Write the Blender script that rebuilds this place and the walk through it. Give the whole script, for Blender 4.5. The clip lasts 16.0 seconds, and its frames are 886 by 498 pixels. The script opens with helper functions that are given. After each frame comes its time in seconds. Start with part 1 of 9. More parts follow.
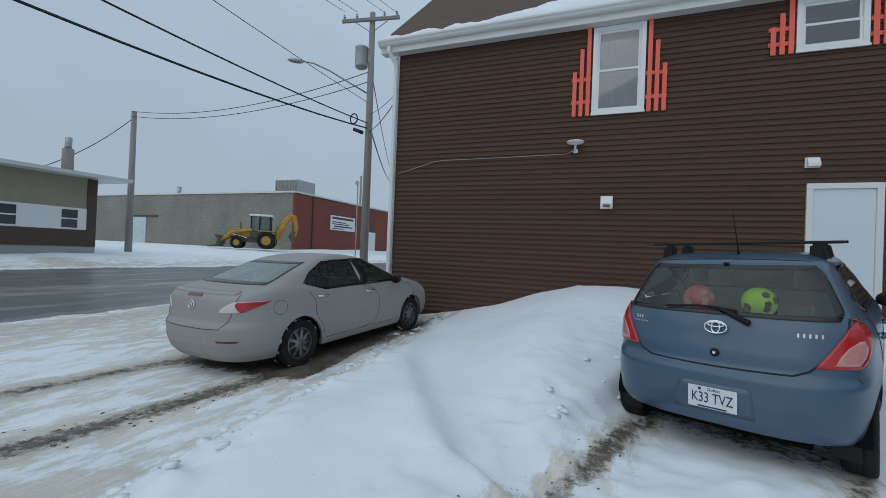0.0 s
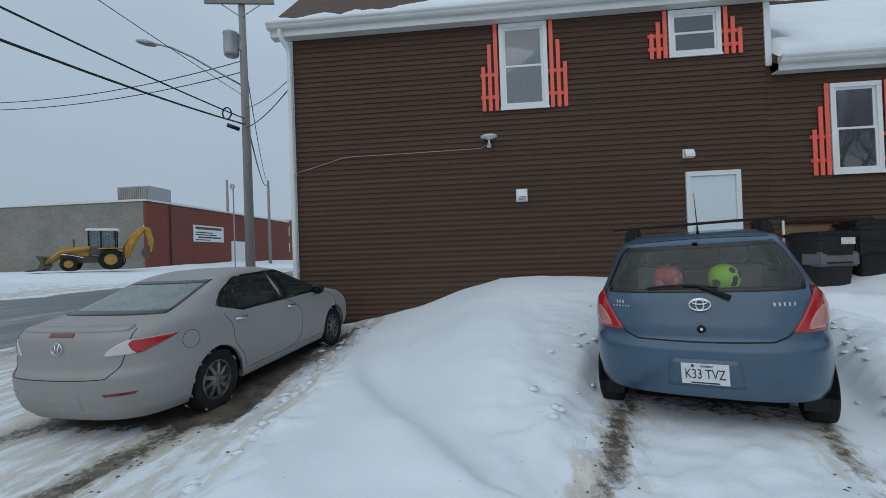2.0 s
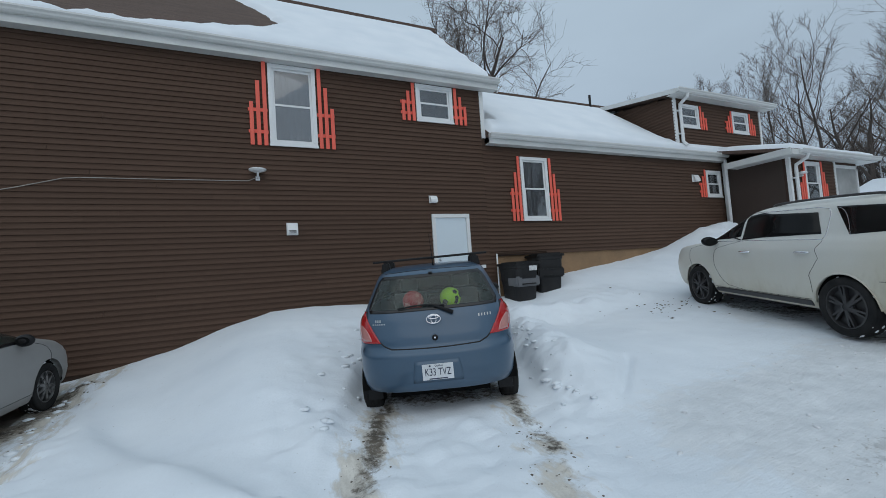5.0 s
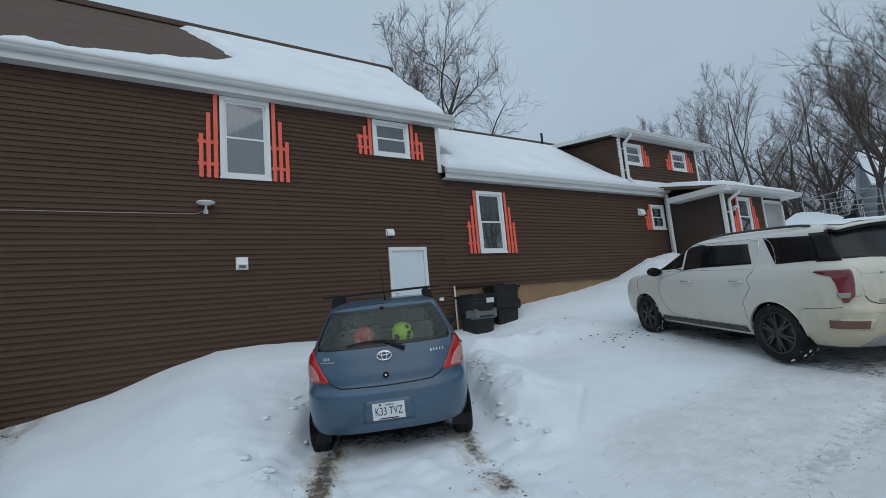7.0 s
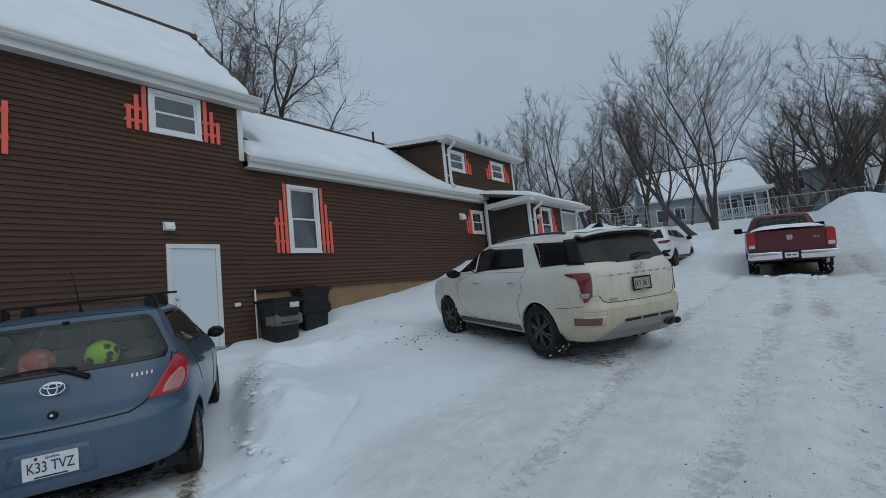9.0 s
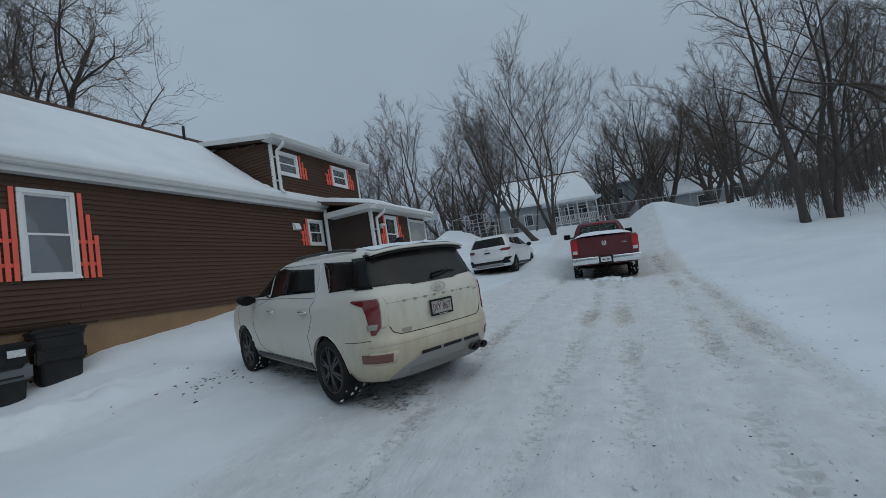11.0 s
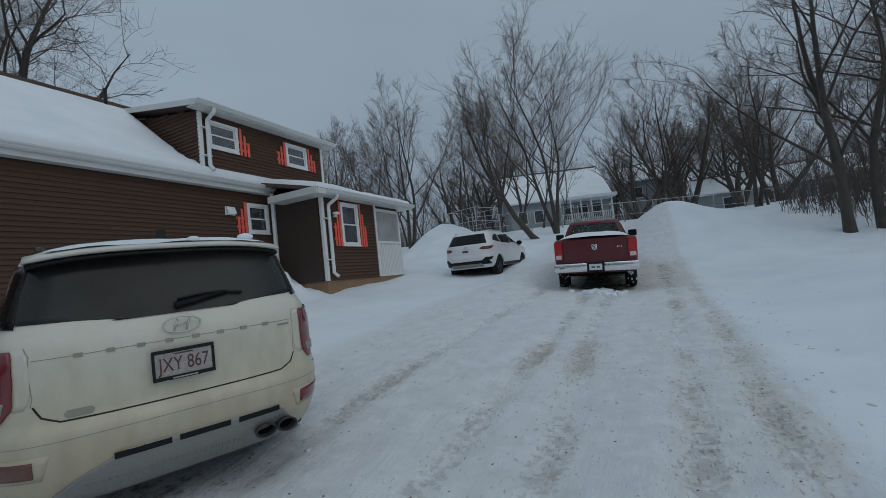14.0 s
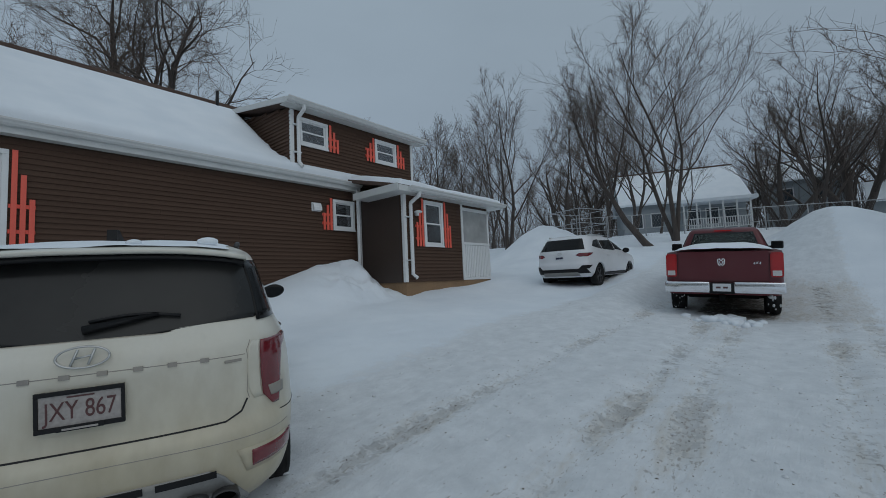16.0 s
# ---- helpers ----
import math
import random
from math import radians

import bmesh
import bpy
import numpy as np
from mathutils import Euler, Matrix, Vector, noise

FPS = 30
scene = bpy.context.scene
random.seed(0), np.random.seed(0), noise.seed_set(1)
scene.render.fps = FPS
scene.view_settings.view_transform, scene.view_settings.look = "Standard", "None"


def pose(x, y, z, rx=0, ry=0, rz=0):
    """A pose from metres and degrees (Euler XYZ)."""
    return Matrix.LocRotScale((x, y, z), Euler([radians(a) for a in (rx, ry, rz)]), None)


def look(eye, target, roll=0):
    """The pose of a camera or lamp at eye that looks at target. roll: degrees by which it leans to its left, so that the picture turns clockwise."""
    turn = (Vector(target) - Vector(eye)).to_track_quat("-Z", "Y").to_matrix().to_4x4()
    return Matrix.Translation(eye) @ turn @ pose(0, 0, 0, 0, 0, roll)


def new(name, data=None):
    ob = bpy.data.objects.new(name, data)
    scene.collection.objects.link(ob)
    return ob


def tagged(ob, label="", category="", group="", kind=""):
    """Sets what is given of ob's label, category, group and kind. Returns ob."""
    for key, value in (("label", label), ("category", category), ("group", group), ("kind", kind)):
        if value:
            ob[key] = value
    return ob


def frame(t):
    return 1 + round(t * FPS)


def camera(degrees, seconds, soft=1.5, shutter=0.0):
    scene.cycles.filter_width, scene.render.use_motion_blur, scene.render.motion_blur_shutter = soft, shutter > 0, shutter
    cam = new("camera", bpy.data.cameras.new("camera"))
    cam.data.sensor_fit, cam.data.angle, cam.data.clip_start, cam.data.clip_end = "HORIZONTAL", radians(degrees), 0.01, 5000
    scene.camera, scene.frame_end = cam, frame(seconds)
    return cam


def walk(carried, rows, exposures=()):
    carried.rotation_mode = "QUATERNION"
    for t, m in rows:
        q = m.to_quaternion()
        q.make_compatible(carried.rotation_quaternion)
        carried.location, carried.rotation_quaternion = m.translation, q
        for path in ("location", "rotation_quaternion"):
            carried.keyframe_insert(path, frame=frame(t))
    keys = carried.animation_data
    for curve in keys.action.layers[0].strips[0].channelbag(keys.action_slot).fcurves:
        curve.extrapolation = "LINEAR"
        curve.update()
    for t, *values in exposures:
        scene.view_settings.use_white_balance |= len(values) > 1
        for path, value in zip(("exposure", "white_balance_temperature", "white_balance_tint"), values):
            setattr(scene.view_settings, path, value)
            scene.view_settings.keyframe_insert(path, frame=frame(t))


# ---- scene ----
cam = camera(92.3, 16.0, 0.8)
PATH = [
    (0, (0.034, 0.108, 1.185), (-0.69, 1.972, 1.201), 2.3),
    (0.5, (-0.145, 0.188, 1.165), (-0.773, 2.087, 1.176), 0.5),
    (1, (-0.363, 0.302, 1.173), (-0.864, 2.239, 1.17), -1.8),
    (1.5, (-0.626, 0.314, 1.181), (-0.928, 2.291, 1.198), -1.2),
    (2, (-0.843, 0.351, 1.176), (-1.025, 2.342, 1.197), -2.0),
    (2.5, (-0.992, 0.366, 1.166), (-0.955, 2.365, 1.187), -2.6),
    (3, (-1.04, 0.228, 1.168), (-0.587, 2.176, 1.17), -3.4),
    (3.1, (-1.033, 0.21, 1.166), (-0.518, 2.142, 1.166), -3.7),
    (3.5, (-0.977, 0.06, 1.159), (-0.248, 1.922, 1.15), -3.6),
    (3.7, (-0.946, -0.024, 1.163), (-0.111, 1.793, 1.147), -3.2),
    (6, (-0.887, -0.228, 1.173), (-0.047, 1.575, 1.388), -4.4),
    (6.5, (-0.893, -0.196, 1.188), (-0.01, 1.583, 1.424), -4.4),
    (7, (-0.788, -0.25, 1.176), (0.214, 1.463, 1.427), -4.9),
    (7.5, (-0.548, -0.364, 1.152), (0.675, 1.201, 1.386), -5.2),
    (8, (-0.332, -0.401, 1.127), (1.039, 1.04, 1.338), -5.6),
    (8.5, (-0.058, -0.369, 1.157), (1.359, 1.028, 1.359), -5.5),
    (9, (0.269, -0.473, 1.14), (1.791, 0.81, 1.329), -5.9),
    (9.5, (0.598, -0.609, 1.164), (2.246, 0.513, 1.322), -6.5),
    (10, (0.984, -0.617, 1.15), (2.664, 0.457, 1.312), -6.6),
    (10.2, (1.141, -0.627, 1.172), (2.855, 0.393, 1.329), -7.3),
    (12.3, (2.936, -1.296, 1.276), (4.85, -0.731, 1.415), -9.5),
    (12.5, (3.159, -1.331, 1.27), (5.074, -0.772, 1.405), -9.6),
    (13, (3.657, -1.372, 1.301), (5.577, -0.825, 1.427), -9.0),
    (13.5, (4.099, -1.447, 1.327), (5.99, -0.809, 1.454), -6.4),
    (14, (4.533, -1.419, 1.319), (6.332, -0.552, 1.44), -6.2),
    (14.5, (4.925, -1.422, 1.359), (6.703, -0.511, 1.45), -6.9),
    (15, (5.268, -1.469, 1.395), (6.961, -0.409, 1.493), -4.9),
    (15.5, (5.526, -1.396, 1.439), (7.094, -0.16, 1.553), -4.3),
    (16, (5.727, -1.377, 1.466), (7.26, -0.101, 1.62), -2.6),
]
walk(cam, [(t, look(eye, target, roll)) for t, eye, target, roll in PATH],
     [(0, 0.01), (3, 0.0), (6, 0.03), (8, -0.12), (9, -0.28), (10, -0.33), (12.4, -0.58), (14, -0.6), (16, -0.6)])

# ---- world, sun, exposure ----
world = bpy.data.worlds.new("overcast_sky")
scene.world = world
world.use_nodes = True
wn, wl = world.node_tree.nodes, world.node_tree.links
wn.clear()
w_out = wn.new("ShaderNodeOutputWorld")
w_bg = wn.new("ShaderNodeBackground")
w_sky = wn.new("ShaderNodeTexSky")
w_sky.sky_type, w_sky.sun_disc = "NISHITA", False
w_sky.sun_elevation, w_sky.sun_rotation = radians(34), radians(200)
w_sky.air_density, w_sky.dust_density = 1.0, 2.0
w_tc = wn.new("ShaderNodeTexCoord")
w_sep = wn.new("ShaderNodeSeparateXYZ")
w_ramp = wn.new("ShaderNodeValToRGB")          # an overcast dome, brighter overhead
w_ramp.color_ramp.elements[0].position, w_ramp.color_ramp.elements[0].color = 0.0, (3.42, 4.22, 5.18, 1)
w_ramp.color_ramp.elements[1].position, w_ramp.color_ramp.elements[1].color = 1.0, (5.42, 6.85, 7.95, 1)
w_map = wn.new("ShaderNodeMapping")
w_map.inputs["Scale"].default_value = (1.0, 1.0, 2.6)
w_noise = wn.new("ShaderNodeTexNoise")
w_noise.inputs["Scale"].default_value, w_noise.inputs["Detail"].default_value = 1.6, 5
w_cloud = wn.new("ShaderNodeMapRange")
w_cloud.inputs["To Min"].default_value, w_cloud.inputs["To Max"].default_value = 0.82, 1.18
w_mul = wn.new("ShaderNodeMixRGB")
w_mul.blend_type, w_mul.inputs[0].default_value = "MULTIPLY", 1.0
w_mix = wn.new("ShaderNodeMixRGB")
w_mix.inputs[0].default_value = 0.88
wl.new(w_tc.outputs["Generated"], w_sep.inputs[0])
wl.new(w_sep.outputs["Z"], w_ramp.inputs[0])
wl.new(w_tc.outputs["Generated"], w_map.inputs[0])
wl.new(w_map.outputs[0], w_noise.inputs["Vector"])
wl.new(w_noise.outputs["Fac"], w_cloud.inputs["Value"])
wl.new(w_ramp.outputs[0], w_mul.inputs[1])
wl.new(w_cloud.outputs[0], w_mul.inputs[2])
wl.new(w_sky.outputs[0], w_mix.inputs[1])
wl.new(w_mul.outputs[0], w_mix.inputs[2])
wl.new(w_mix.outputs[0], w_bg.inputs[0])
w_bg.inputs[1].default_value = 0.1
wl.new(w_bg.outputs[0], w_out.inputs[0])
sun = new("sun", bpy.data.lights.new("sun", "SUN"))
sun.data.energy, sun.data.angle, sun.data.color = 0.5, radians(70), (1, 0.96, 0.9)
sun.matrix_world = look((0, 0, 40), (12, 30, 0))


# ---- materials ----
def surface(name, base, rough=0.6, var=0.18, big=1.5, fine=60.0, bump=0.15, metal=0.0, coat=0.0,
            island=0.0, stretch=(1, 1, 1), spec=0.5, dirt=None, dirt_amount=0.0, dirt_scale=2.0, depth=0.01):
    """Principled surface with colour variation at two scales and a fine relief."""
    m = bpy.data.materials.new(name)
    m.use_nodes = True
    n, l = m.node_tree.nodes, m.node_tree.links
    b = n["Principled BSDF"]
    tc = n.new("ShaderNodeTexCoord")
    mp = n.new("ShaderNodeMapping")
    mp.inputs["Scale"].default_value = stretch
    l.new(tc.outputs["Object"], mp.inputs[0])
    n1, n2 = n.new("ShaderNodeTexNoise"), n.new("ShaderNodeTexNoise")
    n1.inputs["Scale"].default_value, n1.inputs["Detail"].default_value = big, 4
    n2.inputs["Scale"].default_value, n2.inputs["Detail"].default_value = fine, 3
    l.new(mp.outputs[0], n1.inputs["Vector"])
    l.new(mp.outputs[0], n2.inputs["Vector"])
    add = n.new("ShaderNodeMath")
    add.operation = "ADD"
    l.new(n1.outputs["Fac"], add.inputs[0])
    l.new(n2.outputs["Fac"], add.inputs[1])
    rng = n.new("ShaderNodeMapRange")
    rng.inputs["From Min"].default_value, rng.inputs["From Max"].default_value = 0.6, 1.4
    rng.inputs["To Min"].default_value, rng.inputs["To Max"].default_value = 1 - var, 1 + var
    l.new(add.outputs[0], rng.inputs["Value"])
    val = rng.outputs[0]
    if island:
        info = n.new("ShaderNodeObjectInfo")
        r2 = n.new("ShaderNodeMapRange")
        r2.inputs["To Min"].default_value, r2.inputs["To Max"].default_value = 1 - island, 1 + island
        l.new(info.outputs["Random"], r2.inputs["Value"])
        mu = n.new("ShaderNodeMath")
        mu.operation = "MULTIPLY"
        l.new(val, mu.inputs[0])
        l.new(r2.outputs[0], mu.inputs[1])
        val = mu.outputs[0]
    col = n.new("ShaderNodeMixRGB")
    col.blend_type, col.inputs[0].default_value = "MULTIPLY", 1.0
    col.inputs[1].default_value = (*base, 1)
    l.new(val, col.inputs[2])
    out = col.outputs[0]
    rsock = None
    if dirt:
        n3 = n.new("ShaderNodeTexNoise")
        n3.inputs["Scale"].default_value, n3.inputs["Detail"].default_value = dirt_scale, 6
        l.new(tc.outputs["Object"], n3.inputs["Vector"])
        r3 = n.new("ShaderNodeMapRange")
        r3.inputs["From Min"].default_value, r3.inputs["From Max"].default_value = 0.32, 0.7
        r3.inputs["To Min"].default_value, r3.inputs["To Max"].default_value = 0.0, dirt_amount
        l.new(n3.outputs["Fac"], r3.inputs["Value"])
        mx = n.new("ShaderNodeMixRGB")
        mx.inputs[2].default_value = (*dirt, 1)
        l.new(r3.outputs[0], mx.inputs[0])
        l.new(out, mx.inputs[1])
        out = mx.outputs[0]
        rr = n.new("ShaderNodeMapRange")
        rr.inputs["To Min"].default_value, rr.inputs["To Max"].default_value = rough, min(1, rough + 0.4)
        l.new(r3.outputs[0], rr.inputs["Value"])
        l.new(rr.outputs[0], b.inputs["Roughness"])
    l.new(out, b.inputs["Base Color"])
    b.inputs["Roughness"].default_value = rough
    b.inputs["Metallic"].default_value = metal
    b.inputs["Coat Weight"].default_value = coat
    b.inputs["Coat Roughness"].default_value = 0.08
    b.inputs["Specular IOR Level"].default_value = spec
    if bump:
        bp = n.new("ShaderNodeBump")
        bp.inputs["Strength"].default_value, bp.inputs["Distance"].default_value = bump, depth
        l.new(add.outputs[0], bp.inputs["Height"])
        l.new(bp.outputs[0], b.inputs["Normal"])
    return m


def glassy(name, tint=(0.8, 0.86, 0.86), rough=0.02, haze=0.0, haze_col=(0.4, 0.42, 0.42), ior=1.6):
    """A thin pane: clear, with a fresnel gloss, and a pale film: dirt, with sky reflection painted in."""
    m = bpy.data.materials.new(name)
    m.use_nodes = True
    n, l = m.node_tree.nodes, m.node_tree.links
    n.clear()
    out, tr, gl = n.new("ShaderNodeOutputMaterial"), n.new("ShaderNodeBsdfTransparent"), n.new("ShaderNodeBsdfGlossy")
    fr, mx = n.new("ShaderNodeFresnel"), n.new("ShaderNodeMixShader")
    df, mx2 = n.new("ShaderNodeBsdfDiffuse"), n.new("ShaderNodeMixShader")
    tr.inputs[0].default_value = (*tint, 1)
    gl.inputs["Roughness"].default_value = rough
    fr.inputs["IOR"].default_value = ior
    df.inputs[0].default_value = (*haze_col, 1)
    nz, rg, tc = n.new("ShaderNodeTexNoise"), n.new("ShaderNodeMapRange"), n.new("ShaderNodeTexCoord")
    nz.inputs["Scale"].default_value, nz.inputs["Detail"].default_value = 3.0, 5
    rg.inputs["To Min"].default_value, rg.inputs["To Max"].default_value = haze * 0.6, haze * 1.4
    l.new(tc.outputs["Object"], nz.inputs["Vector"])
    l.new(nz.outputs["Fac"], rg.inputs["Value"])
    l.new(rg.outputs[0], mx2.inputs[0])
    l.new(tr.outputs[0], mx2.inputs[1])
    l.new(df.outputs[0], mx2.inputs[2])
    l.new(fr.outputs[0], mx.inputs[0])
    l.new(mx2.outputs[0], mx.inputs[1])
    l.new(gl.outputs[0], mx.inputs[2])
    l.new(mx.outputs[0], out.inputs[0])
    return m


BROWN = (0.093, 0.057, 0.041)
M_SIDING = surface("brown_vinyl_siding", BROWN, 0.65, 0.14, 0.8, 40, 0.08, island=0.07, stretch=(0.25, 1, 2), spec=0.13)
M_BROWNWALL = surface("brown_wall_board", (0.07, 0.047, 0.036), 0.7, 0.12, spec=0.1)
M_WHITE = surface("white_trim_paint", (0.76, 0.77, 0.77), 0.35, 0.06, 2, 50, 0.05, dirt=(0.42, 0.41, 0.38), dirt_amount=0.12)
M_GUTTER = surface("white_aluminium_gutter", (0.66, 0.67, 0.66), 0.32, 0.06, 0.6, 30, 0.04, dirt=(0.4, 0.39, 0.36), dirt_amount=0.2)
M_PVC = surface("white_vinyl_window_frame", (0.78, 0.79, 0.79), 0.3, 0.05, 2, 60, 0.04)
M_RED = surface("coral_red_paint", (0.86, 0.135, 0.09), 0.5, 0.12, 4, 90, 0.12, stretch=(3, 3, 0.5))
M_TAN = surface("tan_foundation_plaster", (0.32, 0.2, 0.11), 0.85, 0.2, 1.2, 40, 0.35, dirt=(0.16, 0.11, 0.07), dirt_amount=0.5)
M_SHINGLE = surface("brown_asphalt_shingle", (0.1, 0.066, 0.052), 0.9, 0.3, 3, 22, 0.5, stretch=(0.5, 3, 3))
M_ROOM = surface("dim_room_plaster", (0.3, 0.29, 0.28), 0.9, 0.1)
M_CURTAIN = surface("grey_lace_curtain", (0.4, 0.41, 0.43), 0.95, 0.25, 6, 120, 0.3, stretch=(6, 6, 0.6))
# the bluish film adds reflected sky to the panes as colour
M_PANE = glassy("window_glass", (0.6, 0.64, 0.67), 0.02, 0.14, (0.45, 0.48, 0.52), 2.3)
M_DOOR = surface("pale_blue_white_door_paint", (0.66, 0.74, 0.79), 0.4, 0.05, 1.2, 60, 0.05)
M_METAL = surface("brushed_steel", (0.55, 0.55, 0.54), 0.35, 0.1, 5, 90, 0.05, metal=1.0)
M_CHROME = surface("chrome_plating", (0.8, 0.8, 0.82), 0.12, 0.05, 5, 90, 0.02, metal=1.0)
M_GALV = surface("galvanised_steel", (0.4, 0.41, 0.42), 0.5, 0.15, 5, 60, 0.1, metal=0.7)
M_BLACK = surface("black_plastic", (0.009, 0.009, 0.01), 0.5, 0.2, 4, 80, 0.15, spec=0.3)
M_BINBLACK = surface("black_bin_plastic", (0.013, 0.013, 0.014), 0.5, 0.25, 3, 60, 0.2, spec=0.3, dirt=(0.07, 0.07, 0.07), dirt_amount=0.3)
M_BINGREY = surface("grey_bin_plastic", (0.12, 0.125, 0.135), 0.5, 0.2, 3, 60, 0.2, dirt=(0.26, 0.26, 0.26), dirt_amount=0.4)
M_RUBBER = surface("tyre_rubber", (0.012, 0.012, 0.0125), 0.85, 0.3, 8, 120, 0.3, spec=0.2, dirt=(0.1, 0.095, 0.09), dirt_amount=0.2, dirt_scale=5)
M_CAKE = surface("caked_snow", (0.78, 0.8, 0.83), 0.8, 0.12, 8, 60, 0.6)
M_WOODPOLE = surface("weathered_pole_wood", (0.27, 0.26, 0.245), 0.85, 0.25, 3, 40, 0.4, stretch=(6, 6, 0.4))
M_WIRE = surface("black_cable_rubber", (0.02, 0.02, 0.022), 0.6, 0.1)
M_BARK = surface("grey_brown_bark", (0.085, 0.07, 0.062), 0.95, 0.35, 3, 30, 0.7, stretch=(3, 3, 0.6), depth=0.03)
M_TWIG = surface("dark_twig_bark", (0.12, 0.093, 0.078), 0.95, 0.25, 2, 20, 0.2)
M_WOODS = surface("brown_grey_wood_edge", (0.12, 0.1, 0.09), 0.95, 0.3, 1, 20, 0.3)


def snow_mat(name):
    m = bpy.data.materials.new(name)
    m.use_nodes = True
    n, l = m.node_tree.nodes, m.node_tree.links
    b = n["Principled BSDF"]
    tc = n.new("ShaderNodeTexCoord")
    n1, n2 = n.new("ShaderNodeTexNoise"), n.new("ShaderNodeTexNoise")
    n1.inputs["Scale"].default_value, n1.inputs["Detail"].default_value = 1.3, 6
    n2.inputs["Scale"].default_value, n2.inputs["Detail"].default_value = 40, 4
    l.new(tc.outputs["Object"], n1.inputs["Vector"])
    l.new(tc.outputs["Object"], n2.inputs["Vector"])
    cr = n.new("ShaderNodeValToRGB")
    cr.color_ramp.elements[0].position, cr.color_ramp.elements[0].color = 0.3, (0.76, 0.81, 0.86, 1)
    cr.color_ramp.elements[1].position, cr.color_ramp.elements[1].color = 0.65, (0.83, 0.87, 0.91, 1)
    l.new(n1.outputs["Fac"], cr.inputs[0])
    l.new(cr.outputs[0], b.inputs["Base Color"])
    b.inputs["Roughness"].default_value, b.inputs["Specular IOR Level"].default_value = 0.7, 0.25
    bp = n.new("ShaderNodeBump")
    bp.inputs["Strength"].default_value, bp.inputs["Distance"].default_value = 0.25, 0.02
    l.new(n2.outputs["Fac"], bp.inputs["Height"])
    l.new(bp.outputs[0], b.inputs["Normal"])
    return m


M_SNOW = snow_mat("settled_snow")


def ground_mat():
    """Snow, with brown slush where wheels ran, bare wet ground and the street's asphalt, by the masks of the sheet."""
    m = bpy.data.materials.new("snow_slush_and_asphalt")
    m.use_nodes = True
    n, l = m.node_tree.nodes, m.node_tree.links
    b = n["Principled BSDF"]
    tc = n.new("ShaderNodeTexCoord")

    def noisy(scale, detail=5, rough=0.55, stretch=None):
        t = n.new("ShaderNodeTexNoise")
        t.inputs["Scale"].default_value, t.inputs["Detail"].default_value = scale, detail
        t.inputs["Roughness"].default_value = rough
        if stretch:
            mp = n.new("ShaderNodeMapping")
            mp.inputs["Scale"].default_value = stretch
            l.new(tc.outputs["Object"], mp.inputs[0])
            l.new(mp.outputs[0], t.inputs["Vector"])
        else:
            l.new(tc.outputs["Object"], t.inputs["Vector"])
        return t.outputs["Fac"]

    def ramp(sock, lo, hi, c0, c1):
        r = n.new("ShaderNodeValToRGB")
        r.color_ramp.elements[0].position, r.color_ramp.elements[0].color = lo, (*c0, 1)
        r.color_ramp.elements[1].position, r.color_ramp.elements[1].color = hi, (*c1, 1)
        l.new(sock, r.inputs[0])
        return r.outputs[0]

    def math2(op, a, c):
        t = n.new("ShaderNodeMath")
        t.operation = op
        for i, v in enumerate((a, c)):
            if isinstance(v, (int, float)):
                t.inputs[i].default_value = v
            else:
                l.new(v, t.inputs[i])
        return t.outputs[0]

    def mask(name):
        a = n.new("ShaderNodeAttribute")
        a.attribute_name = name
        return a.outputs["Fac"]

    def edge(mask_sock, noise_sock, spread=0.9, lo=0.42, hi=0.58):
        """The mask's edge broken up by a noise."""
        s = math2("ADD", mask_sock, math2("MULTIPLY", math2("SUBTRACT", noise_sock, 0.5), spread))
        r = n.new("ShaderNodeMapRange")
        r.inputs["From Min"].default_value, r.inputs["From Max"].default_value = lo, hi
        l.new(s, r.inputs["Value"])
        return r.outputs[0]

    def mix(f, a, c):
        t = n.new("ShaderNodeMixRGB")
        l.new(f, t.inputs[0])
        l.new(a, t.inputs[1])
        l.new(c, t.inputs[2])
        return t.outputs[0]

    n_big, n_mid, n_fine = noisy(0.7), noisy(4.5, 8, 0.65), noisy(35, 5)
    n_crumb = noisy(14, 8, 0.7)
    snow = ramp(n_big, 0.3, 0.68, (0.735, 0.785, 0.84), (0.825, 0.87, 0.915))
    packed = ramp(n_mid, 0.3, 0.7, (0.65, 0.675, 0.7), (0.8, 0.825, 0.85))
    n_lane = noisy(3.4, 9, 0.66, (1.7, 0.62, 1))
    n_drive = noisy(5.0, 8, 0.68, (0.55, 2.2, 1))
    slush = ramp(n_lane, 0.32, 0.66, (0.27, 0.225, 0.165), (0.7, 0.66, 0.59))
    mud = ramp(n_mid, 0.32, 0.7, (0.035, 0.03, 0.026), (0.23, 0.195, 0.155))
    tar = ramp(n_fine, 0.3, 0.7, (0.075, 0.077, 0.08), (0.135, 0.137, 0.14))
    col = mix(edge(mask("packed"), n_mid, 0.8), snow, packed)
    col = mix(math2("MULTIPLY", edge(mask("slush"), n_lane, 2.1, 0.44, 0.72), 0.88), col, slush)
    col = mix(math2("MULTIPLY", edge(mask("drive"), n_drive, 1.5, 0.42, 0.82), 0.5), col, ramp(n_big, 0.4, 0.6, (0.5, 0.43, 0.33), (0.63, 0.61, 0.58)))
    n_tread = noisy(13, 4, 0.55, (1.25, 0.85, 1))
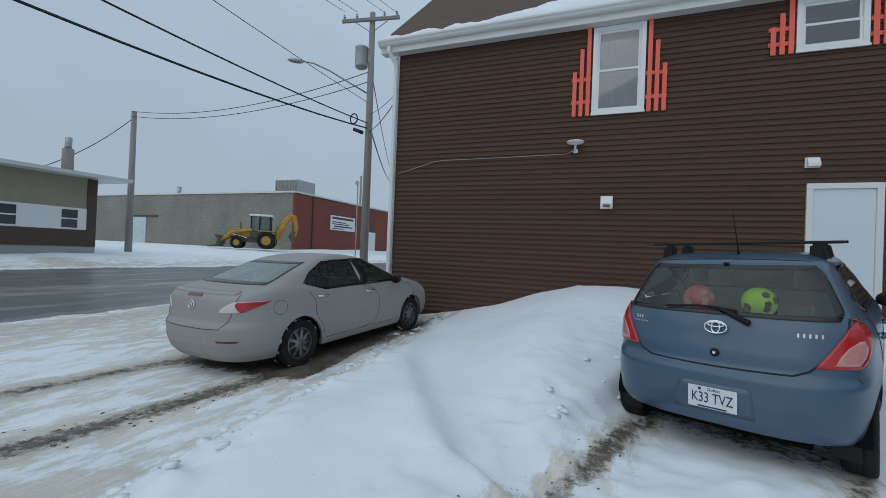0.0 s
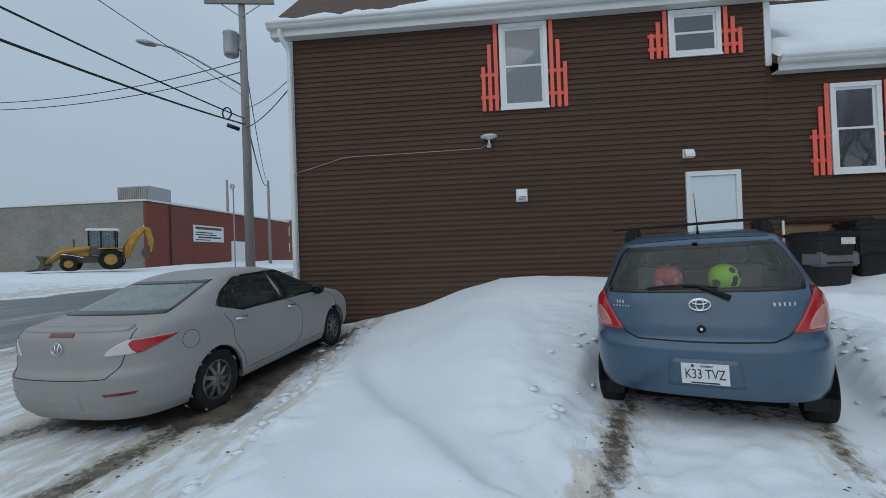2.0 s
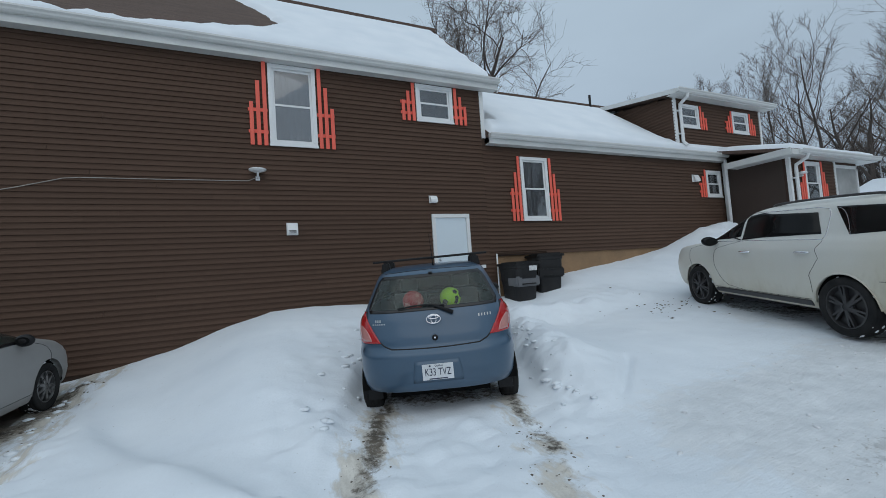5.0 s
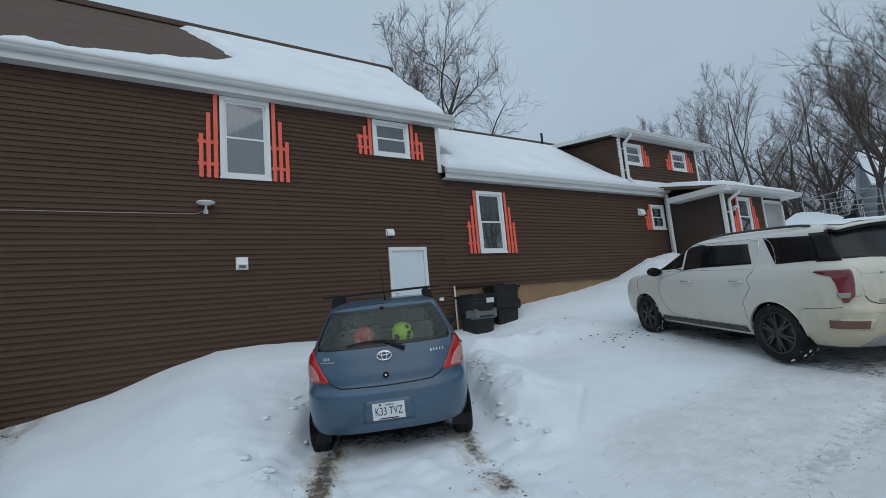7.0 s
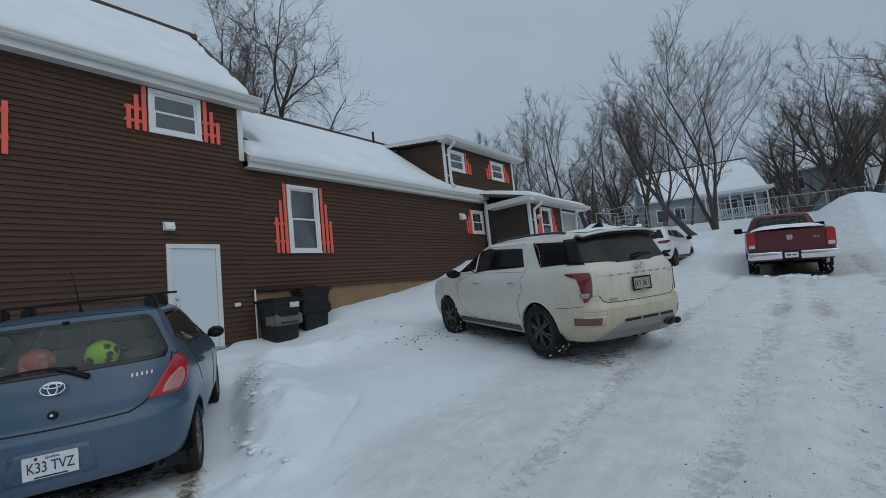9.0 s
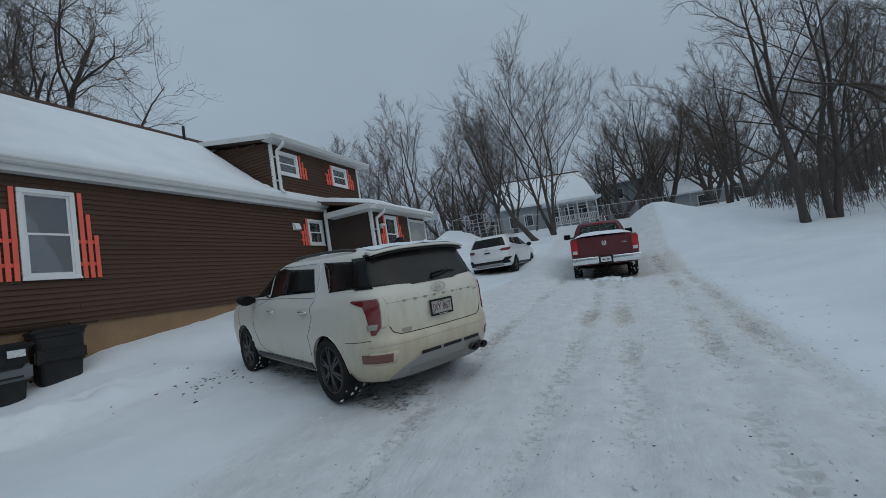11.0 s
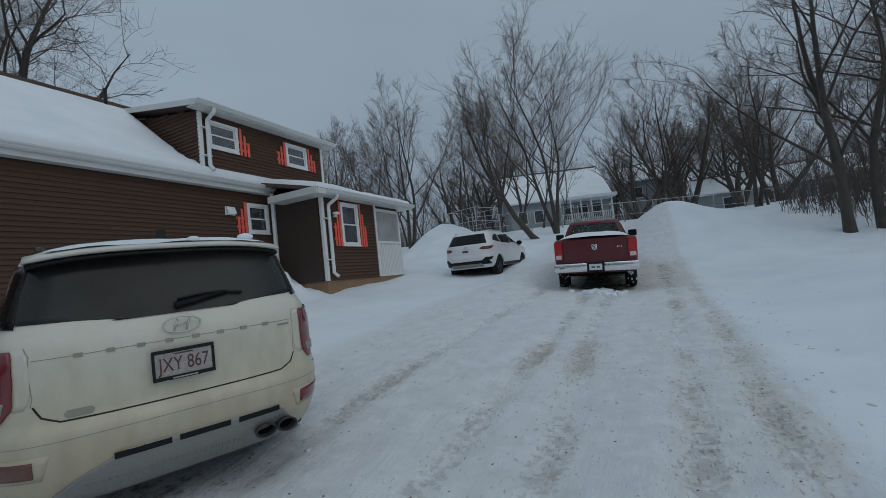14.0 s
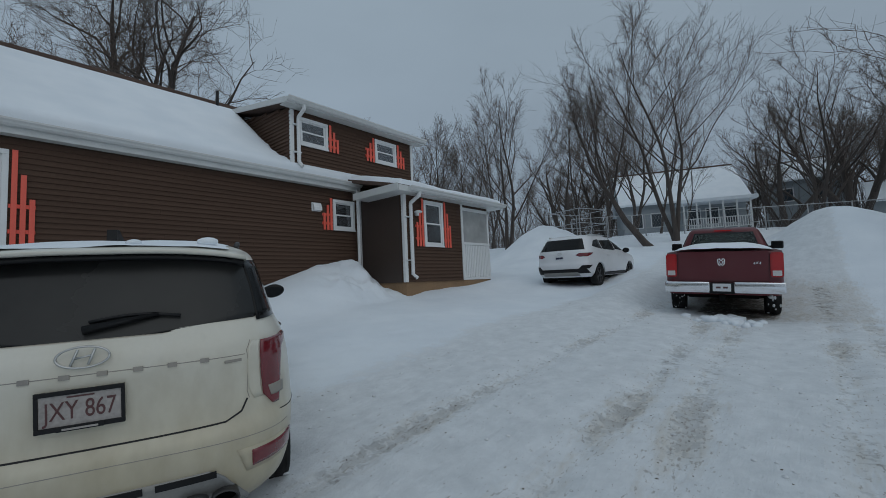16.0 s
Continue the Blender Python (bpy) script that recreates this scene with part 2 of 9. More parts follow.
    col = mix(math2("MULTIPLY", edge(mask("tread"), n_tread, 1.9, 0.62, 0.78), 0.45), col, ramp(n_mid, 0.3, 0.7, (0.25, 0.25, 0.255), (0.56, 0.57, 0.58)))
    # dark flecks: shade of small dents in the tracks, put into the colour
    fleck = ramp(math2("ADD", noisy(30, 3, 0.6, (0.6, 1.2, 1)), math2("MULTIPLY", math2("ADD", mask("drive"), math2("MULTIPLY", mask("packed"), 0.14)), 0.17)), 0.7, 0.76, (0, 0, 0), (0.5, 0.5, 0.5))
    col = mix(fleck, col, ramp(n_mid, 0.3, 0.7, (0.16, 0.135, 0.115), (0.36, 0.31, 0.26)))
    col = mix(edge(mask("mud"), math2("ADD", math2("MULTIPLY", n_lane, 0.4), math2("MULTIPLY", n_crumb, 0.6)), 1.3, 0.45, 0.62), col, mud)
    road = edge(mask("road"), n_mid, 0.7)
    n_street = noisy(1.1, 7, 0.62, (1.7, 0.16, 1))
    tar = mix(ramp(n_street, 0.5, 0.68, (0, 0, 0), (0.7, 0.7, 0.7)), tar, ramp(n_mid, 0.3, 0.7, (0.24, 0.215, 0.18), (0.5, 0.48, 0.45)))
    col = mix(road, col, tar)
    l.new(col, b.inputs["Base Color"])
    rg = n.new("ShaderNodeMapRange")
    rg.inputs["To Min"].default_value, rg.inputs["To Max"].default_value = 0.72, 0.34
    l.new(math2("MAXIMUM", road, math2("MULTIPLY", mask("mud"), 0.8)), rg.inputs["Value"])
    l.new(rg.outputs[0], b.inputs["Roughness"])
    b.inputs["Specular IOR Level"].default_value = 0.3
    bp = n.new("ShaderNodeBump")
    bp.inputs["Strength"].default_value, bp.inputs["Distance"].default_value = 0.65, 0.035
    churn = math2("ADD", math2("MULTIPLY", n_drive, math2("ADD", 0.1, math2("MULTIPLY", mask("packed"), 1.3))), math2("MULTIPLY", n_tread, math2("MULTIPLY", mask("tread"), 0.9)))
    l.new(math2("ADD", churn, math2("MULTIPLY", math2("ADD", math2("MULTIPLY", n_crumb, 0.6), math2("MULTIPLY", n_fine, 0.3)), math2("ADD", 0.3, math2("MULTIPLY", math2("MAXIMUM", mask("packed"), math2("MAXIMUM", mask("mud"), mask("slush"))), 0.9)))), bp.inputs["Height"])
    l.new(bp.outputs[0], b.inputs["Normal"])
    return m


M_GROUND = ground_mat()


# ---- mesh helpers ----
def link_mesh(name, bm, material, parent=None, smooth=False, local=None):
    me = bpy.data.meshes.new(name)
    bm.normal_update()
    if smooth:
        for f in bm.faces:
            f.smooth = True
    bm.to_mesh(me)
    bm.free()
    for m in (material if isinstance(material, (list, tuple)) else [material]):
        me.materials.append(m)
    ob = new(name, me)
    if parent is not None:
        ob.parent = parent
    if local is not None:
        ob.matrix_basis = local
    return ob


def part(name, bm, material, parent, label="", smooth=False, local=None):
    ob = link_mesh(name, bm, material, parent, smooth, local)
    if label:
        ob["label"] = label
    return ob


def thing(name, label, category, m=None, group="", kind=""):
    ob = new(name)
    ob.empty_display_size = 0.2
    if m is not None:
        ob.matrix_basis = m
    return tagged(ob, label, category, group, kind)


def add_box(bm, lo, hi, m=None):
    x0, y0, z0 = lo
    x1, y1, z1 = hi
    vs = [bm.verts.new(m @ Vector(p) if m is not None else p) for p in
          ((x0, y0, z0), (x1, y0, z0), (x1, y1, z0), (x0, y1, z0), (x0, y0, z1), (x1, y0, z1), (x1, y1, z1), (x0, y1, z1))]
    for f in ((0, 3, 2, 1), (4, 5, 6, 7), (0, 1, 5, 4), (1, 2, 6, 5), (2, 3, 7, 6), (3, 0, 4, 7)):
        bm.faces.new([vs[i] for i in f])
    return bm


def box(lo, hi, bevel=0.0, seg=2):
    bm = add_box(bmesh.new(), lo, hi)
    if bevel:
        bmesh.ops.bevel(bm, geom=bm.edges[:], offset=bevel, segments=seg, affect="EDGES", profile=0.6)
    return bm


def add_tube(bm, pts, radii, n=8, caps=True):
    """A tube along points, its radius given at each."""
    pts = [Vector(p) for p in pts]
    if isinstance(radii, (int, float)):
        radii = [radii] * len(pts)
    rings, up = [], None
    for i, p in enumerate(pts):
        d = (pts[min(i + 1, len(pts) - 1)] - pts[max(i - 1, 0)]).normalized()
        ref = up if up is not None else (Vector((0, 0, 1)) if abs(d.z) < 0.9 else Vector((1, 0, 0)))
        a = d.cross(ref)
        a = a.normalized() if a.length > 1e-6 else d.orthogonal().normalized()
        b = a.cross(d).normalized()
        up = b
        rings.append([bm.verts.new(p + radii[i] * (math.cos(k * math.tau / n) * a + math.sin(k * math.tau / n) * b)) for k in range(n)])
    for r0, r1 in zip(rings, rings[1:]):
        for k in range(n):
            bm.faces.new((r0[k], r0[(k + 1) % n], r1[(k + 1) % n], r1[k]))
    if caps:
        bm.faces.new(rings[0][::-1])
        bm.faces.new(rings[-1])
    return bm


def add_lathe(bm, profile, n=24, m=None, close=False):
    """Profile of (radius, height) turned about z."""
    rings = []
    for r, z in profile:
        ring = []
        for k in range(n):
            p = Vector((r * math.cos(k * math.tau / n), r * math.sin(k * math.tau / n), z))
            ring.append(bm.verts.new(m @ p if m is not None else p))
        rings.append(ring)
    pairs = list(zip(rings, rings[1:])) + ([(rings[-1], rings[0])] if close else [])
    for r0, r1 in pairs:
        for k in range(n):
            bm.faces.new((r0[k], r0[(k + 1) % n], r1[(k + 1) % n], r1[k]))
    if not close:
        bm.faces.new(rings[0][::-1])
        bm.faces.new(rings[-1])
    return bm


def prism(outline, y0, y1, m=None):
    """An outline in x, z pushed from y0 to y1."""
    bm = bmesh.new()
    a = [bm.verts.new((x, y0, z)) for x, z in outline]
    c = [bm.verts.new((x, y1, z)) for x, z in outline]
    bm.faces.new(a)
    bm.faces.new(c[::-1])
    k = len(a)
    for i in range(k):
        bm.faces.new((a[i], c[i], c[(i + 1) % k], a[(i + 1) % k]))
    bmesh.ops.recalc_face_normals(bm, faces=bm.faces[:])
    if m is not None:
        bm.transform(m)
    return bm


def text_bm(words, size, thick=0.002):
    """Flat letters in x, z facing -y, centred."""
    cu = bpy.data.curves.new("letters", "FONT")
    cu.body, cu.size, cu.align_x, cu.align_y, cu.extrude = words, size, "CENTER", "CENTER", thick
    ob = new("letters", cu)
    me = bpy.data.meshes.new_from_object(ob.evaluated_get(bpy.context.evaluated_depsgraph_get()))
    bm = bmesh.new()
    bm.from_mesh(me)
    bpy.data.objects.remove(ob)
    bpy.data.curves.remove(cu)
    bpy.data.meshes.remove(me)
    bm.transform(pose(0, 0, 0, 90, 0, 0))
    return bm


def ease(a, b, v):
    t = np.clip((np.asarray(v, float) - a) / (b - a), 0, 1)
    return t * t * (3 - 2 * t)


def waves(x, y, scale, seed, octaves=4):
    """Smooth random relief from summed sines, about -1 to 1."""
    rng = np.random.RandomState(seed)
    out, amp, total = 0, 1.0, 0
    for o in range(octaves):
        f = scale * 2 ** o
        for _ in range(5):
            a = rng.rand() * math.tau
            ph = rng.rand() * math.tau
            k = f * (0.7 + 0.6 * rng.rand())
            out = out + amp * np.sin(k * (x * math.cos(a) + y * math.sin(a)) + ph + 0.7 * np.sin(k * 0.53 * (y * math.cos(a) - x * math.sin(a)) + ph * 2))
            total += amp * 0.45
        amp *= 0.55
    return out / total


# ---- ground ----
CAR_BLUE, BLUE_TURN = (0.69, 3.48), 24.0      # rear plate and heading of the parked hatchback
BLUE_DIR = (math.sin(radians(BLUE_TURN)), math.cos(radians(BLUE_TURN)))


def base_height(x, y):
    bx = np.interp(x, [-120, -60, -31, -23, -12, -6, 0, 2, 4, 6.2, 8, 12, 17, 20, 24, 29, 33, 45, 60, 120, 500],
                   [1.2, 0.95, 0.75, 0.3, -0.3, -0.36, -0.3, -0.26, -0.17, -0.02, 0.13, 0.42, 0.58, 0.95, 1.7, 2.6, 3.3, 4.4, 5.0, 6.5, 10])
    ys = np.interp(x, [-6, 2, 6, 12, 18, 30], [0, 0.0, 0.04, 0.09, 0.1, 0.06])
    return bx + ys * np.clip(y - 0.5, -1.5, 7.5)


def ground_height(x, y):
    x, y = np.asarray(x, float), np.asarray(y, float)
    h = base_height(x, y)
    # snow banked against the long wall
    wall = np.interp(x, [-12, -3.9, -2.9, -2, -1.2, -0.5, 0.2, 1.1, 2, 2.9, 3.6, 4.2, 5, 6, 6.7, 8.9, 10.7, 12.5, 13.4, 13.8, 14.3],
                     [-0.25, -0.22, -0.06, 0.16, 0.44, 0.64, 0.68, 0.64, 0.58, 0.44, 0.38, 0.5, 0.5, 0.72, 0.93, 1.17, 1.49, 2.06, 2.15, 1.75, 1.4])
    y0 = np.interp(x, [-3, -1, 1, 3, 5, 9, 12, 14], [6.5, 3.6, 3.4, 6.6, 6.3, 6.0, 6.4, 6.6])
    reach = ease(14.9, 13.9, x) * ease(-9, -5, x)
    s = ease(0, 1, (y - y0) / (8.75 - y0))
    h = h + (wall - h) * s * reach
    # mound between the two parked cars
    h = h + 0.3 * np.exp(-((x + 0.75) / 1.0) ** 2 - ((y - 5.0) / 1.7) ** 2) + 0.12 * np.exp(-((x + 1.5) / 0.9) ** 2 - ((y - 2.9) / 1.1) ** 2)
    # lane of the grey saloon, cleared down to the ground
    xe = x + 0.11 * (y - 1.5)
    lane = ease(-2.45, -2.8, xe + 0.06 * waves(x, y, 2.2, 3) + 0.03 * waves(x, y, 7, 4)) * ease(8.9, 8.2, y) * ease(-9, -6, x) * ease(0.3, 2.5, y)
    h = h + (-0.4 + 0.035 * np.clip(y - 4, 0, 4) - h) * lane
    h = h + 0.1 * np.exp(-((xe + 2.15) / 0.35) ** 2) * ease(1.5, 3, y) * ease(8.3, 7.2, y)
    # trench of the blue hatchback, with a shoulder of thrown snow beside it
    px, py = x - CAR_BLUE[0], y - CAR_BLUE[1]
    sa, la = px * BLUE_DIR[0] + py * BLUE_DIR[1], px * BLUE_DIR[1] - py * BLUE_DIR[0]
    tr = ease(1.22, 0.98, np.where(la < 0, 0.14 - la, la) + 0.05 * waves(x, y, 3, 5) + 0.03 * waves(x, y, 9, 6)) * ease(4.5, 3.8, sa) * ease(-2.5, -0.5, sa)
    h = h + (0.36 + 0.08 * waves(x, y, 3.5, 34) + 0.03 * waves(x, y, 10, 35)) * np.exp(-((la - 1.6) / 0.48) ** 2) * ease(-0.2, 1.6, sa) * ease(4.6, 3.6, sa)
    h = h + 0.1 * np.exp(-((la - 2.6) / 1.0) ** 2 - ((sa - 2.0) / 1.6) ** 2)
    h = h + (-0.26 + 0.05 * np.clip(sa, 0, 9) + 0.035 * waves(x, y, 5, 33) * ease(0.9, 0.2, sa) - h) * tr
    # cleared ground before the side door
    dr = ease(0.75, 0.45, np.abs(x - 3.5)) * ease(7.4, 8.1, y)
    h = h + (0.4 - h) * dr * ease(9.2, 8.9, y)
    # crest of the snow platform before the bins, and broken lumps by the door
    cr = y - (7.05 - 0.16 * (x - 3.5))
    h = h + (0.24 + 0.1 * waves(x, y, 2.6, 37) + 0.05 * waves(x, y, 7, 38)) * np.where(cr < 0, np.exp(-(cr / 0.35) ** 2), np.exp(-(cr / 0.7) ** 2)) * ease(2.7, 3.3, x) * ease(7.6, 6.0, x) * (1 - dr)
    h = h + (0.12 * np.clip(waves(x, y, 4.2, 27), -0.3, 1) + 0.035 * waves(x, y, 11, 28)) * np.exp(-((x - 3.9) / 1.2) ** 2 - ((y - 6.7) / 0.9) ** 2) * (1 - tr) * (1 - dr)
    crack = np.abs((x - 2.75) * 0.62 - (y - 3.25) * 0.78) / 0.05
    h = h - 0.06 * np.exp(-crack ** 2) * ease(2.3, 2.6, x) * ease(3.6, 3.4, x)
    # snow heap at the corner of the porch
    h = h + (0.06 + 0.24 * waves(x, y, 3.4, 29) + 0.05 * waves(x, y, 8, 30)) * np.exp(-((x - 13.0) / 1.1) ** 2 - ((y - 7.7) / 0.8) ** 2) + 0.12 * np.exp(-((x - 11.7) / 0.8) ** 2 - ((y - 7.6) / 0.6) ** 2)
    h = h + 0.12 * ease(5.2, 6.7, y) * ease(14, 15, x) * ease(22, 18, x)
    # bank on the uphill side of the drive
    edge = -2.55 + 0.25 * waves(x, y * 0, 0.5, 9, 2)
    bank = ease(0, 4.2, edge - y) * np.interp(x, [-20, -6, 0, 6, 12, 20, 30, 60], [0.1, 0.2, 0.4, 0.6, 0.65, -0.05, -0.3, 0.0])
    h = h + bank + 2.2 * ease(-13, -42, y) * ease(-6, 10, x)
    # ploughed heaps at the end of the drive
    h = h + (1.4 + 0.12 * waves(x, y, 1.3, 36)) * np.exp(-((x - 25) / 2.6) ** 2 - ((y + 2.3) / 2.0) ** 2) + (0.7 + 0.15 * waves(x, y, 1.5, 57)) * np.exp(-((x - 26) / 3.0) ** 2 - ((y + 5.2) / 2.4) ** 2)
    h = h + (1.5 + 0.22 * waves(x, y, 1.8, 58)) * np.exp(-((x - 28) / 2.2) ** 2 - (np.abs(y - 9.6) / 1.9) ** 2.6) + 0.35 * np.exp(-((x - 18) / 3.0) ** 2 - ((y - 2.2) / 0.7) ** 2)
    # verge across the street
    h = h + 0.45 * np.exp(-((x + 21.5) / 1.4) ** 2) * ease(6, 12, y) * (0.6 + 0.4 * waves(x, y, 0.9, 12))
    h = h + 0.7 * np.exp(-((x + 30) / 1.3) ** 2) * ease(34, 38, y) * (0.6 + 0.4 * waves(x, y, 0.5, 13))
    # scooped hollow behind a drift crest, between the two cars
    dx = x - np.interp(y, [2.6, 2.75, 2.9, 3.7, 5.05, 6.2], [-0.4, -0.8, -1.1, -1.64, -2.38, -2.75])
    span = ease(2.5, 3.0, y) * ease(6.4, 5.0, y)
    h = h + span * (0.05 * np.exp(-(np.minimum(dx, 0) / 0.4) ** 2) * (dx < 0.5) * ease(0.5, 0.0, dx) - 0.09 * ease(0.0, 0.35, dx) * ease(1.5, 0.6, dx))
    # crumbled edges of the cleared lane, and trodden snow round the hatchback
    rim = np.exp(-((xe + 2.4) / 0.3) ** 2) * ease(0.5, 2, y) * ease(8.4, 7.4, y)
    h = h + rim * (0.05 * waves(x, y, 6, 51) + 0.03 * waves(x, y, 15, 52, 3))
    trod = ease(1.75, 1.2, np.abs(la)) * ease(-3.4, -2.4, sa) * ease(0.6, 0.2, sa) + 0.7 * np.exp(-((la + 1.5) / 0.4) ** 2) * ease(-0.8, 0.2, sa) * ease(3.6, 2.6, sa)
    trod = trod + ease(1.0, 1.25, la) * ease(1.9, 1.5, la) * ease(-0.5, 0.5, sa) * ease(4.8, 4.2, sa)
    h = h + trod * (0.028 * np.clip(waves(x, y, 7, 53), -0.4, 1) + 0.016 * waves(x, y, 17, 54, 3))
    pack = ease(-3.0, -2.2, y) * ease(3.6, 2.4, y) * ease(1.0, 3.0, x) * ease(20, 17, x)
    h = h + pack * (0.007 * waves(x * 0.45, y, 8, 55) + 0.006 * waves(x * 0.8, y, 20, 56, 3))
    # relief
    near = ease(60, 25, np.hypot(x - 5, y))
    h = h + near * (0.022 * waves(x, y, 1.1, 21) + 0.01 * waves(x, y, 5.5, 22))
    lump = ease(0.35, 0.9, waves(x, y, 1.6, 24)) * (1 - ease(-1.9, -1.5, y) * ease(3.6, 2.8, y) * ease(2, 4, x))
    h = h + near * 0.035 * lump * (0.5 + 0.5 * waves(x, y, 8, 25))
    # wheel ruts along the drive
    for yr in (-1.55, 0.1, -0.55, 1.25, -2.2):
        yy = yr + 0.12 * waves(x, x * 0, 0.35, int(40 + 10 * yr), 2)
        h = h - (0.04 + 0.012 * np.sin(x * 34 + 3 * y)) * np.exp(-((y - yy) / 0.17) ** 2) * ease(1, 4, x) * ease(18, 15, x)
    return h


def ground_masks(x, y):
    n1, n2 = waves(x, y, 0.8, 31), waves(x, y, 2.5, 32)
    road = ease(-9.2, -10.0, x + 0.35 * n1) * ease(-18.6, -17.4, x + 0.5 * n1)
    slush, mud, packed, drive, tread = (np.zeros_like(x) for _ in range(5))
    # edge of the street and the saloon's lane
    drive_in = ease(-8.9, -8.0, x) * ease(-2.3, -2.9, x) * ease(-1.5, 0.5, y)
    slush = np.maximum(slush, (0.57 + 0.24 * n1 + 0.1 * n2) * drive_in)
    slush = np.maximum(slush, (0.78 + 0.12 * n1) * ease(-6.9, -8.4, x + 0.6 * n1) * ease(-12, -10, x))
    mud = np.maximum(mud, (0.36 + 0.2 * n1) * ease(-7.6, -8.8, x + 0.6 * n1) * ease(-12, -10, x))
    mud = np.maximum(mud, (0.3 + 0.2 * n1) * ease(-17, -18, x) * ease(-20.2, -19.2, x))
    slush = np.maximum(slush, (0.72 + 0.14 * n1) * ease(-17, -18, x) * ease(-21.6, -19.8, x + 0.6 * n1))
    for xr, a in ((-3.75, 1.0), (-5.3, 0.95)):
        xx = xr + 0.127 * (y - 4)
        rut = np.exp(-((x - xx) / 0.3) ** 2) * ease(0.0, 1.5, y) * ease(8.6, 8.0, y)
        mud = np.maximum(mud, a * 0.62 * rut)
        slush = np.maximum(slush, 0.9 * np.exp(-((x - xx) / 0.5) ** 2) * ease(-1, 1, y) * ease(8.8, 8.0, y))
    mud = np.maximum(mud, 0.92 * ease(-2.8, -3.05, x + 0.11 * (y - 1.5)) * ease(-5.6, -5.2, x) * ease(3.6, 4.6, y) * ease(8.4, 7.8, y))
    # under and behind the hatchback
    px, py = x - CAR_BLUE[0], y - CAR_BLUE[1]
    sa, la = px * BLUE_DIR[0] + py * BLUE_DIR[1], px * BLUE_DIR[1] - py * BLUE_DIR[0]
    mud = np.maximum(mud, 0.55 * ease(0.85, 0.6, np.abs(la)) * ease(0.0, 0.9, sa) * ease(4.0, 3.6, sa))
    for lr, a in ((-0.62, 1.0), (0.78, 0.85)):
        rut = np.exp(-((la - lr - 0.1 * n1 * (sa < 0)) / 0.17) ** 2) * ease(-3.2, -0.6, sa) * ease(1.2, 0.6, sa)
        mud = np.maximum(mud, (0.5 + 0.12 * ease(-1.6, -0.4, sa)) * a * rut)
        slush = np.maximum(slush, 0.72 * a * np.exp(-((la - lr) / 0.3) ** 2) * ease(-3.6, -1.2, sa) * ease(1.2, 0.6, sa))
    # drive
    packed = np.maximum(packed, 0.75 * ease(-2.9, -2.0, y) * ease(4.0, 2.2, y + 0.3 * n1) * ease(0.5, 3, x))
    for yr in (-1.55, -0.55, 0.1, 1.25, -2.2):
        yy = yr + 0.12 * waves(x, x * 0, 0.35, int(40 + 10 * yr), 2)
        tread = np.maximum(tread, (0.62 + 0.3 * n2) * np.exp(-((y - yy) / 0.16) ** 4) * ease(1.0, 3.5, x) * ease(19, 16, x))
        drive = np.maximum(drive, (0.52 + 0.34 * n1 + 0.16 * n2) * np.exp(-((y - yy) / 0.3) ** 2) * ease(1.0, 3.5, x) * ease(19, 16, x))
    # bare patch under the pick-up and beside it
    mud = np.maximum(mud, 0.62 * ease(15.6, 16.6, x) * ease(21.5, 20.0, x) * np.maximum(ease(0.95, 0.6, np.abs(y + 0.25)), 0.78 * np.exp(-((y + 1.75) / 0.5) ** 2)))
    # wet streaks under the white SUV's tail
    sx, sy = (x - 7.218) * 0.4115 + (y - 3.449) * 0.9114, (x - 7.218) * 0.9114 - (y - 3.449) * 0.4115
    mud = np.maximum(mud, (0.46 + 0.1 * n2) * ease(0.95, 0.75, np.abs(sy)) * ease(-2.75, -2.2, sx) * ease(2.3, 1.8, sx))
    drive = np.maximum(drive, 0.7 * ease(15.4, 16.6, x) * ease(22, 20, x) * ease(-3.0, -2.2, y) * ease(1.2, 0.6, y))
    # churned crumbs beside the white SUV and under it
    mud = np.maximum(mud, 0.36 * np.exp(-((x - 6.9) / 0.9) ** 2 - ((y - 5.4) / 0.8) ** 2))
    packed = np.maximum(packed, np.exp(-((x - 7.0) / 1.2) ** 2 - ((y - 3.2) / 1.8) ** 2))
    slush = np.maximum(slush, 0.5 * ease(18.2, 19.2, x) * ease(23.6, 22.5, x) * ease(1.1, 0.8, np.abs(y - 4.3)))
    return {"road": road, "slush": slush * (1 - road), "mud": mud * (1 - road), "packed": packed, "drive": drive, "tread": tread}


def axis_lines(a0, a1, step, far0, far1):
    core = list(np.arange(a0, a1 + 1e-6, step))
    lo, hi, s = [], [], step
    v = a0
    while v > far0:
        s *= 1.12
        v -= s
        lo.append(v)
    v, s = a1, step
    while v < far1:
        s *= 1.12
        v += s
        hi.append(v)
    return np.array(lo[::-1] + core + hi)


gx, gy = axis_lines(-5.5, 15.0, 0.05, -900, 900), axis_lines(-3.2, 9.0, 0.05, -900, 900)
GX, GY = np.meshgrid(gx, gy, indexing="ij")
GZ = ground_height(GX, GY)
nx, ny = GX.shape
me = bpy.data.meshes.new("ground")
idx = np.arange(nx * ny).reshape(nx, ny)
quads = np.stack([idx[:-1, :-1], idx[1:, :-1], idx[1:, 1:], idx[:-1, 1:]], -1).reshape(-1, 4)
me.from_pydata(np.stack([GX, GY, GZ], -1).reshape(-1, 3).tolist(), [], quads.tolist())
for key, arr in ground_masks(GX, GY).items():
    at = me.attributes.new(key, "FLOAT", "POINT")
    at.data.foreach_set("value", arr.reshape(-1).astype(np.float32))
me.polygons.foreach_set("use_smooth", np.ones(len(me.polygons), bool))
me.materials.append(M_GROUND)
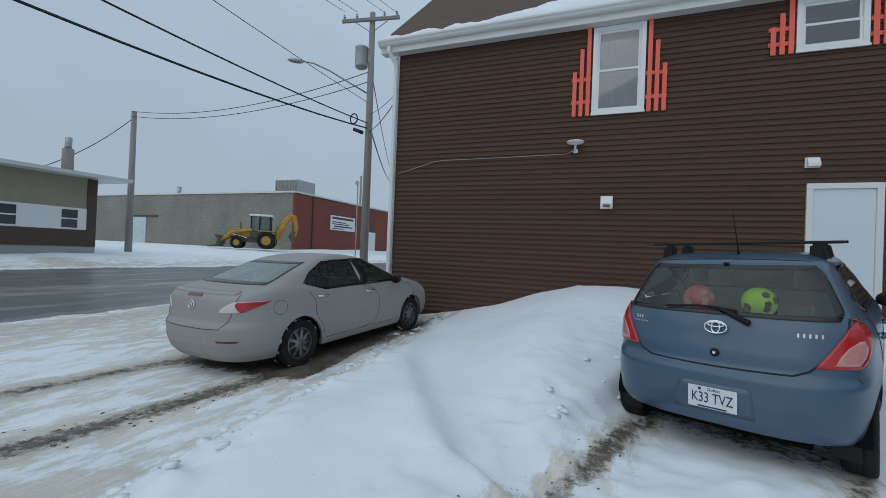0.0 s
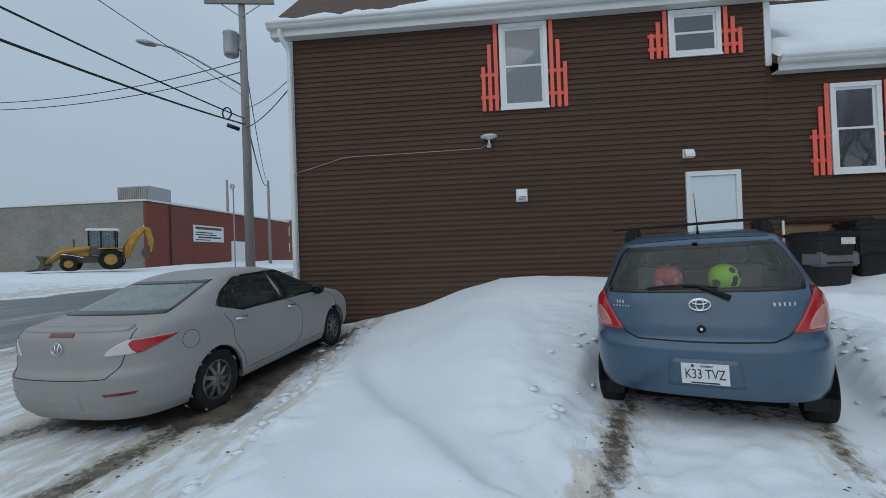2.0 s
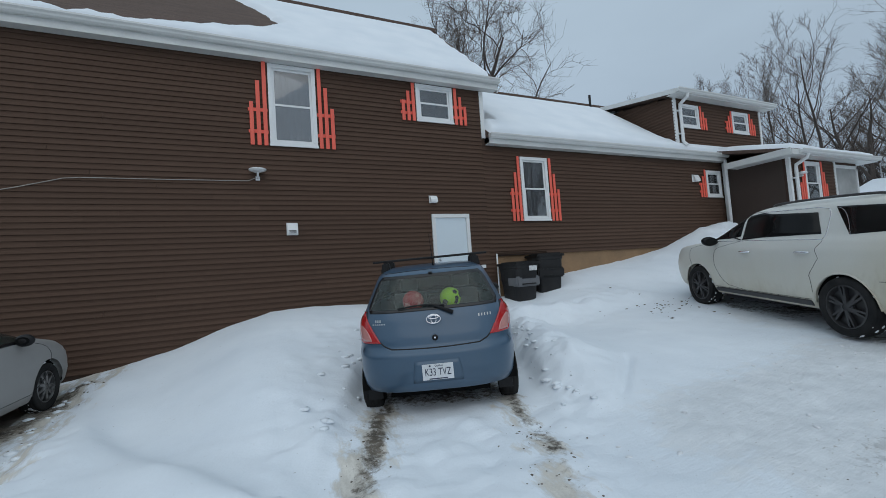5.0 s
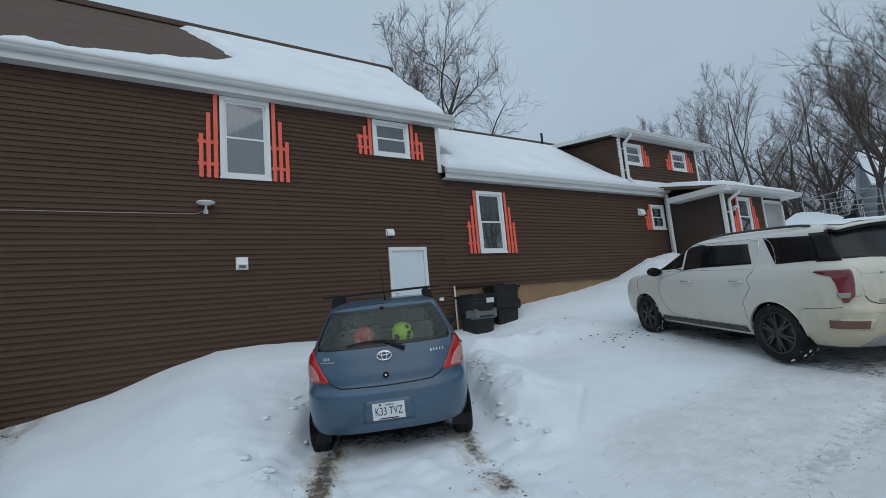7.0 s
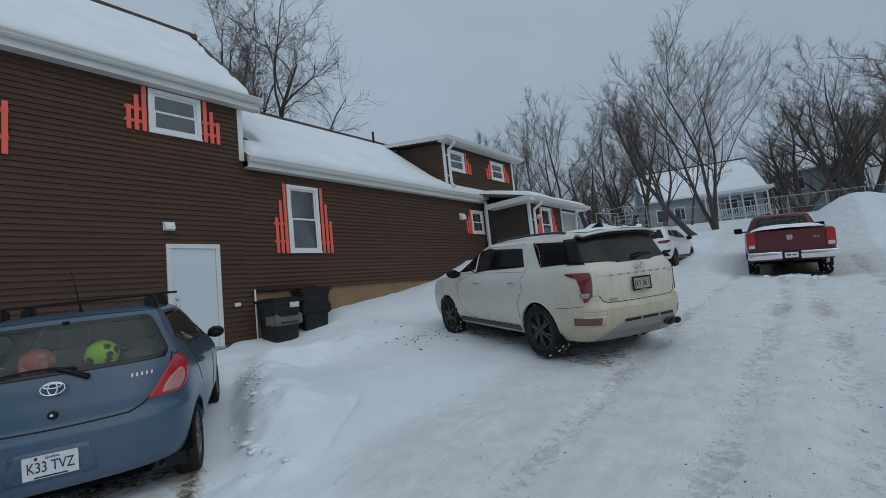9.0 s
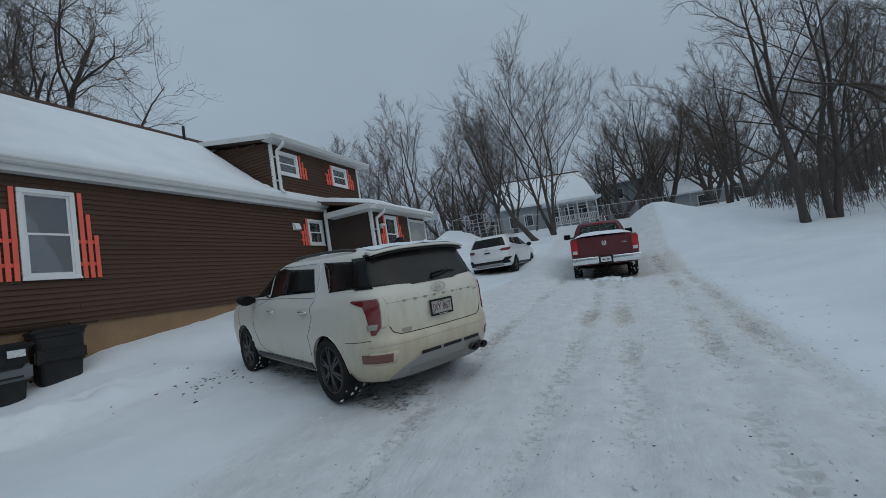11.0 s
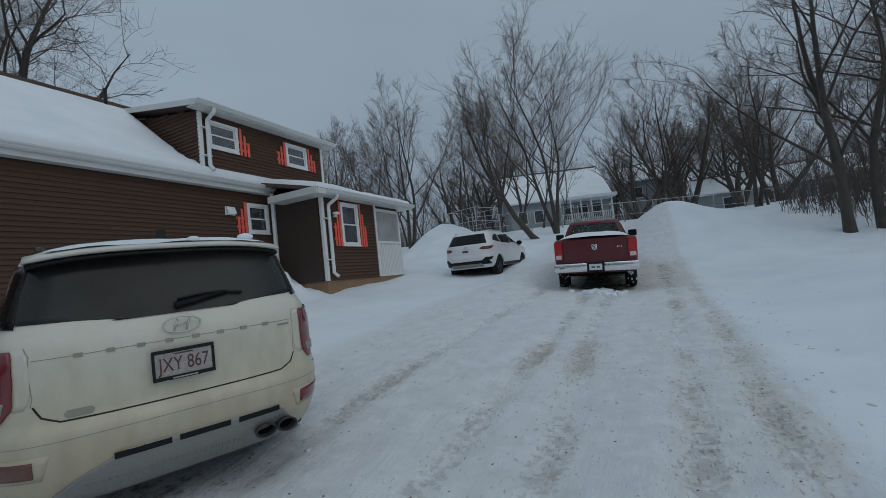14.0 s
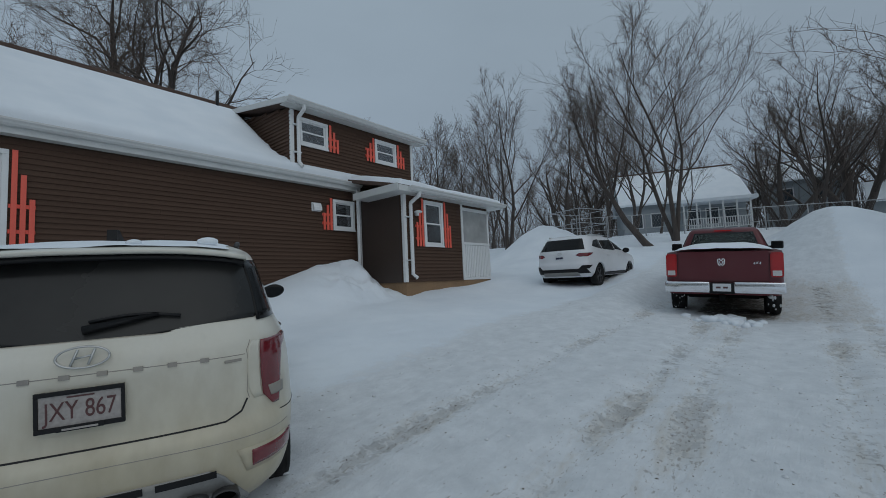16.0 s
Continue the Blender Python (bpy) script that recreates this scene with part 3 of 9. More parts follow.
ground = tagged(new("ground", me), "snow-covered yard, drive and wet asphalt street", "ground", kind="structure")


def floor_at(x, y):
    return float(ground_height(np.array([x]), np.array([y]))[0])


# ---- the brown house ----
WALL_Y = 8.8
HX0, HX1, HX2 = -4.65, 4.63, 13.95            # tall part, then the long low part
EAVE_HI, EAVE_LO = 5.74, 4.36
RIDGE_Y, RIDGE_HI, RIDGE_LO = 11.86, 8.95, 7.08
BACK_Y = 15.0
COURSE = 0.1016
PORCH_X0, PORCH_X1, PORCH_X2, PORCH_Y = 13.98, 16.6, 18.15, 6.85


def wall_cells(x0, x1, z0, z1, holes, y0, y1, m=None):
    """A wall with openings through it, as one mesh; outline in x, z."""
    bm = bmesh.new()
    xs = sorted({x0, x1, *[v for h in holes for v in h[:2] if x0 < v < x1]})
    zs = sorted({z0, z1, *[v for h in holes for v in h[2:] if z0 < v < z1]})
    for a, b in zip(xs, xs[1:]):
        for c, d in zip(zs, zs[1:]):
            mx, mz = (a + b) / 2, (c + d) / 2
            if not any(h[0] < mx < h[1] and h[2] < mz < h[3] for h in holes):
                add_box(bm, (a, y0, c), (b, y1, d), m)
    bmesh.ops.remove_doubles(bm, verts=bm.verts[:], dist=0.0005)
    return bm


def plank_mesh(length, cache={}):
    """One clapboard course: lapped wedge with a rolled lower edge; its top back edge on the wall."""
    key = round(length, 2)
    if key not in cache:
        bm = prism([(0.0, 0.0), (-0.024, 0.001), (-0.025, 0.01), (-0.013, COURSE * 0.5), (-0.011, COURSE * 0.53), (-0.004, COURSE), (0.0, COURSE)], 0, key)
        me = bpy.data.meshes.new("plank")
        # outline runs in depth and height; length runs along x
        bm.transform(Matrix(((0, 1, 0, 0), (1, 0, 0, 0), (0, 0, 1, 0), (0, 0, 0, 1))))
        bmesh.ops.recalc_face_normals(bm, faces=bm.faces[:])
        bm.to_mesh(me)
        bm.free()
        me.materials.append(M_SIDING)
        cache[key] = me
    return cache[key]


def clad(parent, x0, x1, z0, z1, holes, m, seed, piece=3.66, slope=None):
    """Courses of siding on a wall whose outer face is the local plane y = 0, split at openings and staggered joints."""
    rng = random.Random(seed)
    k, z = 0, z0
    while z < z1 - 0.03:
        lo, hi = x0, x1
        if slope:
            lo, hi = slope(z + COURSE * 0.4)
        cuts = [(lo, hi)]
        for h in holes:
            if h[2] < z + COURSE * 0.6 and h[3] > z + COURSE * 0.4:
                cuts = [q for a, b in cuts for q in ((a, min(b, h[0])), (max(a, h[1]), b)) if q[1] - q[0] > 0.02]
        for a, b in cuts:
            start, off = a, (rng.random() * piece)
            while start < b - 0.02:
                end = min(b, start + (piece if start > a else max(0.6, off)))
                if b - end < 0.4:
                    end = b
                ob = new("plank", plank_mesh(end - start))
                ob.parent = parent
                ob.matrix_basis = m @ pose(start, rng.uniform(-0.0008, 0.0008), z)
                start = end
        z += COURSE
        k += 1


house = thing("house", "long brown clapboard house with snowy roofs and coral red shutters", "house", pose(0, 0, 0))
WINDOWS = {  # outer edges of the white casing: x0, x1, z0, z1
    "tall": (-0.37, 0.56, 3.95, 5.645), "small": (2.83, 3.78, 4.74, 5.635), "low": (5.62, 6.49, 2.375, 4.05), "end": (13.05, 13.82, 3.09, 3.99)}
DOOR = (3.035, 4.02, 0.44, 2.555)
main_holes = [(a + 0.05, b - 0.05, c + 0.05, d - 0.05) for a, b, c, d in WINDOWS.values()] + [(DOOR[0] + 0.06, DOOR[1] - 0.06, DOOR[2], DOOR[3] - 0.06)]
clad_holes = [*WINDOWS.values(), DOOR]
part("wall", wall_cells(HX0, HX1, -0.8, EAVE_HI, main_holes, WALL_Y, WALL_Y + 0.2), M_BROWNWALL, house)
part("wall", wall_cells(HX1, HX2, 1.56, EAVE_LO, main_holes, WALL_Y, WALL_Y + 0.2), M_BROWNWALL, house)
part("foundation", box((HX1 + 0.08, WALL_Y + 0.03, -0.8), (HX2, WALL_Y + 0.25, 1.56)), M_TAN, house, "tan plastered foundation wall")
part("foundation", box((HX1 - 0.1, WALL_Y + 0.004, -0.8), (HX1 + 0.08, WALL_Y + 0.24, 1.56)), M_BROWNWALL, house)
part("ledger", box((HX1 + 0.1, WALL_Y - 0.03, 1.5), (6.7, WALL_Y + 0.028, 1.535), 0.004), surface("dark_rotten_board", (0.035, 0.02, 0.014), 0.9, 0.3), house, "dark rotten board over the foundation")
# far walls that close the house
part("wall", box((HX0, WALL_Y + 0.2, -0.8), (HX0 + 0.2, BACK_Y, EAVE_HI)), M_BROWNWALL, house)
part("wall", box((HX0, BACK_Y, -0.8), (HX1, BACK_Y + 0.2, EAVE_HI)), M_BROWNWALL, house)
part("wall", box((HX1 + 0.2, BACK_Y, -0.8), (PORCH_X2, BACK_Y + 0.2, EAVE_LO)), M_BROWNWALL, house)
part("wall", box((PORCH_X2 - 0.2, WALL_Y + 0.2, -0.8), (PORCH_X2, BACK_Y, EAVE_LO)), M_BROWNWALL, house)
part("wall", box((HX2, WALL_Y + 0.004, -0.8), (PORCH_X2, WALL_Y + 0.2, 5.0)), M_BROWNWALL, house)
part("room_floor", box((HX0 + 0.2, WALL_Y + 0.2, 3.1), (HX1 - 0.2, BACK_Y, 3.3)), M_ROOM, house)
part("room_wall", box((HX0 + 0.2, WALL_Y + 3.2, 0), (HX2, WALL_Y + 3.35, 5.7)), M_ROOM, house)
part("room_wall", box((7.6, WALL_Y + 0.25, 0), (7.75, WALL_Y + 3.2, 4.3)), M_ROOM, house)
part("room_wall", box((1.4, WALL_Y + 0.25, 0), (1.55, WALL_Y + 3.2, 5.7)), M_ROOM, house)
part("ceiling", box((HX1 + 0.2, WALL_Y + 0.2, 4.2), (HX2, WALL_Y + 3.2, 4.3)), M_ROOM, house)
# gables of the tall part
for gxx in (HX0, HX1 - 0.2):
    gab = prism([(WALL_Y, EAVE_HI - 0.02), (BACK_Y + 0.2, EAVE_HI - 0.02), (RIDGE_Y, RIDGE_HI - 0.1)], gxx, gxx + 0.2)
    gab.transform(Matrix(((0, 1, 0, 0), (1, 0, 0, 0), (0, 0, 1, 0), (0, 0, 0, 1))))
    part("gable", gab, M_BROWNWALL, house)
part("wall", box((HX1 - 0.2, WALL_Y + 0.2, -0.8), (HX1, BACK_Y, EAVE_HI)), M_BROWNWALL, house)


def roof_plane(x0, x1, ya, za, yb, zb, thick, material, name, label=""):
    """A slab from the eave line (ya, za) up to the ridge line (yb, zb)."""
    n = Vector((0, -(zb - za), yb - ya)).normalized()
    if n.z < 0:
        n = -n
    bm = bmesh.new()
    vs = []
    for off in (0, -thick):
        for x, y, z in ((x0, ya, za), (x1, ya, za), (x1, yb, zb), (x0, yb, zb)):
            vs.append(bm.verts.new(Vector((x, y, z)) + n * off))
    for f in ((0, 1, 2, 3), (7, 6, 5, 4), (0, 4, 5, 1), (1, 5, 6, 2), (2, 6, 7, 3), (3, 7, 4, 0)):
        bm.faces.new([vs[i] for i in f])
    bmesh.ops.recalc_face_normals(bm, faces=bm.faces[:])
    return part(name, bm, material, house, label)


def roof_snow(x0, x1, ya, za, yb, zb, cover, seed, name="roof_snow", parent=None, nu=None, nv=70):
    """Snow lying on a slope: thickness from cover(x, s), s from 0 at the eave to 1 at the ridge; sinks under the roof where bare."""
    nu = nu or int((x1 - x0) / 0.07)
    n = Vector((0, -(zb - za), yb - ya)).normalized()
    n = n if n.z > 0 else -n
    U, S = np.meshgrid(np.linspace(x0, x1, nu), np.linspace(0, 1, nv), indexing="ij")
    T = cover(U, S)
    T = T + 0.004 * waves(U, S * abs(yb - ya) * 1.3, 1.4, seed) * (T > 0)
    rim = np.minimum(np.minimum((U - x0) / 0.12, (x1 - U) / 0.12), S * 25)
    T = T * np.sqrt(np.clip(rim, 0, 1)) - 0.012 * (rim < 0.02)
    P = np.stack([U, ya + (yb - ya) * S + n.y * T, za + (zb - za) * S + n.z * T], -1).reshape(-1, 3)
    q = np.arange(nu * nv).reshape(nu, nv)
    quads = np.stack([q[:-1, :-1], q[1:, :-1], q[1:, 1:], q[:-1, 1:]], -1).reshape(-1, 4)
    me = bpy.data.meshes.new(name)
    me.from_pydata(P.tolist(), [], quads.tolist())
    me.polygons.foreach_set("use_smooth", np.ones(len(me.polygons), bool))
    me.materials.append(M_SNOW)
    ob = new(name, me)
    ob.parent = parent or house
    return ob


OVER = 0.22
slope_hi = (RIDGE_HI - EAVE_HI) / (RIDGE_Y - (WALL_Y - OVER))
slope_lo = (RIDGE_LO - EAVE_LO - 0.14) / (RIDGE_Y - (WALL_Y - OVER))
EH, EL = EAVE_HI + 0.18, EAVE_LO + 0.17
roof_plane(HX0 - 0.35, HX1 + 0.36, WALL_Y - OVER, EH, RIDGE_Y, RIDGE_HI, 0.12, M_SHINGLE, "roof", "brown shingle roof with a bare patch")
roof_plane(HX0 - 0.35, HX1 + 0.36, BACK_Y + 0.5, EH, RIDGE_Y, RIDGE_HI, 0.12, M_SHINGLE, "roof")
roof_plane(HX1 + 0.02, 16.3, WALL_Y - OVER, EL, RIDGE_Y, RIDGE_LO, 0.12, M_SHINGLE, "roof")
roof_plane(HX1 + 0.02, 16.3, BACK_Y + 0.5, EL, RIDGE_Y, RIDGE_LO, 0.12, M_SHINGLE, "roof")


def cover_hi(u, s):
    low = np.interp(u, (-4.6, -2.0, -1.2, -0.3, 0.1), (0.03, 0.08, 0.16, 0.26, 0.42)) + 0.03 * waves(u, s * 4, 2.2, 61) + 0.015 * waves(u * 5, s * 9, 2, 62)
    right = np.interp(s, (0.3, 0.42, 0.72, 1.0), (0.1, 0.1, -0.45, -1.1)) + 0.14 * waves(u * 0.6, s * 12, 1.6, 63)
    bare = ease(-0.02, 0.03, s - low) * ease(0.15, -0.15, u - right)
    end = ease(0.04, -0.02, HX1 + 0.34 - u - 0.12 - 0.2 * s - 0.08 * waves(u * 0, s * 7, 1.5, 64))
    ridge = ease(0.935, 0.98, s + 0.008 * waves(u, s * 0, 1.2, 65))
    return 0.12 * (1 - bare) * (1 - end) * (1 - ridge) - 0.03 * np.clip(bare + end + ridge, 0, 1)


def cover_lo(u, s):
    hole = np.exp(-((u - 4.8) / 0.42) ** 2 - ((s - 0.3 - 0.1 * waves(u * 2, s * 5, 2, 71)) / 0.13) ** 2)
    hole = ease(0.25, 0.45, hole + 0.15 * waves(u, s * 4, 4, 72))
    hole = np.maximum(hole, ease(11.5, 11.58, u + 0.05 * waves(u * 0, s * 6, 1.5, 75)) * ease(11.9, 11.8, u) * ease(0.14, 0.22, s))
    ridge = ease(0.93, 0.98, s + 0.006 * waves(u, s * 0, 0.9, 74))
    return 0.17 * (1 - hole) * (1 - ridge) - 0.03 * np.clip(hole + ridge, 0, 1)


roof_snow(HX0 - 0.33, HX1 + 0.34, WALL_Y - OVER + 0.02, EH, RIDGE_Y, RIDGE_HI, cover_hi, 66)
roof_snow(HX1 + 0.03, 16.2, WALL_Y - OVER + 0.02, EL, RIDGE_Y, RIDGE_LO, cover_lo, 73)
part("ridge_cap", box((HX0 - 0.36, RIDGE_Y - 0.09, RIDGE_HI - 0.03), (HX1 + 0.31, RIDGE_Y + 0.09, RIDGE_HI + 0.12), 0.02), M_SHINGLE, house)
part("ridge_cap", box((HX1 + 0.02, RIDGE_Y - 0.08, RIDGE_LO - 0.02), (16.3, RIDGE_Y + 0.08, RIDGE_LO + 0.17), 0.02), M_SHINGLE, house)


def gutter(x0, x1, y, z, name="gutter"):
    """An ogee gutter on a fascia board, with the soffit behind it."""
    out = [(0.0, 0.0), (-0.07, 0.0), (-0.1, 0.03), (-0.11, 0.06), (-0.135, 0.09), (-0.135, 0.12), (-0.115, 0.122), (-0.1, 0.1), (-0.02, 0.1), (0.0, 0.12)]
    bm = prism(out, x0, x1)
    bm.transform(Matrix(((0, 1, 0, 0), (1, 0, 0, y), (0, 0, 1, z), (0, 0, 0, 1))))
    bmesh.ops.recalc_face_normals(bm, faces=bm.faces[:])
    part(name, bm, M_GUTTER, house, "white aluminium gutter")


def soffit(x0, x1, y0, y1, z, lip=0.11):
    part("soffit", box((x0, y0, z), (x1, y1, z + 0.02)), M_GUTTER, house)
    part("fascia", box((x0, y0 - 0.02, z - 0.004), (x1, y0 - 0.002, z + lip)), M_GUTTER, house)


soffit(HX0 - 0.3, HX1 + 0.33, WALL_Y - OVER, WALL_Y - 0.03, EAVE_HI - 0.085, 0.25)
gutter(HX0 - 0.33, HX1 + 0.36, WALL_Y - OVER - 0.021, EAVE_HI + 0.04)
soffit(HX1 + 0.0, HX2 - 0.05, WALL_Y - OVER, WALL_Y - 0.03, EAVE_LO - 0.08, 0.24)
gutter(HX1 - 0.02, HX2 - 0.05, WALL_Y - OVER - 0.021, EAVE_LO + 0.03)
part("frieze", box((HX0, WALL_Y - 0.028, EAVE_HI - 0.08), (HX1, WALL_Y - 0.024, EAVE_HI - 0.02)), M_GUTTER, house)
# rake boards on the visible gable
rake = Vector((0, RIDGE_Y - WALL_Y + OVER, RIDGE_HI - EH))
bm = bmesh.new()
for sgn in (1,):
    a = Vector((HX1 + 0.33, WALL_Y - OVER, EH - 0.14))
    vs = [bm.verts.new(p) for p in (a, a + rake, a + rake + Vector((0, 0, -0.2)), a + Vector((0, 0, -0.2)), )]
    vt = [bm.verts.new(v.co + Vector((0.025, 0, 0))) for v in vs]
    bm.faces.new(vs)
    bm.faces.new(vt[::-1])
    for i in range(4):
        bm.faces.new((vs[i], vt[i], vt[(i + 1) % 4], vs[(i + 1) % 4]))
bmesh.ops.recalc_face_normals(bm, faces=bm.faces[:])
part("rake_board", bm, M_GUTTER, house)
part("corner_post", box((HX1 - 0.09, WALL_Y - 0.035, EAVE_LO + 0.1), (HX1 + 0.02, WALL_Y + 0.05, EAVE_HI - 0.09), 0.006), M_WHITE, house)
part("corner_post", box((HX0 - 0.03, WALL_Y - 0.035, -0.4), (HX0 + 0.07, WALL_Y + 0.05, EAVE_HI - 0.09), 0.006), M_WHITE, house)


def downspout(points, r=0.042):
    bm = bmesh.new()
    pts = [Vector(p) for p in points]
    # square-section pipe with slightly rounded corners
    add_tube(bm, pts, r * 1.25, 8)
    part("downspout", bm, M_WHITE, house, "white aluminium downspout")


def strap(x, y, z, w=0.11):
    part("strap", box((x - w / 2, y - 0.06, z - 0.012), (x + w / 2, y + 0.06, z + 0.012)), M_WHITE, house)


downspout([(HX0 - 0.08, WALL_Y - OVER - 0.06, EAVE_HI + 0.03), (HX0 - 0.08, WALL_Y - OVER - 0.05, EAVE_HI - 0.08), (HX0 + 0.02, WALL_Y - 0.12, EAVE_HI - 0.3), (HX0 + 0.02, WALL_Y - 0.09, EAVE_HI - 0.4), (HX0 + 0.02, WALL_Y - 0.09, -0.2)])
for z in (0.9, 2.9, 4.9):
    strap(HX0 + 0.02, WALL_Y - 0.07, z, 0.13)

# dormer
DX0, DX1, DY, DZ = 11.72, 16.35, 8.72, 6.42
D_HOLES = {"dormer_a": (11.94, 12.88, 5.34, 6.12), "dormer_b": (14.65, 15.58, 5.35, 6.125)}
part("dormer_wall", wall_cells(DX0, DX1, 4.4, DZ - 0.12, [(a + .05, b - .05, c + .05, d - .05) for a, b, c, d in D_HOLES.values()], DY, DY + 0.15), M_BROWNWALL, house)
for xx in (DX0, DX1 - 0.12):
    cheek = prism([(DY + 0.15, 4.4), (DY + 0.15, DZ - 0.1), (RIDGE_Y - 0.2, DZ + 0.33), (RIDGE_Y - 0.2, 4.4)], xx, xx + 0.12)
    cheek.transform(Matrix(((0, 1, 0, 0), (1, 0, 0, 0), (0, 0, 1, 0), (0, 0, 0, 1))))
    bmesh.ops.recalc_face_normals(cheek, faces=cheek.faces[:])
    part("dormer_cheek", cheek, M_BROWNWALL, house)
part("room_wall", box((DX0 + 0.12, DY + 2.4, 4.4), (DX1 - 0.12, DY + 2.5, 6.4)), M_ROOM, house)
roof_plane(DX0 - 0.3, DX1 + 0.3, DY - 0.32, DZ, RIDGE_Y - 0.1, DZ + 0.62, 0.12, M_SHINGLE, "dormer_roof")
roof_snow(DX0 - 0.28, DX1 + 0.28, DY - 0.3, DZ, RIDGE_Y - 0.1, DZ + 0.62, lambda u, s: 0.05 + 0 * u, 81, nv=30)
soffit(DX0 - 0.3, DX1 + 0.3, DY - 0.32, DY - 0.02, DZ - 0.14, 0.12)
gutter(DX0 - 0.3, DX1 + 0.32, DY - 0.341, DZ - 0.11)
side = bmesh.new()
a, c = Vector((DX0 - 0.31, DY - 0.33, DZ - 0.14)), Vector((DX0 - 0.31, RIDGE_Y - 0.1, DZ + 0.48))
vs = [side.verts.new(p) for p in (a, c, c + Vector((0, 0, 0.15)), a + Vector((0, 0, 0.15)))]
vt = [side.verts.new(v.co + Vector((0.03, 0, 0))) for v in vs]
side.faces.new(vs)
side.faces.new(vt[::-1])
for i in range(4):
    side.faces.new((vs[i], vt[i], vt[(i + 1) % 4], vs[(i + 1) % 4]))
bmesh.ops.recalc_face_normals(side, faces=side.faces[:])
part("rake_board", side, M_GUTTER, house)
part("corner_post", box((DX0 - 0.02, DY - 0.035, 4.5), (DX0 + 0.09, DY + 0.03, DZ - 0.15), 0.006), M_WHITE, house)
part("corner_post", box((DX1 - 0.08, DY - 0.035, 4.5), (DX1 + 0.02, DY + 0.03, DZ - 0.15), 0.006), M_WHITE, house)
downspout([(DX0 + 0.2, DY - 0.38, DZ - 0.1), (DX0 + 0.2, DY - 0.36, DZ - 0.2), (DX0 + 0.19, DY - 0.1, DZ - 0.36), (DX0 + 0.19, DY - 0.09, DZ - 0.45), (DX0 + 0.19, DY - 0.09, 4.85), (DX0 + 0.22, DY - 0.2, 4.7)])
for z in (5.1, 5.85):
    strap(DX0 + 0.15, DY - 0.05, z, 0.24)

# porch
part("porch_wall", wall_cells(PORCH_X0, PORCH_X1, 1.5, 4.1, [(14.82, 15.58, 2.56, 3.81)], PORCH_Y, PORCH_Y + 0.15), M_BROWNWALL, house)
part("porch_side", box((PORCH_X0, PORCH_Y + 0.15, 1.5), (PORCH_X0 + 0.12, WALL_Y - 0.03, 4.2)), surface("dark_brown_panel", (0.05, 0.034, 0.027), 0.55, 0.12, 1, 30, 0.1), house, "plain dark brown porch side panel")
part("foundation", box((PORCH_X0 + 0.03, PORCH_Y + 0.02, -0.5), (PORCH_X2, WALL_Y, 1.5)), M_TAN, house)
part("room_wall", box((PORCH_X0 + 0.12, WALL_Y - 0.2, 1.5), (PORCH_X1, WALL_Y - 0.1, 4.1)), M_ROOM, house)
part("porch_wall", box((PORCH_X1 + 0.0, PORCH_Y + 0.15, 1.5), (PORCH_X1 + 0.1, WALL_Y - 0.2, 4.1)), M_BROWNWALL, house)
roof_plane(PORCH_X0 - 0.5, PORCH_X2 + 0.45, PORCH_Y - 0.35, 4.1, DY - 0.05, 4.62, 0.1, M_SHINGLE, "porch_roof")
roof_snow(PORCH_X0 - 0.46, PORCH_X2 + 0.42, PORCH_Y - 0.34, 4.1, DY - 0.05, 4.62, lambda u, s: 0.13 + 0.05 * waves(u, s * 2, 1.0, 83), 84, nv=40)
soffit(PORCH_X0 - 0.5, PORCH_X2 + 0.45, PORCH_Y - 0.35, WALL_Y - 0.5, 3.93, 0.15)
gutter(PORCH_X0 - 0.15, PORCH_X2 + 0.47, PORCH_Y - 0.371, 3.96)
part("fascia", box((PORCH_X0 - 0.53, PORCH_Y - 0.35, 3.93), (PORCH_X0 - 0.5, WALL_Y - 0.44, 4.12)), M_GUTTER, house)
part("corner_post", box((PORCH_X0 - 0.03, PORCH_Y - 0.035, 1.5), (PORCH_X0 + 0.08, PORCH_Y + 0.06, 3.93), 0.006), M_WHITE, house)
part("corner_post", box((PORCH_X1 - 0.06, PORCH_Y - 0.035, 1.5), (PORCH_X1 + 0.04, PORCH_Y + 0.02, 3.93), 0.006), M_WHITE, house)
part("corner_post", box((PORCH_X0 - 0.07, WALL_Y - 0.16, 1.6), (PORCH_X0 + 0.0, WALL_Y - 0.05, 4.25), 0.006), M_WHITE, house)
downspout([(PORCH_X0 + 0.24, PORCH_Y - 0.42, 3.97), (PORCH_X0 + 0.24, PORCH_Y - 0.38, 3.86), (PORCH_X0 + 0.2, PORCH_Y - 0.1, 3.7), (PORCH_X0 + 0.2, PORCH_Y - 0.09, 3.6), (PORCH_X0 + 0.2, PORCH_Y - 0.09, 1.72), (PORCH_X0 + 0.26, PORCH_Y - 0.2, 1.6)])
downspout([(PORCH_X0 - 0.2, WALL_Y - OVER - 0.05, EAVE_LO - 0.06), (PORCH_X0 - 0.2, WALL_Y - OVER - 0.03, EAVE_LO - 0.16), (PORCH_X0 - 0.18, WALL_Y - 0.24, 3.95), (PORCH_X0 - 0.18, WALL_Y - 0.24, 1.8)])
for z in (2.1, 3.3):
    strap(PORCH_X0 + 0.12, PORCH_Y - 0.05, z, 0.26)
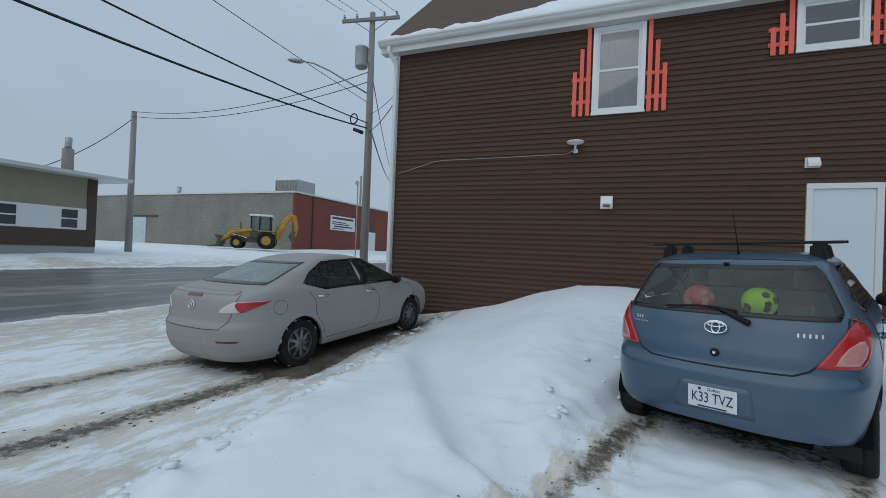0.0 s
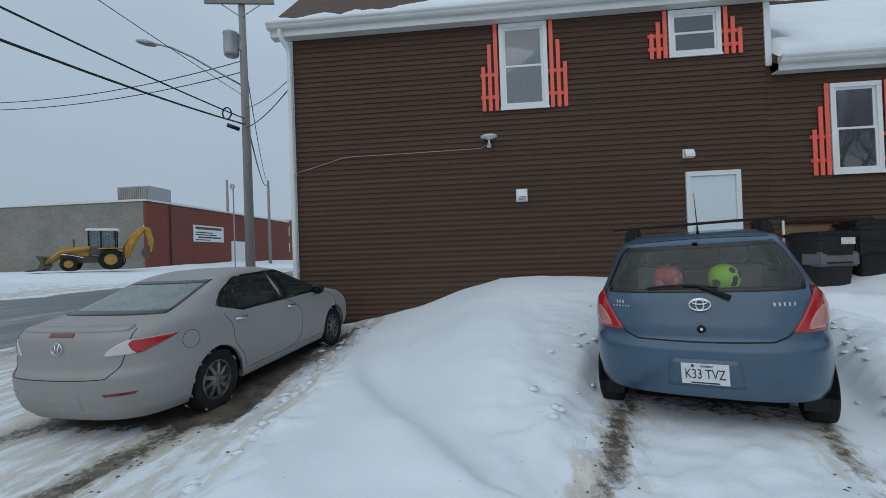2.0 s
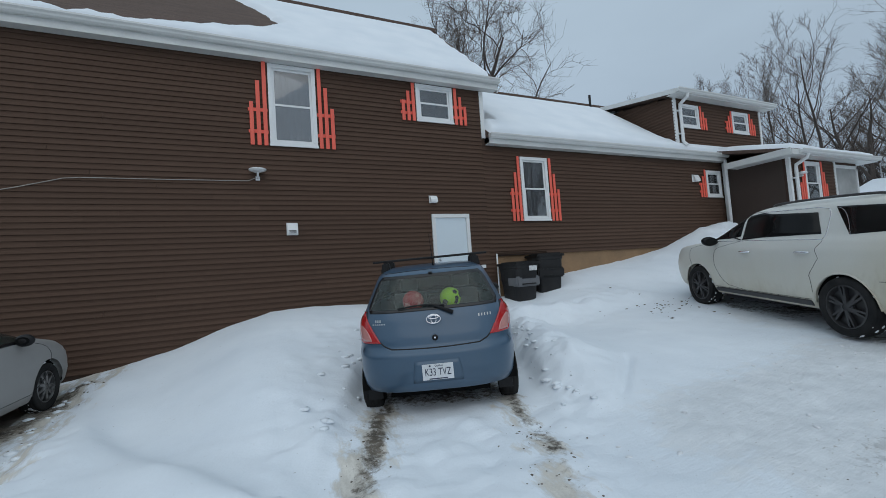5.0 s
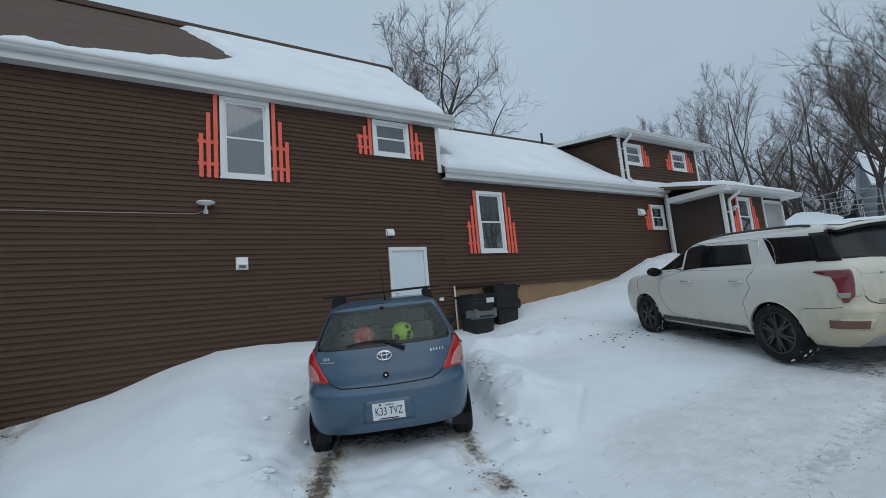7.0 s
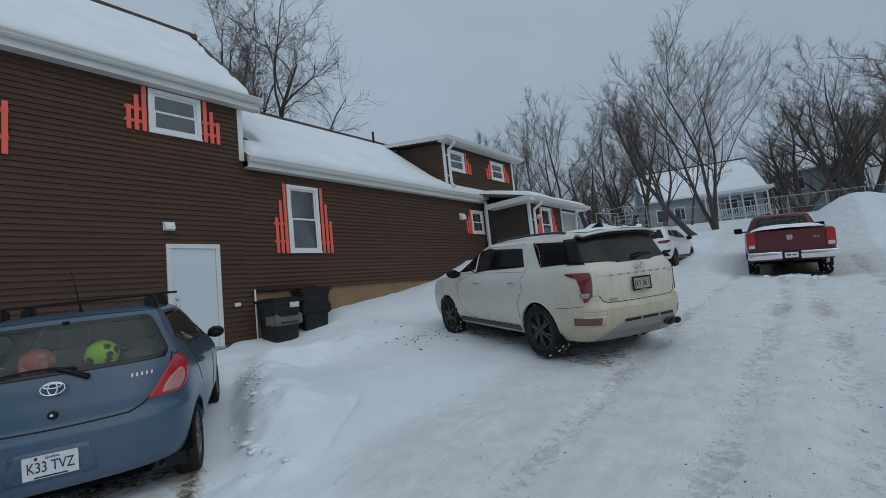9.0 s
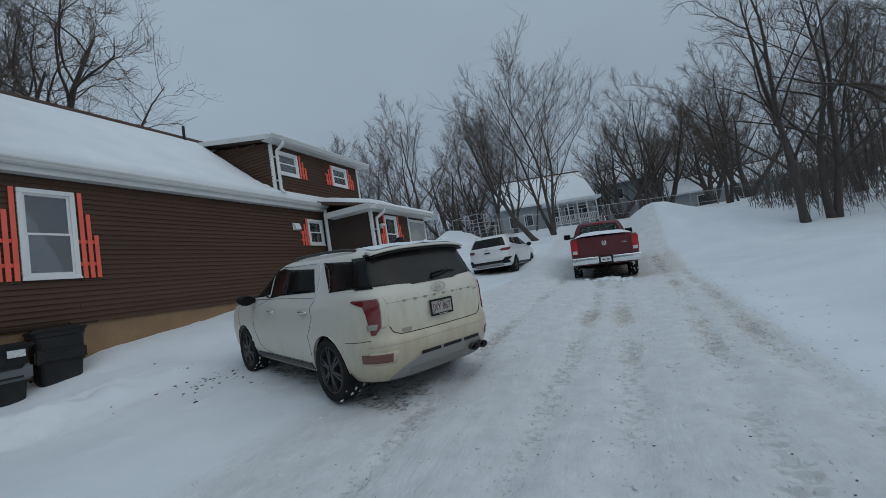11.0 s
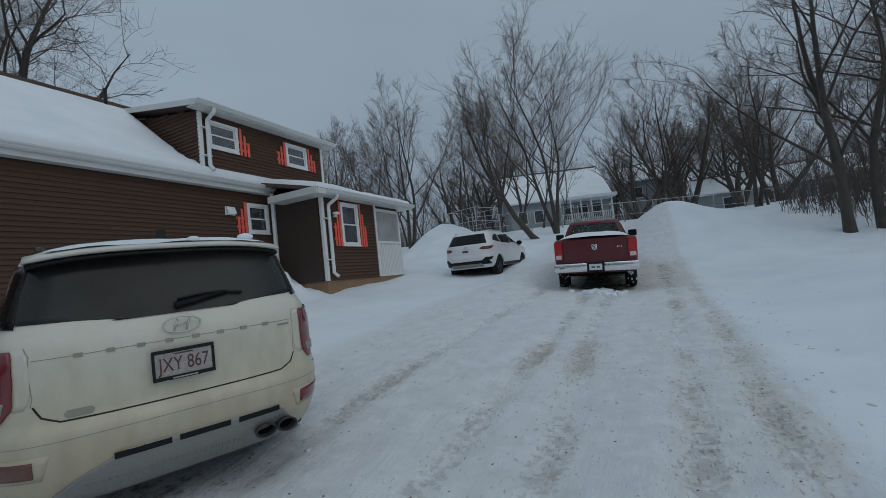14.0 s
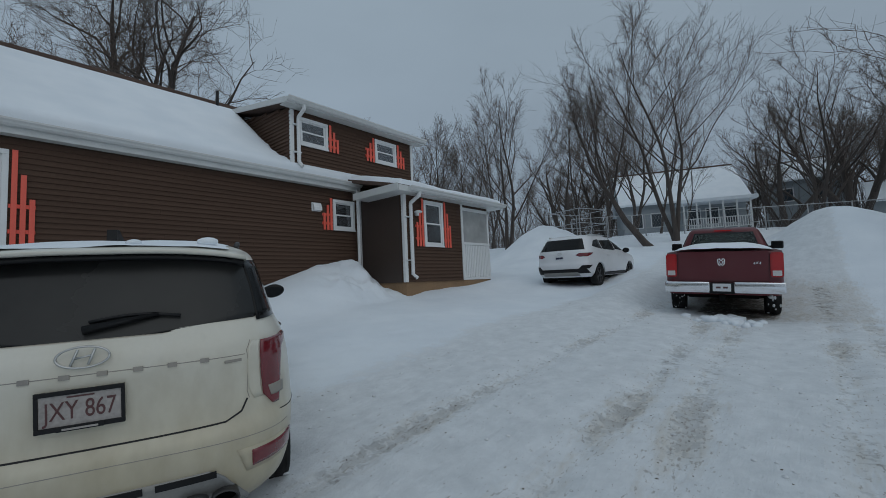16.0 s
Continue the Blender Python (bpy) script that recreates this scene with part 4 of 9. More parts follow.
# enclosed stoop: upper translucent sheet, lower white boards
stoop_sheet = glassy("clouded_plastic_sheet", (0.35, 0.36, 0.36), 0.3, 0.75, (0.5, 0.51, 0.5))
part("stoop_sheet", box((PORCH_X1 + 0.1, PORCH_Y + 0.03, 2.72), (PORCH_X2 - 0.05, PORCH_Y + 0.045, 3.75)), stoop_sheet, house, "clouded plastic sheet over the stoop")
part("stoop_frame", box((PORCH_X1 + 0.05, PORCH_Y, 3.75), (PORCH_X2, PORCH_Y + 0.09, 3.85)), M_WHITE, house)
part("stoop_frame", box((PORCH_X1 + 0.05, PORCH_Y - 0.01, 2.64), (PORCH_X2, PORCH_Y + 0.09, 2.72)), M_WHITE, house)
part("stoop_frame", box((PORCH_X2 - 0.08, PORCH_Y, 1.52), (PORCH_X2, PORCH_Y + 0.09, 3.93)), M_WHITE, house)
part("stoop_frame", box((PORCH_X1 + 0.05, PORCH_Y - 0.012, 1.5), (PORCH_X2, PORCH_Y + 0.1, 1.58)), M_WHITE, house)
part("stoop_beam", box((PORCH_X1 + 0.05, PORCH_Y + 0.004, 3.85), (PORCH_X2 - 0.082, PORCH_Y + 0.086, 3.93)), M_BROWNWALL, house)
part("stoop_back", box((PORCH_X1 + 0.12, WALL_Y - 0.15, 1.5), (PORCH_X2 - 0.1, WALL_Y - 0.1, 3.9)), M_ROOM, house)
bd = PORCH_X1 + 0.1
while bd < PORCH_X2 - 0.12:
    part("board", box((bd, PORCH_Y + 0.02, 1.58), (bd + 0.082, PORCH_Y + 0.045, 2.64), 0.004, 1), M_WHITE, house)
    bd += 0.094
# roof pipe
pipe = bmesh.new()
add_tube(pipe, [(11.0, 11.5, 6.6), (11.0, 11.5, 7.45)], 0.045, 10)
part("roof_vent_pipe", pipe, M_BLACK, house, "black roof vent pipe", True)


# ---- windows, door, shutters ----
def window_unit(rect, y, number, sash_split=0.5, curtain=0.0):
    """A double-hung vinyl window: casing, two sashes, panes; facing -y."""
    x0, x1, z0, z1 = rect
    w = tagged(new("window_%d" % number), "white vinyl double-hung window with dark panes", "window", "house windows", "structure")
    w.matrix_basis = pose((x0 + x1) / 2, y, z0)
    hw, hh, c = (x1 - x0) / 2, z1 - z0, 0.085
    for lo, hi in (((-hw, -0.05, 0), (hw, 0.03, c)), ((-hw, -0.05, hh - c), (hw, 0.03, hh)),
                   ((-hw, -0.048, c), (-hw + c, 0.03, hh - c)), ((hw - c, -0.048, c), (hw, 0.03, hh - c))):
        part("casing", box(lo, hi, 0.008), M_PVC, w)
    part("window_sill", box((-hw - 0.01, -0.065, -0.01), (hw + 0.01, -0.052, 0.03), 0.004), M_PVC, w)
    mid, s = c + (hh - 2 * c) * sash_split, 0.04
    for k, (a, b, dy) in enumerate(((c, mid + 0.02, 0.0), (mid - 0.02, hh - c, 0.025))):
        fr = bmesh.new()
        add_box(fr, (-hw + c, dy - 0.03, a), (hw - c, dy - 0.006, a + s))
        add_box(fr, (-hw + c, dy - 0.03, b - s), (hw - c, dy - 0.006, b))
        add_box(fr, (-hw + c, dy - 0.03, a + s), (-hw + c + s, dy - 0.006, b - s))
        add_box(fr, (hw - c - s, dy - 0.03, a + s), (hw - c, dy - 0.006, b - s))
        sash = part("sash", fr, M_PVC, w)
        pane = part("pane", box((-hw + c + s, dy - 0.02, a + s), (hw - c - s, dy - 0.016, b - s)), M_PANE, sash)
        pane.visible_shadow = False
    if curtain:
        cb = bmesh.new()
        n = 24
        cols = []
        for i in range(n + 1):
            x = -hw + c + (2 * hw - 2 * c) * i / n
            dy = 0.14 + 0.02 * math.sin(i * 1.7)
            cols.append((cb.verts.new((x, dy, c + (hh - 2 * c) * (1 - curtain))), cb.verts.new((x, dy, hh - c))))
        for p, q in zip(cols, cols[1:]):
            cb.faces.new((p[0], q[0], q[1], p[1]))
        part("curtain", cb, M_CURTAIN, w, "pale curtain behind the pane", True)
    return w


for k, (rect, y, cur) in enumerate(((WINDOWS["tall"], WALL_Y, 1.0), (WINDOWS["small"], WALL_Y, 0.5), (WINDOWS["low"], WALL_Y, 0.0), (WINDOWS["end"], WALL_Y, 0.5),
                                    (D_HOLES["dormer_a"], DY, 1.0), (D_HOLES["dormer_b"], DY, 1.0), ((14.77, 15.63, 2.51, 3.86), PORCH_Y, 0.5))):
    window_unit(rect, y, k + 1, curtain=cur)


def shutter(xs, tops, y, z0, rails, width=0.075):
    """Three upright pickets of stepped height on two rails."""
    s = thing("shutter", "coral red wooden picket shutter beside a white window", "shutter", pose(sum(xs) / 3 + width / 2, y - 0.03, z0), "picket shutters")
    cx = sum(xs) / 3 + width / 2
    for x, t in zip(xs, tops):
        part("picket", box((x - cx, -0.03, 0), (x - cx + width, -0.008, t - z0), 0.004, 1), M_RED, s)
    for r in rails:
        part("rail", box((min(xs) - cx - 0.025, -0.007, r - z0 - 0.035), (max(xs) - cx + width + 0.012, 0.012, r - z0 + 0.035), 0.004, 1), M_RED, s)
    return s


def shutters(rect, y, steps, left=True, right=True, gap=0.125, w=0.075, rails=(0.16, 0.42)):
    x0, x1, z0, z1 = rect
    tops = [z0 + f * (z1 - z0) for f in steps]
    rl = [z0 + f * (z1 - z0) for f in rails]
    if left:
        shutter([x0 - 0.035 - w - gap * i for i in range(3)], tops, y, z0 - 0.01, rl, w)
    if right:
        shutter([x1 + 0.035 + gap * i for i in range(3)], tops, y, z0 - 0.01, rl, w)


shutters(WINDOWS["tall"], WALL_Y, (1.02, 0.77, 0.51))
shutters(WINDOWS["small"], WALL_Y, (1.0, 0.77, 0.52), rails=(0.2, 0.48))
shutters(WINDOWS["low"], WALL_Y, (1.0, 0.75, 0.5), gap=0.115)
shutters(WINDOWS["end"], WALL_Y, (1.02, 0.78, 0.52), right=False, gap=0.115, rails=(0.2, 0.48))
shutters(D_HOLES["dormer_a"], DY, (1.0, 0.76, 0.5), left=False, rails=(0.2, 0.48))
shutters(D_HOLES["dormer_b"], DY, (1.0, 0.76, 0.5), rails=(0.2, 0.48))
shutters((14.77, 15.63, 2.51, 3.86), PORCH_Y, (1.02, 0.77, 0.5), gap=0.115)

door = tagged(new("door_1"), "closed pale blue-white side door in a white frame", "door", kind="structure")
door.matrix_basis = pose((DOOR[0] + DOOR[1]) / 2, WALL_Y, DOOR[2])
dw, dh = (DOOR[1] - DOOR[0]) / 2, DOOR[3] - DOOR[2]
for lo, hi in (((-dw, -0.05, 0), (-dw + 0.09, 0.05, dh - 0.09)), ((dw - 0.09, -0.05, 0), (dw, 0.05, dh - 0.09)), ((-dw, -0.052, dh - 0.09), (dw, 0.05, dh))):
    part("door_frame", box(lo, hi, 0.008), M_WHITE, door)
leaf = part("door_leaf", box((-dw + 0.092, -0.015, 0.03), (dw - 0.092, 0.03, dh - 0.092), 0.004), M_DOOR, door)
for zz, r in ((0.92, 0.03), (1.04, 0.022)):
    kb = bmesh.new()
    add_lathe(kb, [(0.035, 0), (0.035, 0.008), (0.012, 0.012), (0.012, 0.03), (r, 0.04), (r, 0.055), (r * 0.6, 0.065)], 16, pose(-dw + 0.16, -0.016, zz, 90, 0, 0))
    part("door_handle", kb, M_CHROME, leaf, "chrome door knob", True)
part("threshold", box((-dw, -0.1, -0.03), (dw, 0.05, 0.028), 0.006), M_METAL, door)
part("step", box((-dw - 0.05, -0.32, -0.3), (dw + 0.05, -0.105, -0.04), 0.01), surface("grey_step_wood", (0.25, 0.23, 0.2), 0.8), door)

# ---- fixtures on the long wall ----
def vent_hood(x, y, z, w, h, label, name="wall_vent", dark=True):
    v = thing(name, label, "vent", pose(x, y - 0.022, z))
    part("plate", box((-w / 2, -0.012, -h / 2), (w / 2, 0, h / 2), 0.004), M_PVC, v)
    hood = prism([(-0.012, h * 0.42), (-0.05, h * 0.4), (-0.105, -h * 0.1), (-0.105, -h * 0.42), (-0.012, -h * 0.42)], -w * 0.42, w * 0.42)
    hood.transform(Matrix(((0, 1, 0, 0), (1, 0, 0, 0), (0, 0, 1, 0), (0, 0, 0, 1))))
    bmesh.ops.recalc_face_normals(hood, faces=hood.faces[:])
    part("hood", hood, M_PVC, v)
    if dark:
        for i in range(3):
            part("louvre", box((-w * 0.3, -0.109, -h * 0.38 + i * h * 0.09), (w * 0.3, -0.106, -h * 0.33 + i * h * 0.09)), M_BLACK, v)
    return v


vent_hood(-0.03, WALL_Y, 2.26, 0.22, 0.25, "white plastic dryer vent hood on the siding")
vent_hood(3.1, WALL_Y, 2.9, 0.2, 0.17, "small white plastic vent cap above the side door", dark=False)
vent_hood(12.5, WALL_Y, 3.7, 0.3, 0.24, "white plastic vent hood beside the end window", dark=False)
outlet = thing("outlet_box", "small white weatherproof outlet cover on the siding", "outlet", pose(4.32, WALL_Y - 0.022, 1.27))
part("cover", box((-0.06, -0.04, -0.04), (0.06, 0, 0.04), 0.008), M_PVC, outlet)
antenna = thing("wall_antenna", "white dome-shaped wireless unit on a wall bracket", "antenna", pose(-0.63, WALL_Y - 0.02, 3.37))
ab = bmesh.new()
add_lathe(ab, [(0.02, -0.05), (0.06, -0.045), (0.15, -0.015), (0.165, 0.005), (0.15, 0.02), (0.06, 0.03), (0.01, 0.033)], 24, pose(0, -0.13, 0.04))
part("dome", ab, M_PVC, antenna, "", True)
ab = bmesh.new()
add_tube(ab, [(0, 0.0, -0.1), (0, -0.06, -0.1), (0, -0.12, -0.07), (0, -0.13, 0.0)], 0.02, 8)
part("bracket", ab, M_PVC, antenna, "", True)
part("mount", box((-0.04, -0.02, -0.14), (0.04, 0.0, -0.06), 0.004), M_PVC, antenna)
cable = bmesh.new()
add_tube(cable, [(-4.69, WALL_Y - 0.03, 2.9), (-4.2, WALL_Y - 0.03, 3.02), (-3.62, WALL_Y - 0.03, 3.18), (-3.4, WALL_Y - 0.03, 3.2), (-2.2, WALL_Y - 0.03, 3.205), (-0.8, WALL_Y - 0.03, 3.22), (-0.66, WALL_Y - 0.05, 3.28)], 0.008, 6)
ob = link_mesh("wall_cable", cable, surface("grey_cable_sheath", (0.35, 0.32, 0.29), 0.6), None, True)
tagged(ob, "thin grey cable running along the siding", "cable")
porch_lamp = thing("porch_lamp", "small white porch light by the porch window", "lamp", pose(14.45, PORCH_Y - 0.02, 3.42))
pl = bmesh.new()
add_lathe(pl, [(0.05, -0.01), (0.11, 0.0), (0.12, 0.02), (0.1, 0.05), (0.05, 0.07), (0.01, 0.075)], 18, pose(0, -0.1, 0.02))
part("shade", pl, M_PVC, porch_lamp, "", True)
part("mount", box((-0.035, -0.1, -0.06), (0.035, 0, 0.02), 0.006), M_PVC, porch_lamp)
stand = bmesh.new()
add_tube(stand, [(4.68, WALL_Y - 0.1, 0.2), (4.68, WALL_Y - 0.1, 1.56)], 0.02, 8)
tagged(link_mesh("standpipe", stand, M_WHITE, None, True), "thin white upright pipe against the house wall", "pipe")
lintel = bmesh.new()
add_tube(lintel, [(4.72, WALL_Y - 0.06, 1.57), (6.2, WALL_Y - 0.06, 1.57), (6.24, WALL_Y - 0.06, 1.53)], 0.014, 6)
tagged(link_mesh("drain_pipe", lintel, M_BROWNWALL, None, True), "thin brown pipe under the siding edge", "pipe")


def wheelie_bin(x, y, z, turn, body_mat, band_mat, label):
    b = thing("wheelie_bin", label, "bin", pose(x, y, z, 0, 0, turn), "bins by the wall")
    body = bmesh.new()
    rows = [(0.0, 0.25, 0.27), (0.02, 0.27, 0.29), (0.62, 0.315, 0.34), (0.64, 0.325, 0.35), (0.92, 0.335, 0.365), (0.94, 0.355, 0.385), (1.0, 0.355, 0.385)]
    rings = []
    for zz, hx, hy in rows:
        ring = []
        for k in range(24):
            a = math.tau * k / 24 + 0.13
            cx, sx = math.cos(a), math.sin(a)
            ring.append(body.verts.new((hx * math.copysign(abs(cx) ** 0.35, cx), hy * math.copysign(abs(sx) ** 0.35, sx), zz)))
        rings.append(ring)
    for r0, r1 in zip(rings, rings[1:]):
        for k in range(24):
            body.faces.new((r0[k], r0[(k + 1) % 24], r1[(k + 1) % 24], r1[k]))
    body.faces.new(rings[0][::-1])
    body.faces.new(rings[-1])
    part("body", body, body_mat, b)
    band = bmesh.new()
    add_box(band, (-0.335, -0.372, 0.5), (0.335, 0.0, 0.74))
    bmesh.ops.bevel(band, geom=band.edges[:], offset=0.03, segments=2, affect="EDGES")
    part("lift_panel", band, band_mat, b, "moulded grey lift panel")
    for zz in (0.56, 0.7):
        part("lift_bar", box((-0.2, -0.385, zz - 0.015), (0.2, -0.37, zz + 0.015), 0.005), body_mat, b)
    lid = bmesh.new()
    add_box(lid, (-0.37, -0.41, 1.0), (0.37, 0.4, 1.06))
    bmesh.ops.bevel(lid, geom=lid.edges[:], offset=0.025, segments=2, affect="EDGES")
    add_box(lid, (-0.28, -0.3, 1.055), (0.28, 0.28, 1.085))
    part("lid", lid, body_mat, b)
    part("handle", add_tube(bmesh.new(), [(-0.27, 0.39, 1.02), (-0.25, 0.46, 1.03), (0.25, 0.46, 1.03), (0.27, 0.39, 1.02)], 0.017, 8), body_mat, b)
    if band_mat is not body_mat:
        part("sticker", box((0.02, -0.392, 0.86), (0.24, -0.387, 0.97)), surface("white_printed_sticker", (0.65, 0.66, 0.66), 0.5, 0.3, 20, 60, 0), b, "white printed sticker")
    for sx in (-0.3, 0.3):
        wb = bmesh.new()
        add_lathe(wb, [(0.06, -0.025), (0.12, -0.025), (0.13, -0.01), (0.13, 0.01), (0.12, 0.025), (0.06, 0.025)], 18, pose(sx, 0.3, 0.12, 0, 90, 0))
        part("wheel", wb, M_BLACK, b, "", True)
    return b


wheelie_bin(4.96, 8.25, 0.24, 3, M_BINBLACK, M_BINGREY, "charcoal wheelie bin with a grey band, standing in snow")
wheelie_bin(5.8, 8.32, 0.4, -14, M_BINBLACK, M_BINBLACK, "black lidded wheelie bin standing in snow by the wall")


# ---- vehicles ----
def paint(name, base, rough=0.3, coat=0.6, metal=0.0, dirt=None, amount=0.0, scale=1.6):
    return surface(name, base, rough, 0.06, 1.0, 90, 0.02, metal=metal, coat=coat, dirt=dirt, dirt_amount=amount, dirt_scale=scale)


def salted_paint(name):
    """White car paint under a film of road salt, thicker low down and at the tail, in streaks and patches."""
    m = surface(name, (0.7, 0.695, 0.655), 0.36, 0.03, 1.2, 50, 0.02, coat=0.3)
    n, l = m.node_tree.nodes, m.node_tree.links
    b = n["Principled BSDF"]
    clean = b.inputs["Base Color"].links[0].from_socket
    tc, sep, mp = n.new("ShaderNodeTexCoord"), n.new("ShaderNodeSeparateXYZ"), n.new("ShaderNodeMapping")
    mp.inputs["Scale"].default_value = (1.0, 1.0, 0.45)
    l.new(tc.outputs["Object"], sep.inputs[0])
    l.new(tc.outputs["Object"], mp.inputs[0])
    n1, n2 = n.new("ShaderNodeTexNoise"), n.new("ShaderNodeTexNoise")
    n1.inputs["Scale"].default_value, n1.inputs["Detail"].default_value, n1.inputs["Roughness"].default_value = 2.6, 7, 0.62
    n2.inputs["Scale"].default_value, n2.inputs["Detail"].default_value = 11, 6
    l.new(mp.outputs[0], n1.inputs["Vector"])
    l.new(mp.outputs[0], n2.inputs["Vector"])
    low, tail = n.new("ShaderNodeMapRange"), n.new("ShaderNodeMapRange")
    low.inputs["From Min"].default_value, low.inputs["From Max"].default_value = 1.2, 0.35
    l.new(sep.outputs["Z"], low.inputs["Value"])
    tail.inputs["From Min"].default_value, tail.inputs["From Max"].default_value = -1.2, -2.4
    l.new(sep.outputs["Y"], tail.inputs["Value"])

    def calc(op, a, c):
        t = n.new("ShaderNodeMath")
        t.operation = op
        for i, v in enumerate((a, c)):
            if isinstance(v, float):
                t.inputs[i].default_value = v
            else:
                l.new(v, t.inputs[i])
        return t.outputs[0]
    amount = calc("ADD", calc("MULTIPLY", low.outputs[0], 0.78), calc("MULTIPLY", tail.outputs[0], 0.52))
    film = calc("MULTIPLY", amount, calc("ADD", n1.outputs["Fac"], 0.35))
    film.node.use_clamp = True
    grime = n.new("ShaderNodeMapRange")
    grime.inputs["From Min"].default_value, grime.inputs["From Max"].default_value = 0.9, 1.5
    grime.inputs["To Max"].default_value = 0.55
    l.new(calc("ADD", calc("MULTIPLY", amount, 0.75), calc("MULTIPLY", n2.outputs["Fac"], 0.9)), grime.inputs["Value"])
    m1, m2 = n.new("ShaderNodeMixRGB"), n.new("ShaderNodeMixRGB")
    m1.inputs[2].default_value, m2.inputs[2].default_value = (0.56, 0.5, 0.36, 1), (0.34, 0.285, 0.195, 1)
    l.new(film, m1.inputs[0])
    l.new(clean, m1.inputs[1])
    l.new(grime.outputs[0], m2.inputs[0])
    l.new(m1.outputs[0], m2.inputs[1])
    l.new(m2.outputs[0], b.inputs["Base Color"])
    return m


M_BLUEPAINT = paint("steel_blue_car_paint", (0.038, 0.088, 0.15), 0.3, 0.5, 0.15, (0.1, 0.125, 0.155), 0.3)
M_SILVER = paint("dusty_silver_car_paint", (0.34, 0.335, 0.325), 0.55, 0.0, 0.2, (0.31, 0.3, 0.28), 0.45)
M_CREAM = salted_paint("salt_stained_white_car_paint")
M_WHITECAR = paint("white_car_paint", (0.74, 0.75, 0.77), 0.3, 0.5, 0.0, (0.55, 0.55, 0.55), 0.3)
M_REDPAINT = paint("dark_red_truck_paint", (0.095, 0.004, 0.01), 0.36, 0.3, 0.05, (0.16, 0.06, 0.06), 0.2)
M_DARKGLASS = surface("dark_privacy_glass", (0.006, 0.0065, 0.007), 0.08, 0.2, 1, 20, 0.0, spec=0.2, dirt=(0.02, 0.02, 0.019), dirt_amount=0.4, dirt_scale=1.5)
M_REARGLASS = surface("filmed_dark_rear_glass", (0.007, 0.0075, 0.008), 0.12, 0.2, 1, 20, 0.0, spec=0.3, dirt=(0.06, 0.058, 0.054), dirt_amount=0.7, dirt_scale=1.1)
M_BLACKGLOSS = surface("gloss_black_trim", (0.006, 0.006, 0.007), 0.12, 0.1, 2, 60, 0.0, spec=0.2)
M_LAMPGREY = surface("dull_grey_lens", (0.27, 0.25, 0.23), 0.3, 0.12, 8, 70, 0.05, dirt=(0.4, 0.36, 0.28), dirt_amount=0.4)
M_CARGLASS = glassy("green_car_glass", (0.8, 0.88, 0.84), 0.03, 0.09, (0.26, 0.32, 0.29), 1.5)
# greenish film paints the sky's reflection into the saloon's rear glass
M_SKYGLASS = glassy("sky_pale_car_glass", (0.66, 0.74, 0.72), 0.06, 0.45, (0.38, 0.46, 0.44), 1.8)
M_FRIT = surface("black_glass_border", (0.012, 0.012, 0.013), 0.2, 0.1, 2, 60, 0.02)
M_LAMPRED = surface("red_lamp_lens", (0.42, 0.012, 0.014), 0.15, 0.15, 8, 70, 0.05, coat=0.4)
M_LAMPDEEP = surface("deep_red_lamp_lens", (0.16, 0.012, 0.018), 0.12, 0.2, 8, 70, 0.05, coat=0.8)
M_LAMPCLEAR = surface("clear_lamp_lens", (0.6, 0.57, 0.56), 0.15, 0.12, 8, 70, 0.1, coat=0.8)
M_LAMPPINK = surface("pale_pink_lamp_lens", (0.5, 0.22, 0.2), 0.15, 0.12, 8, 70, 0.1, coat=0.8)
M_LAMPAMBER = surface("grimy_reflector_lens", (0.17, 0.075, 0.06), 0.25, 0.2, 8, 70, 0.1)
M_SEAT = surface("grey_seat_cloth", (0.2, 0.2, 0.205), 0.9, 0.2, 4, 90, 0.3)
M_BEIGE = surface("beige_parcel_shelf", (0.3, 0.28, 0.22), 0.9, 0.1, 4, 90, 0.2)
M_PLATE = surface("white_number_plate", (0.66, 0.68, 0.7), 0.4, 0.1, 8, 60, 0.05)
M_PLATEOLD = surface("grimy_number_plate", (0.36, 0.33, 0.31), 0.5, 0.25, 12, 60, 0.05)
M_INK = surface("dark_blue_plate_ink", (0.02, 0.025, 0.06), 0.5, 0.1)
M_INKRED = surface("brown_plate_ink", (0.1, 0.04, 0.04), 0.5, 0.1)
M_ALLOY = surface("silver_alloy", (0.55, 0.55, 0.55), 0.3, 0.12, 5, 60, 0.05, metal=0.9, dirt=(0.12, 0.11, 0.1), dirt_amount=0.4)
M_DARKALLOY = surface("dark_grey_alloy", (0.05, 0.05, 0.053), 0.4, 0.15, 5, 60, 0.05, metal=0.5, dirt=(0.15, 0.14, 0.13), dirt_amount=0.35)
M_HUBCAP = surface("dirty_silver_hubcap", (0.3, 0.3, 0.3), 0.35, 0.2, 5, 60, 0.05, metal=0.7, dirt=(0.05, 0.048, 0.045), dirt_amount=0.9, dirt_scale=9)
M_UNDER = surface("black_underbody", (0.006, 0.006, 0.006), 0.95, 0.2, spec=0.1)
M_SKID = surface("silver_skid_plate", (0.27, 0.27, 0.265), 0.4, 0.12, 3, 60, 0.08, metal=0.4, dirt=(0.3, 0.28, 0.24), dirt_amount=0.5)
M_SEAM = surface("dark_panel_gap", (0.012, 0.012, 0.013), 0.7, 0.1)


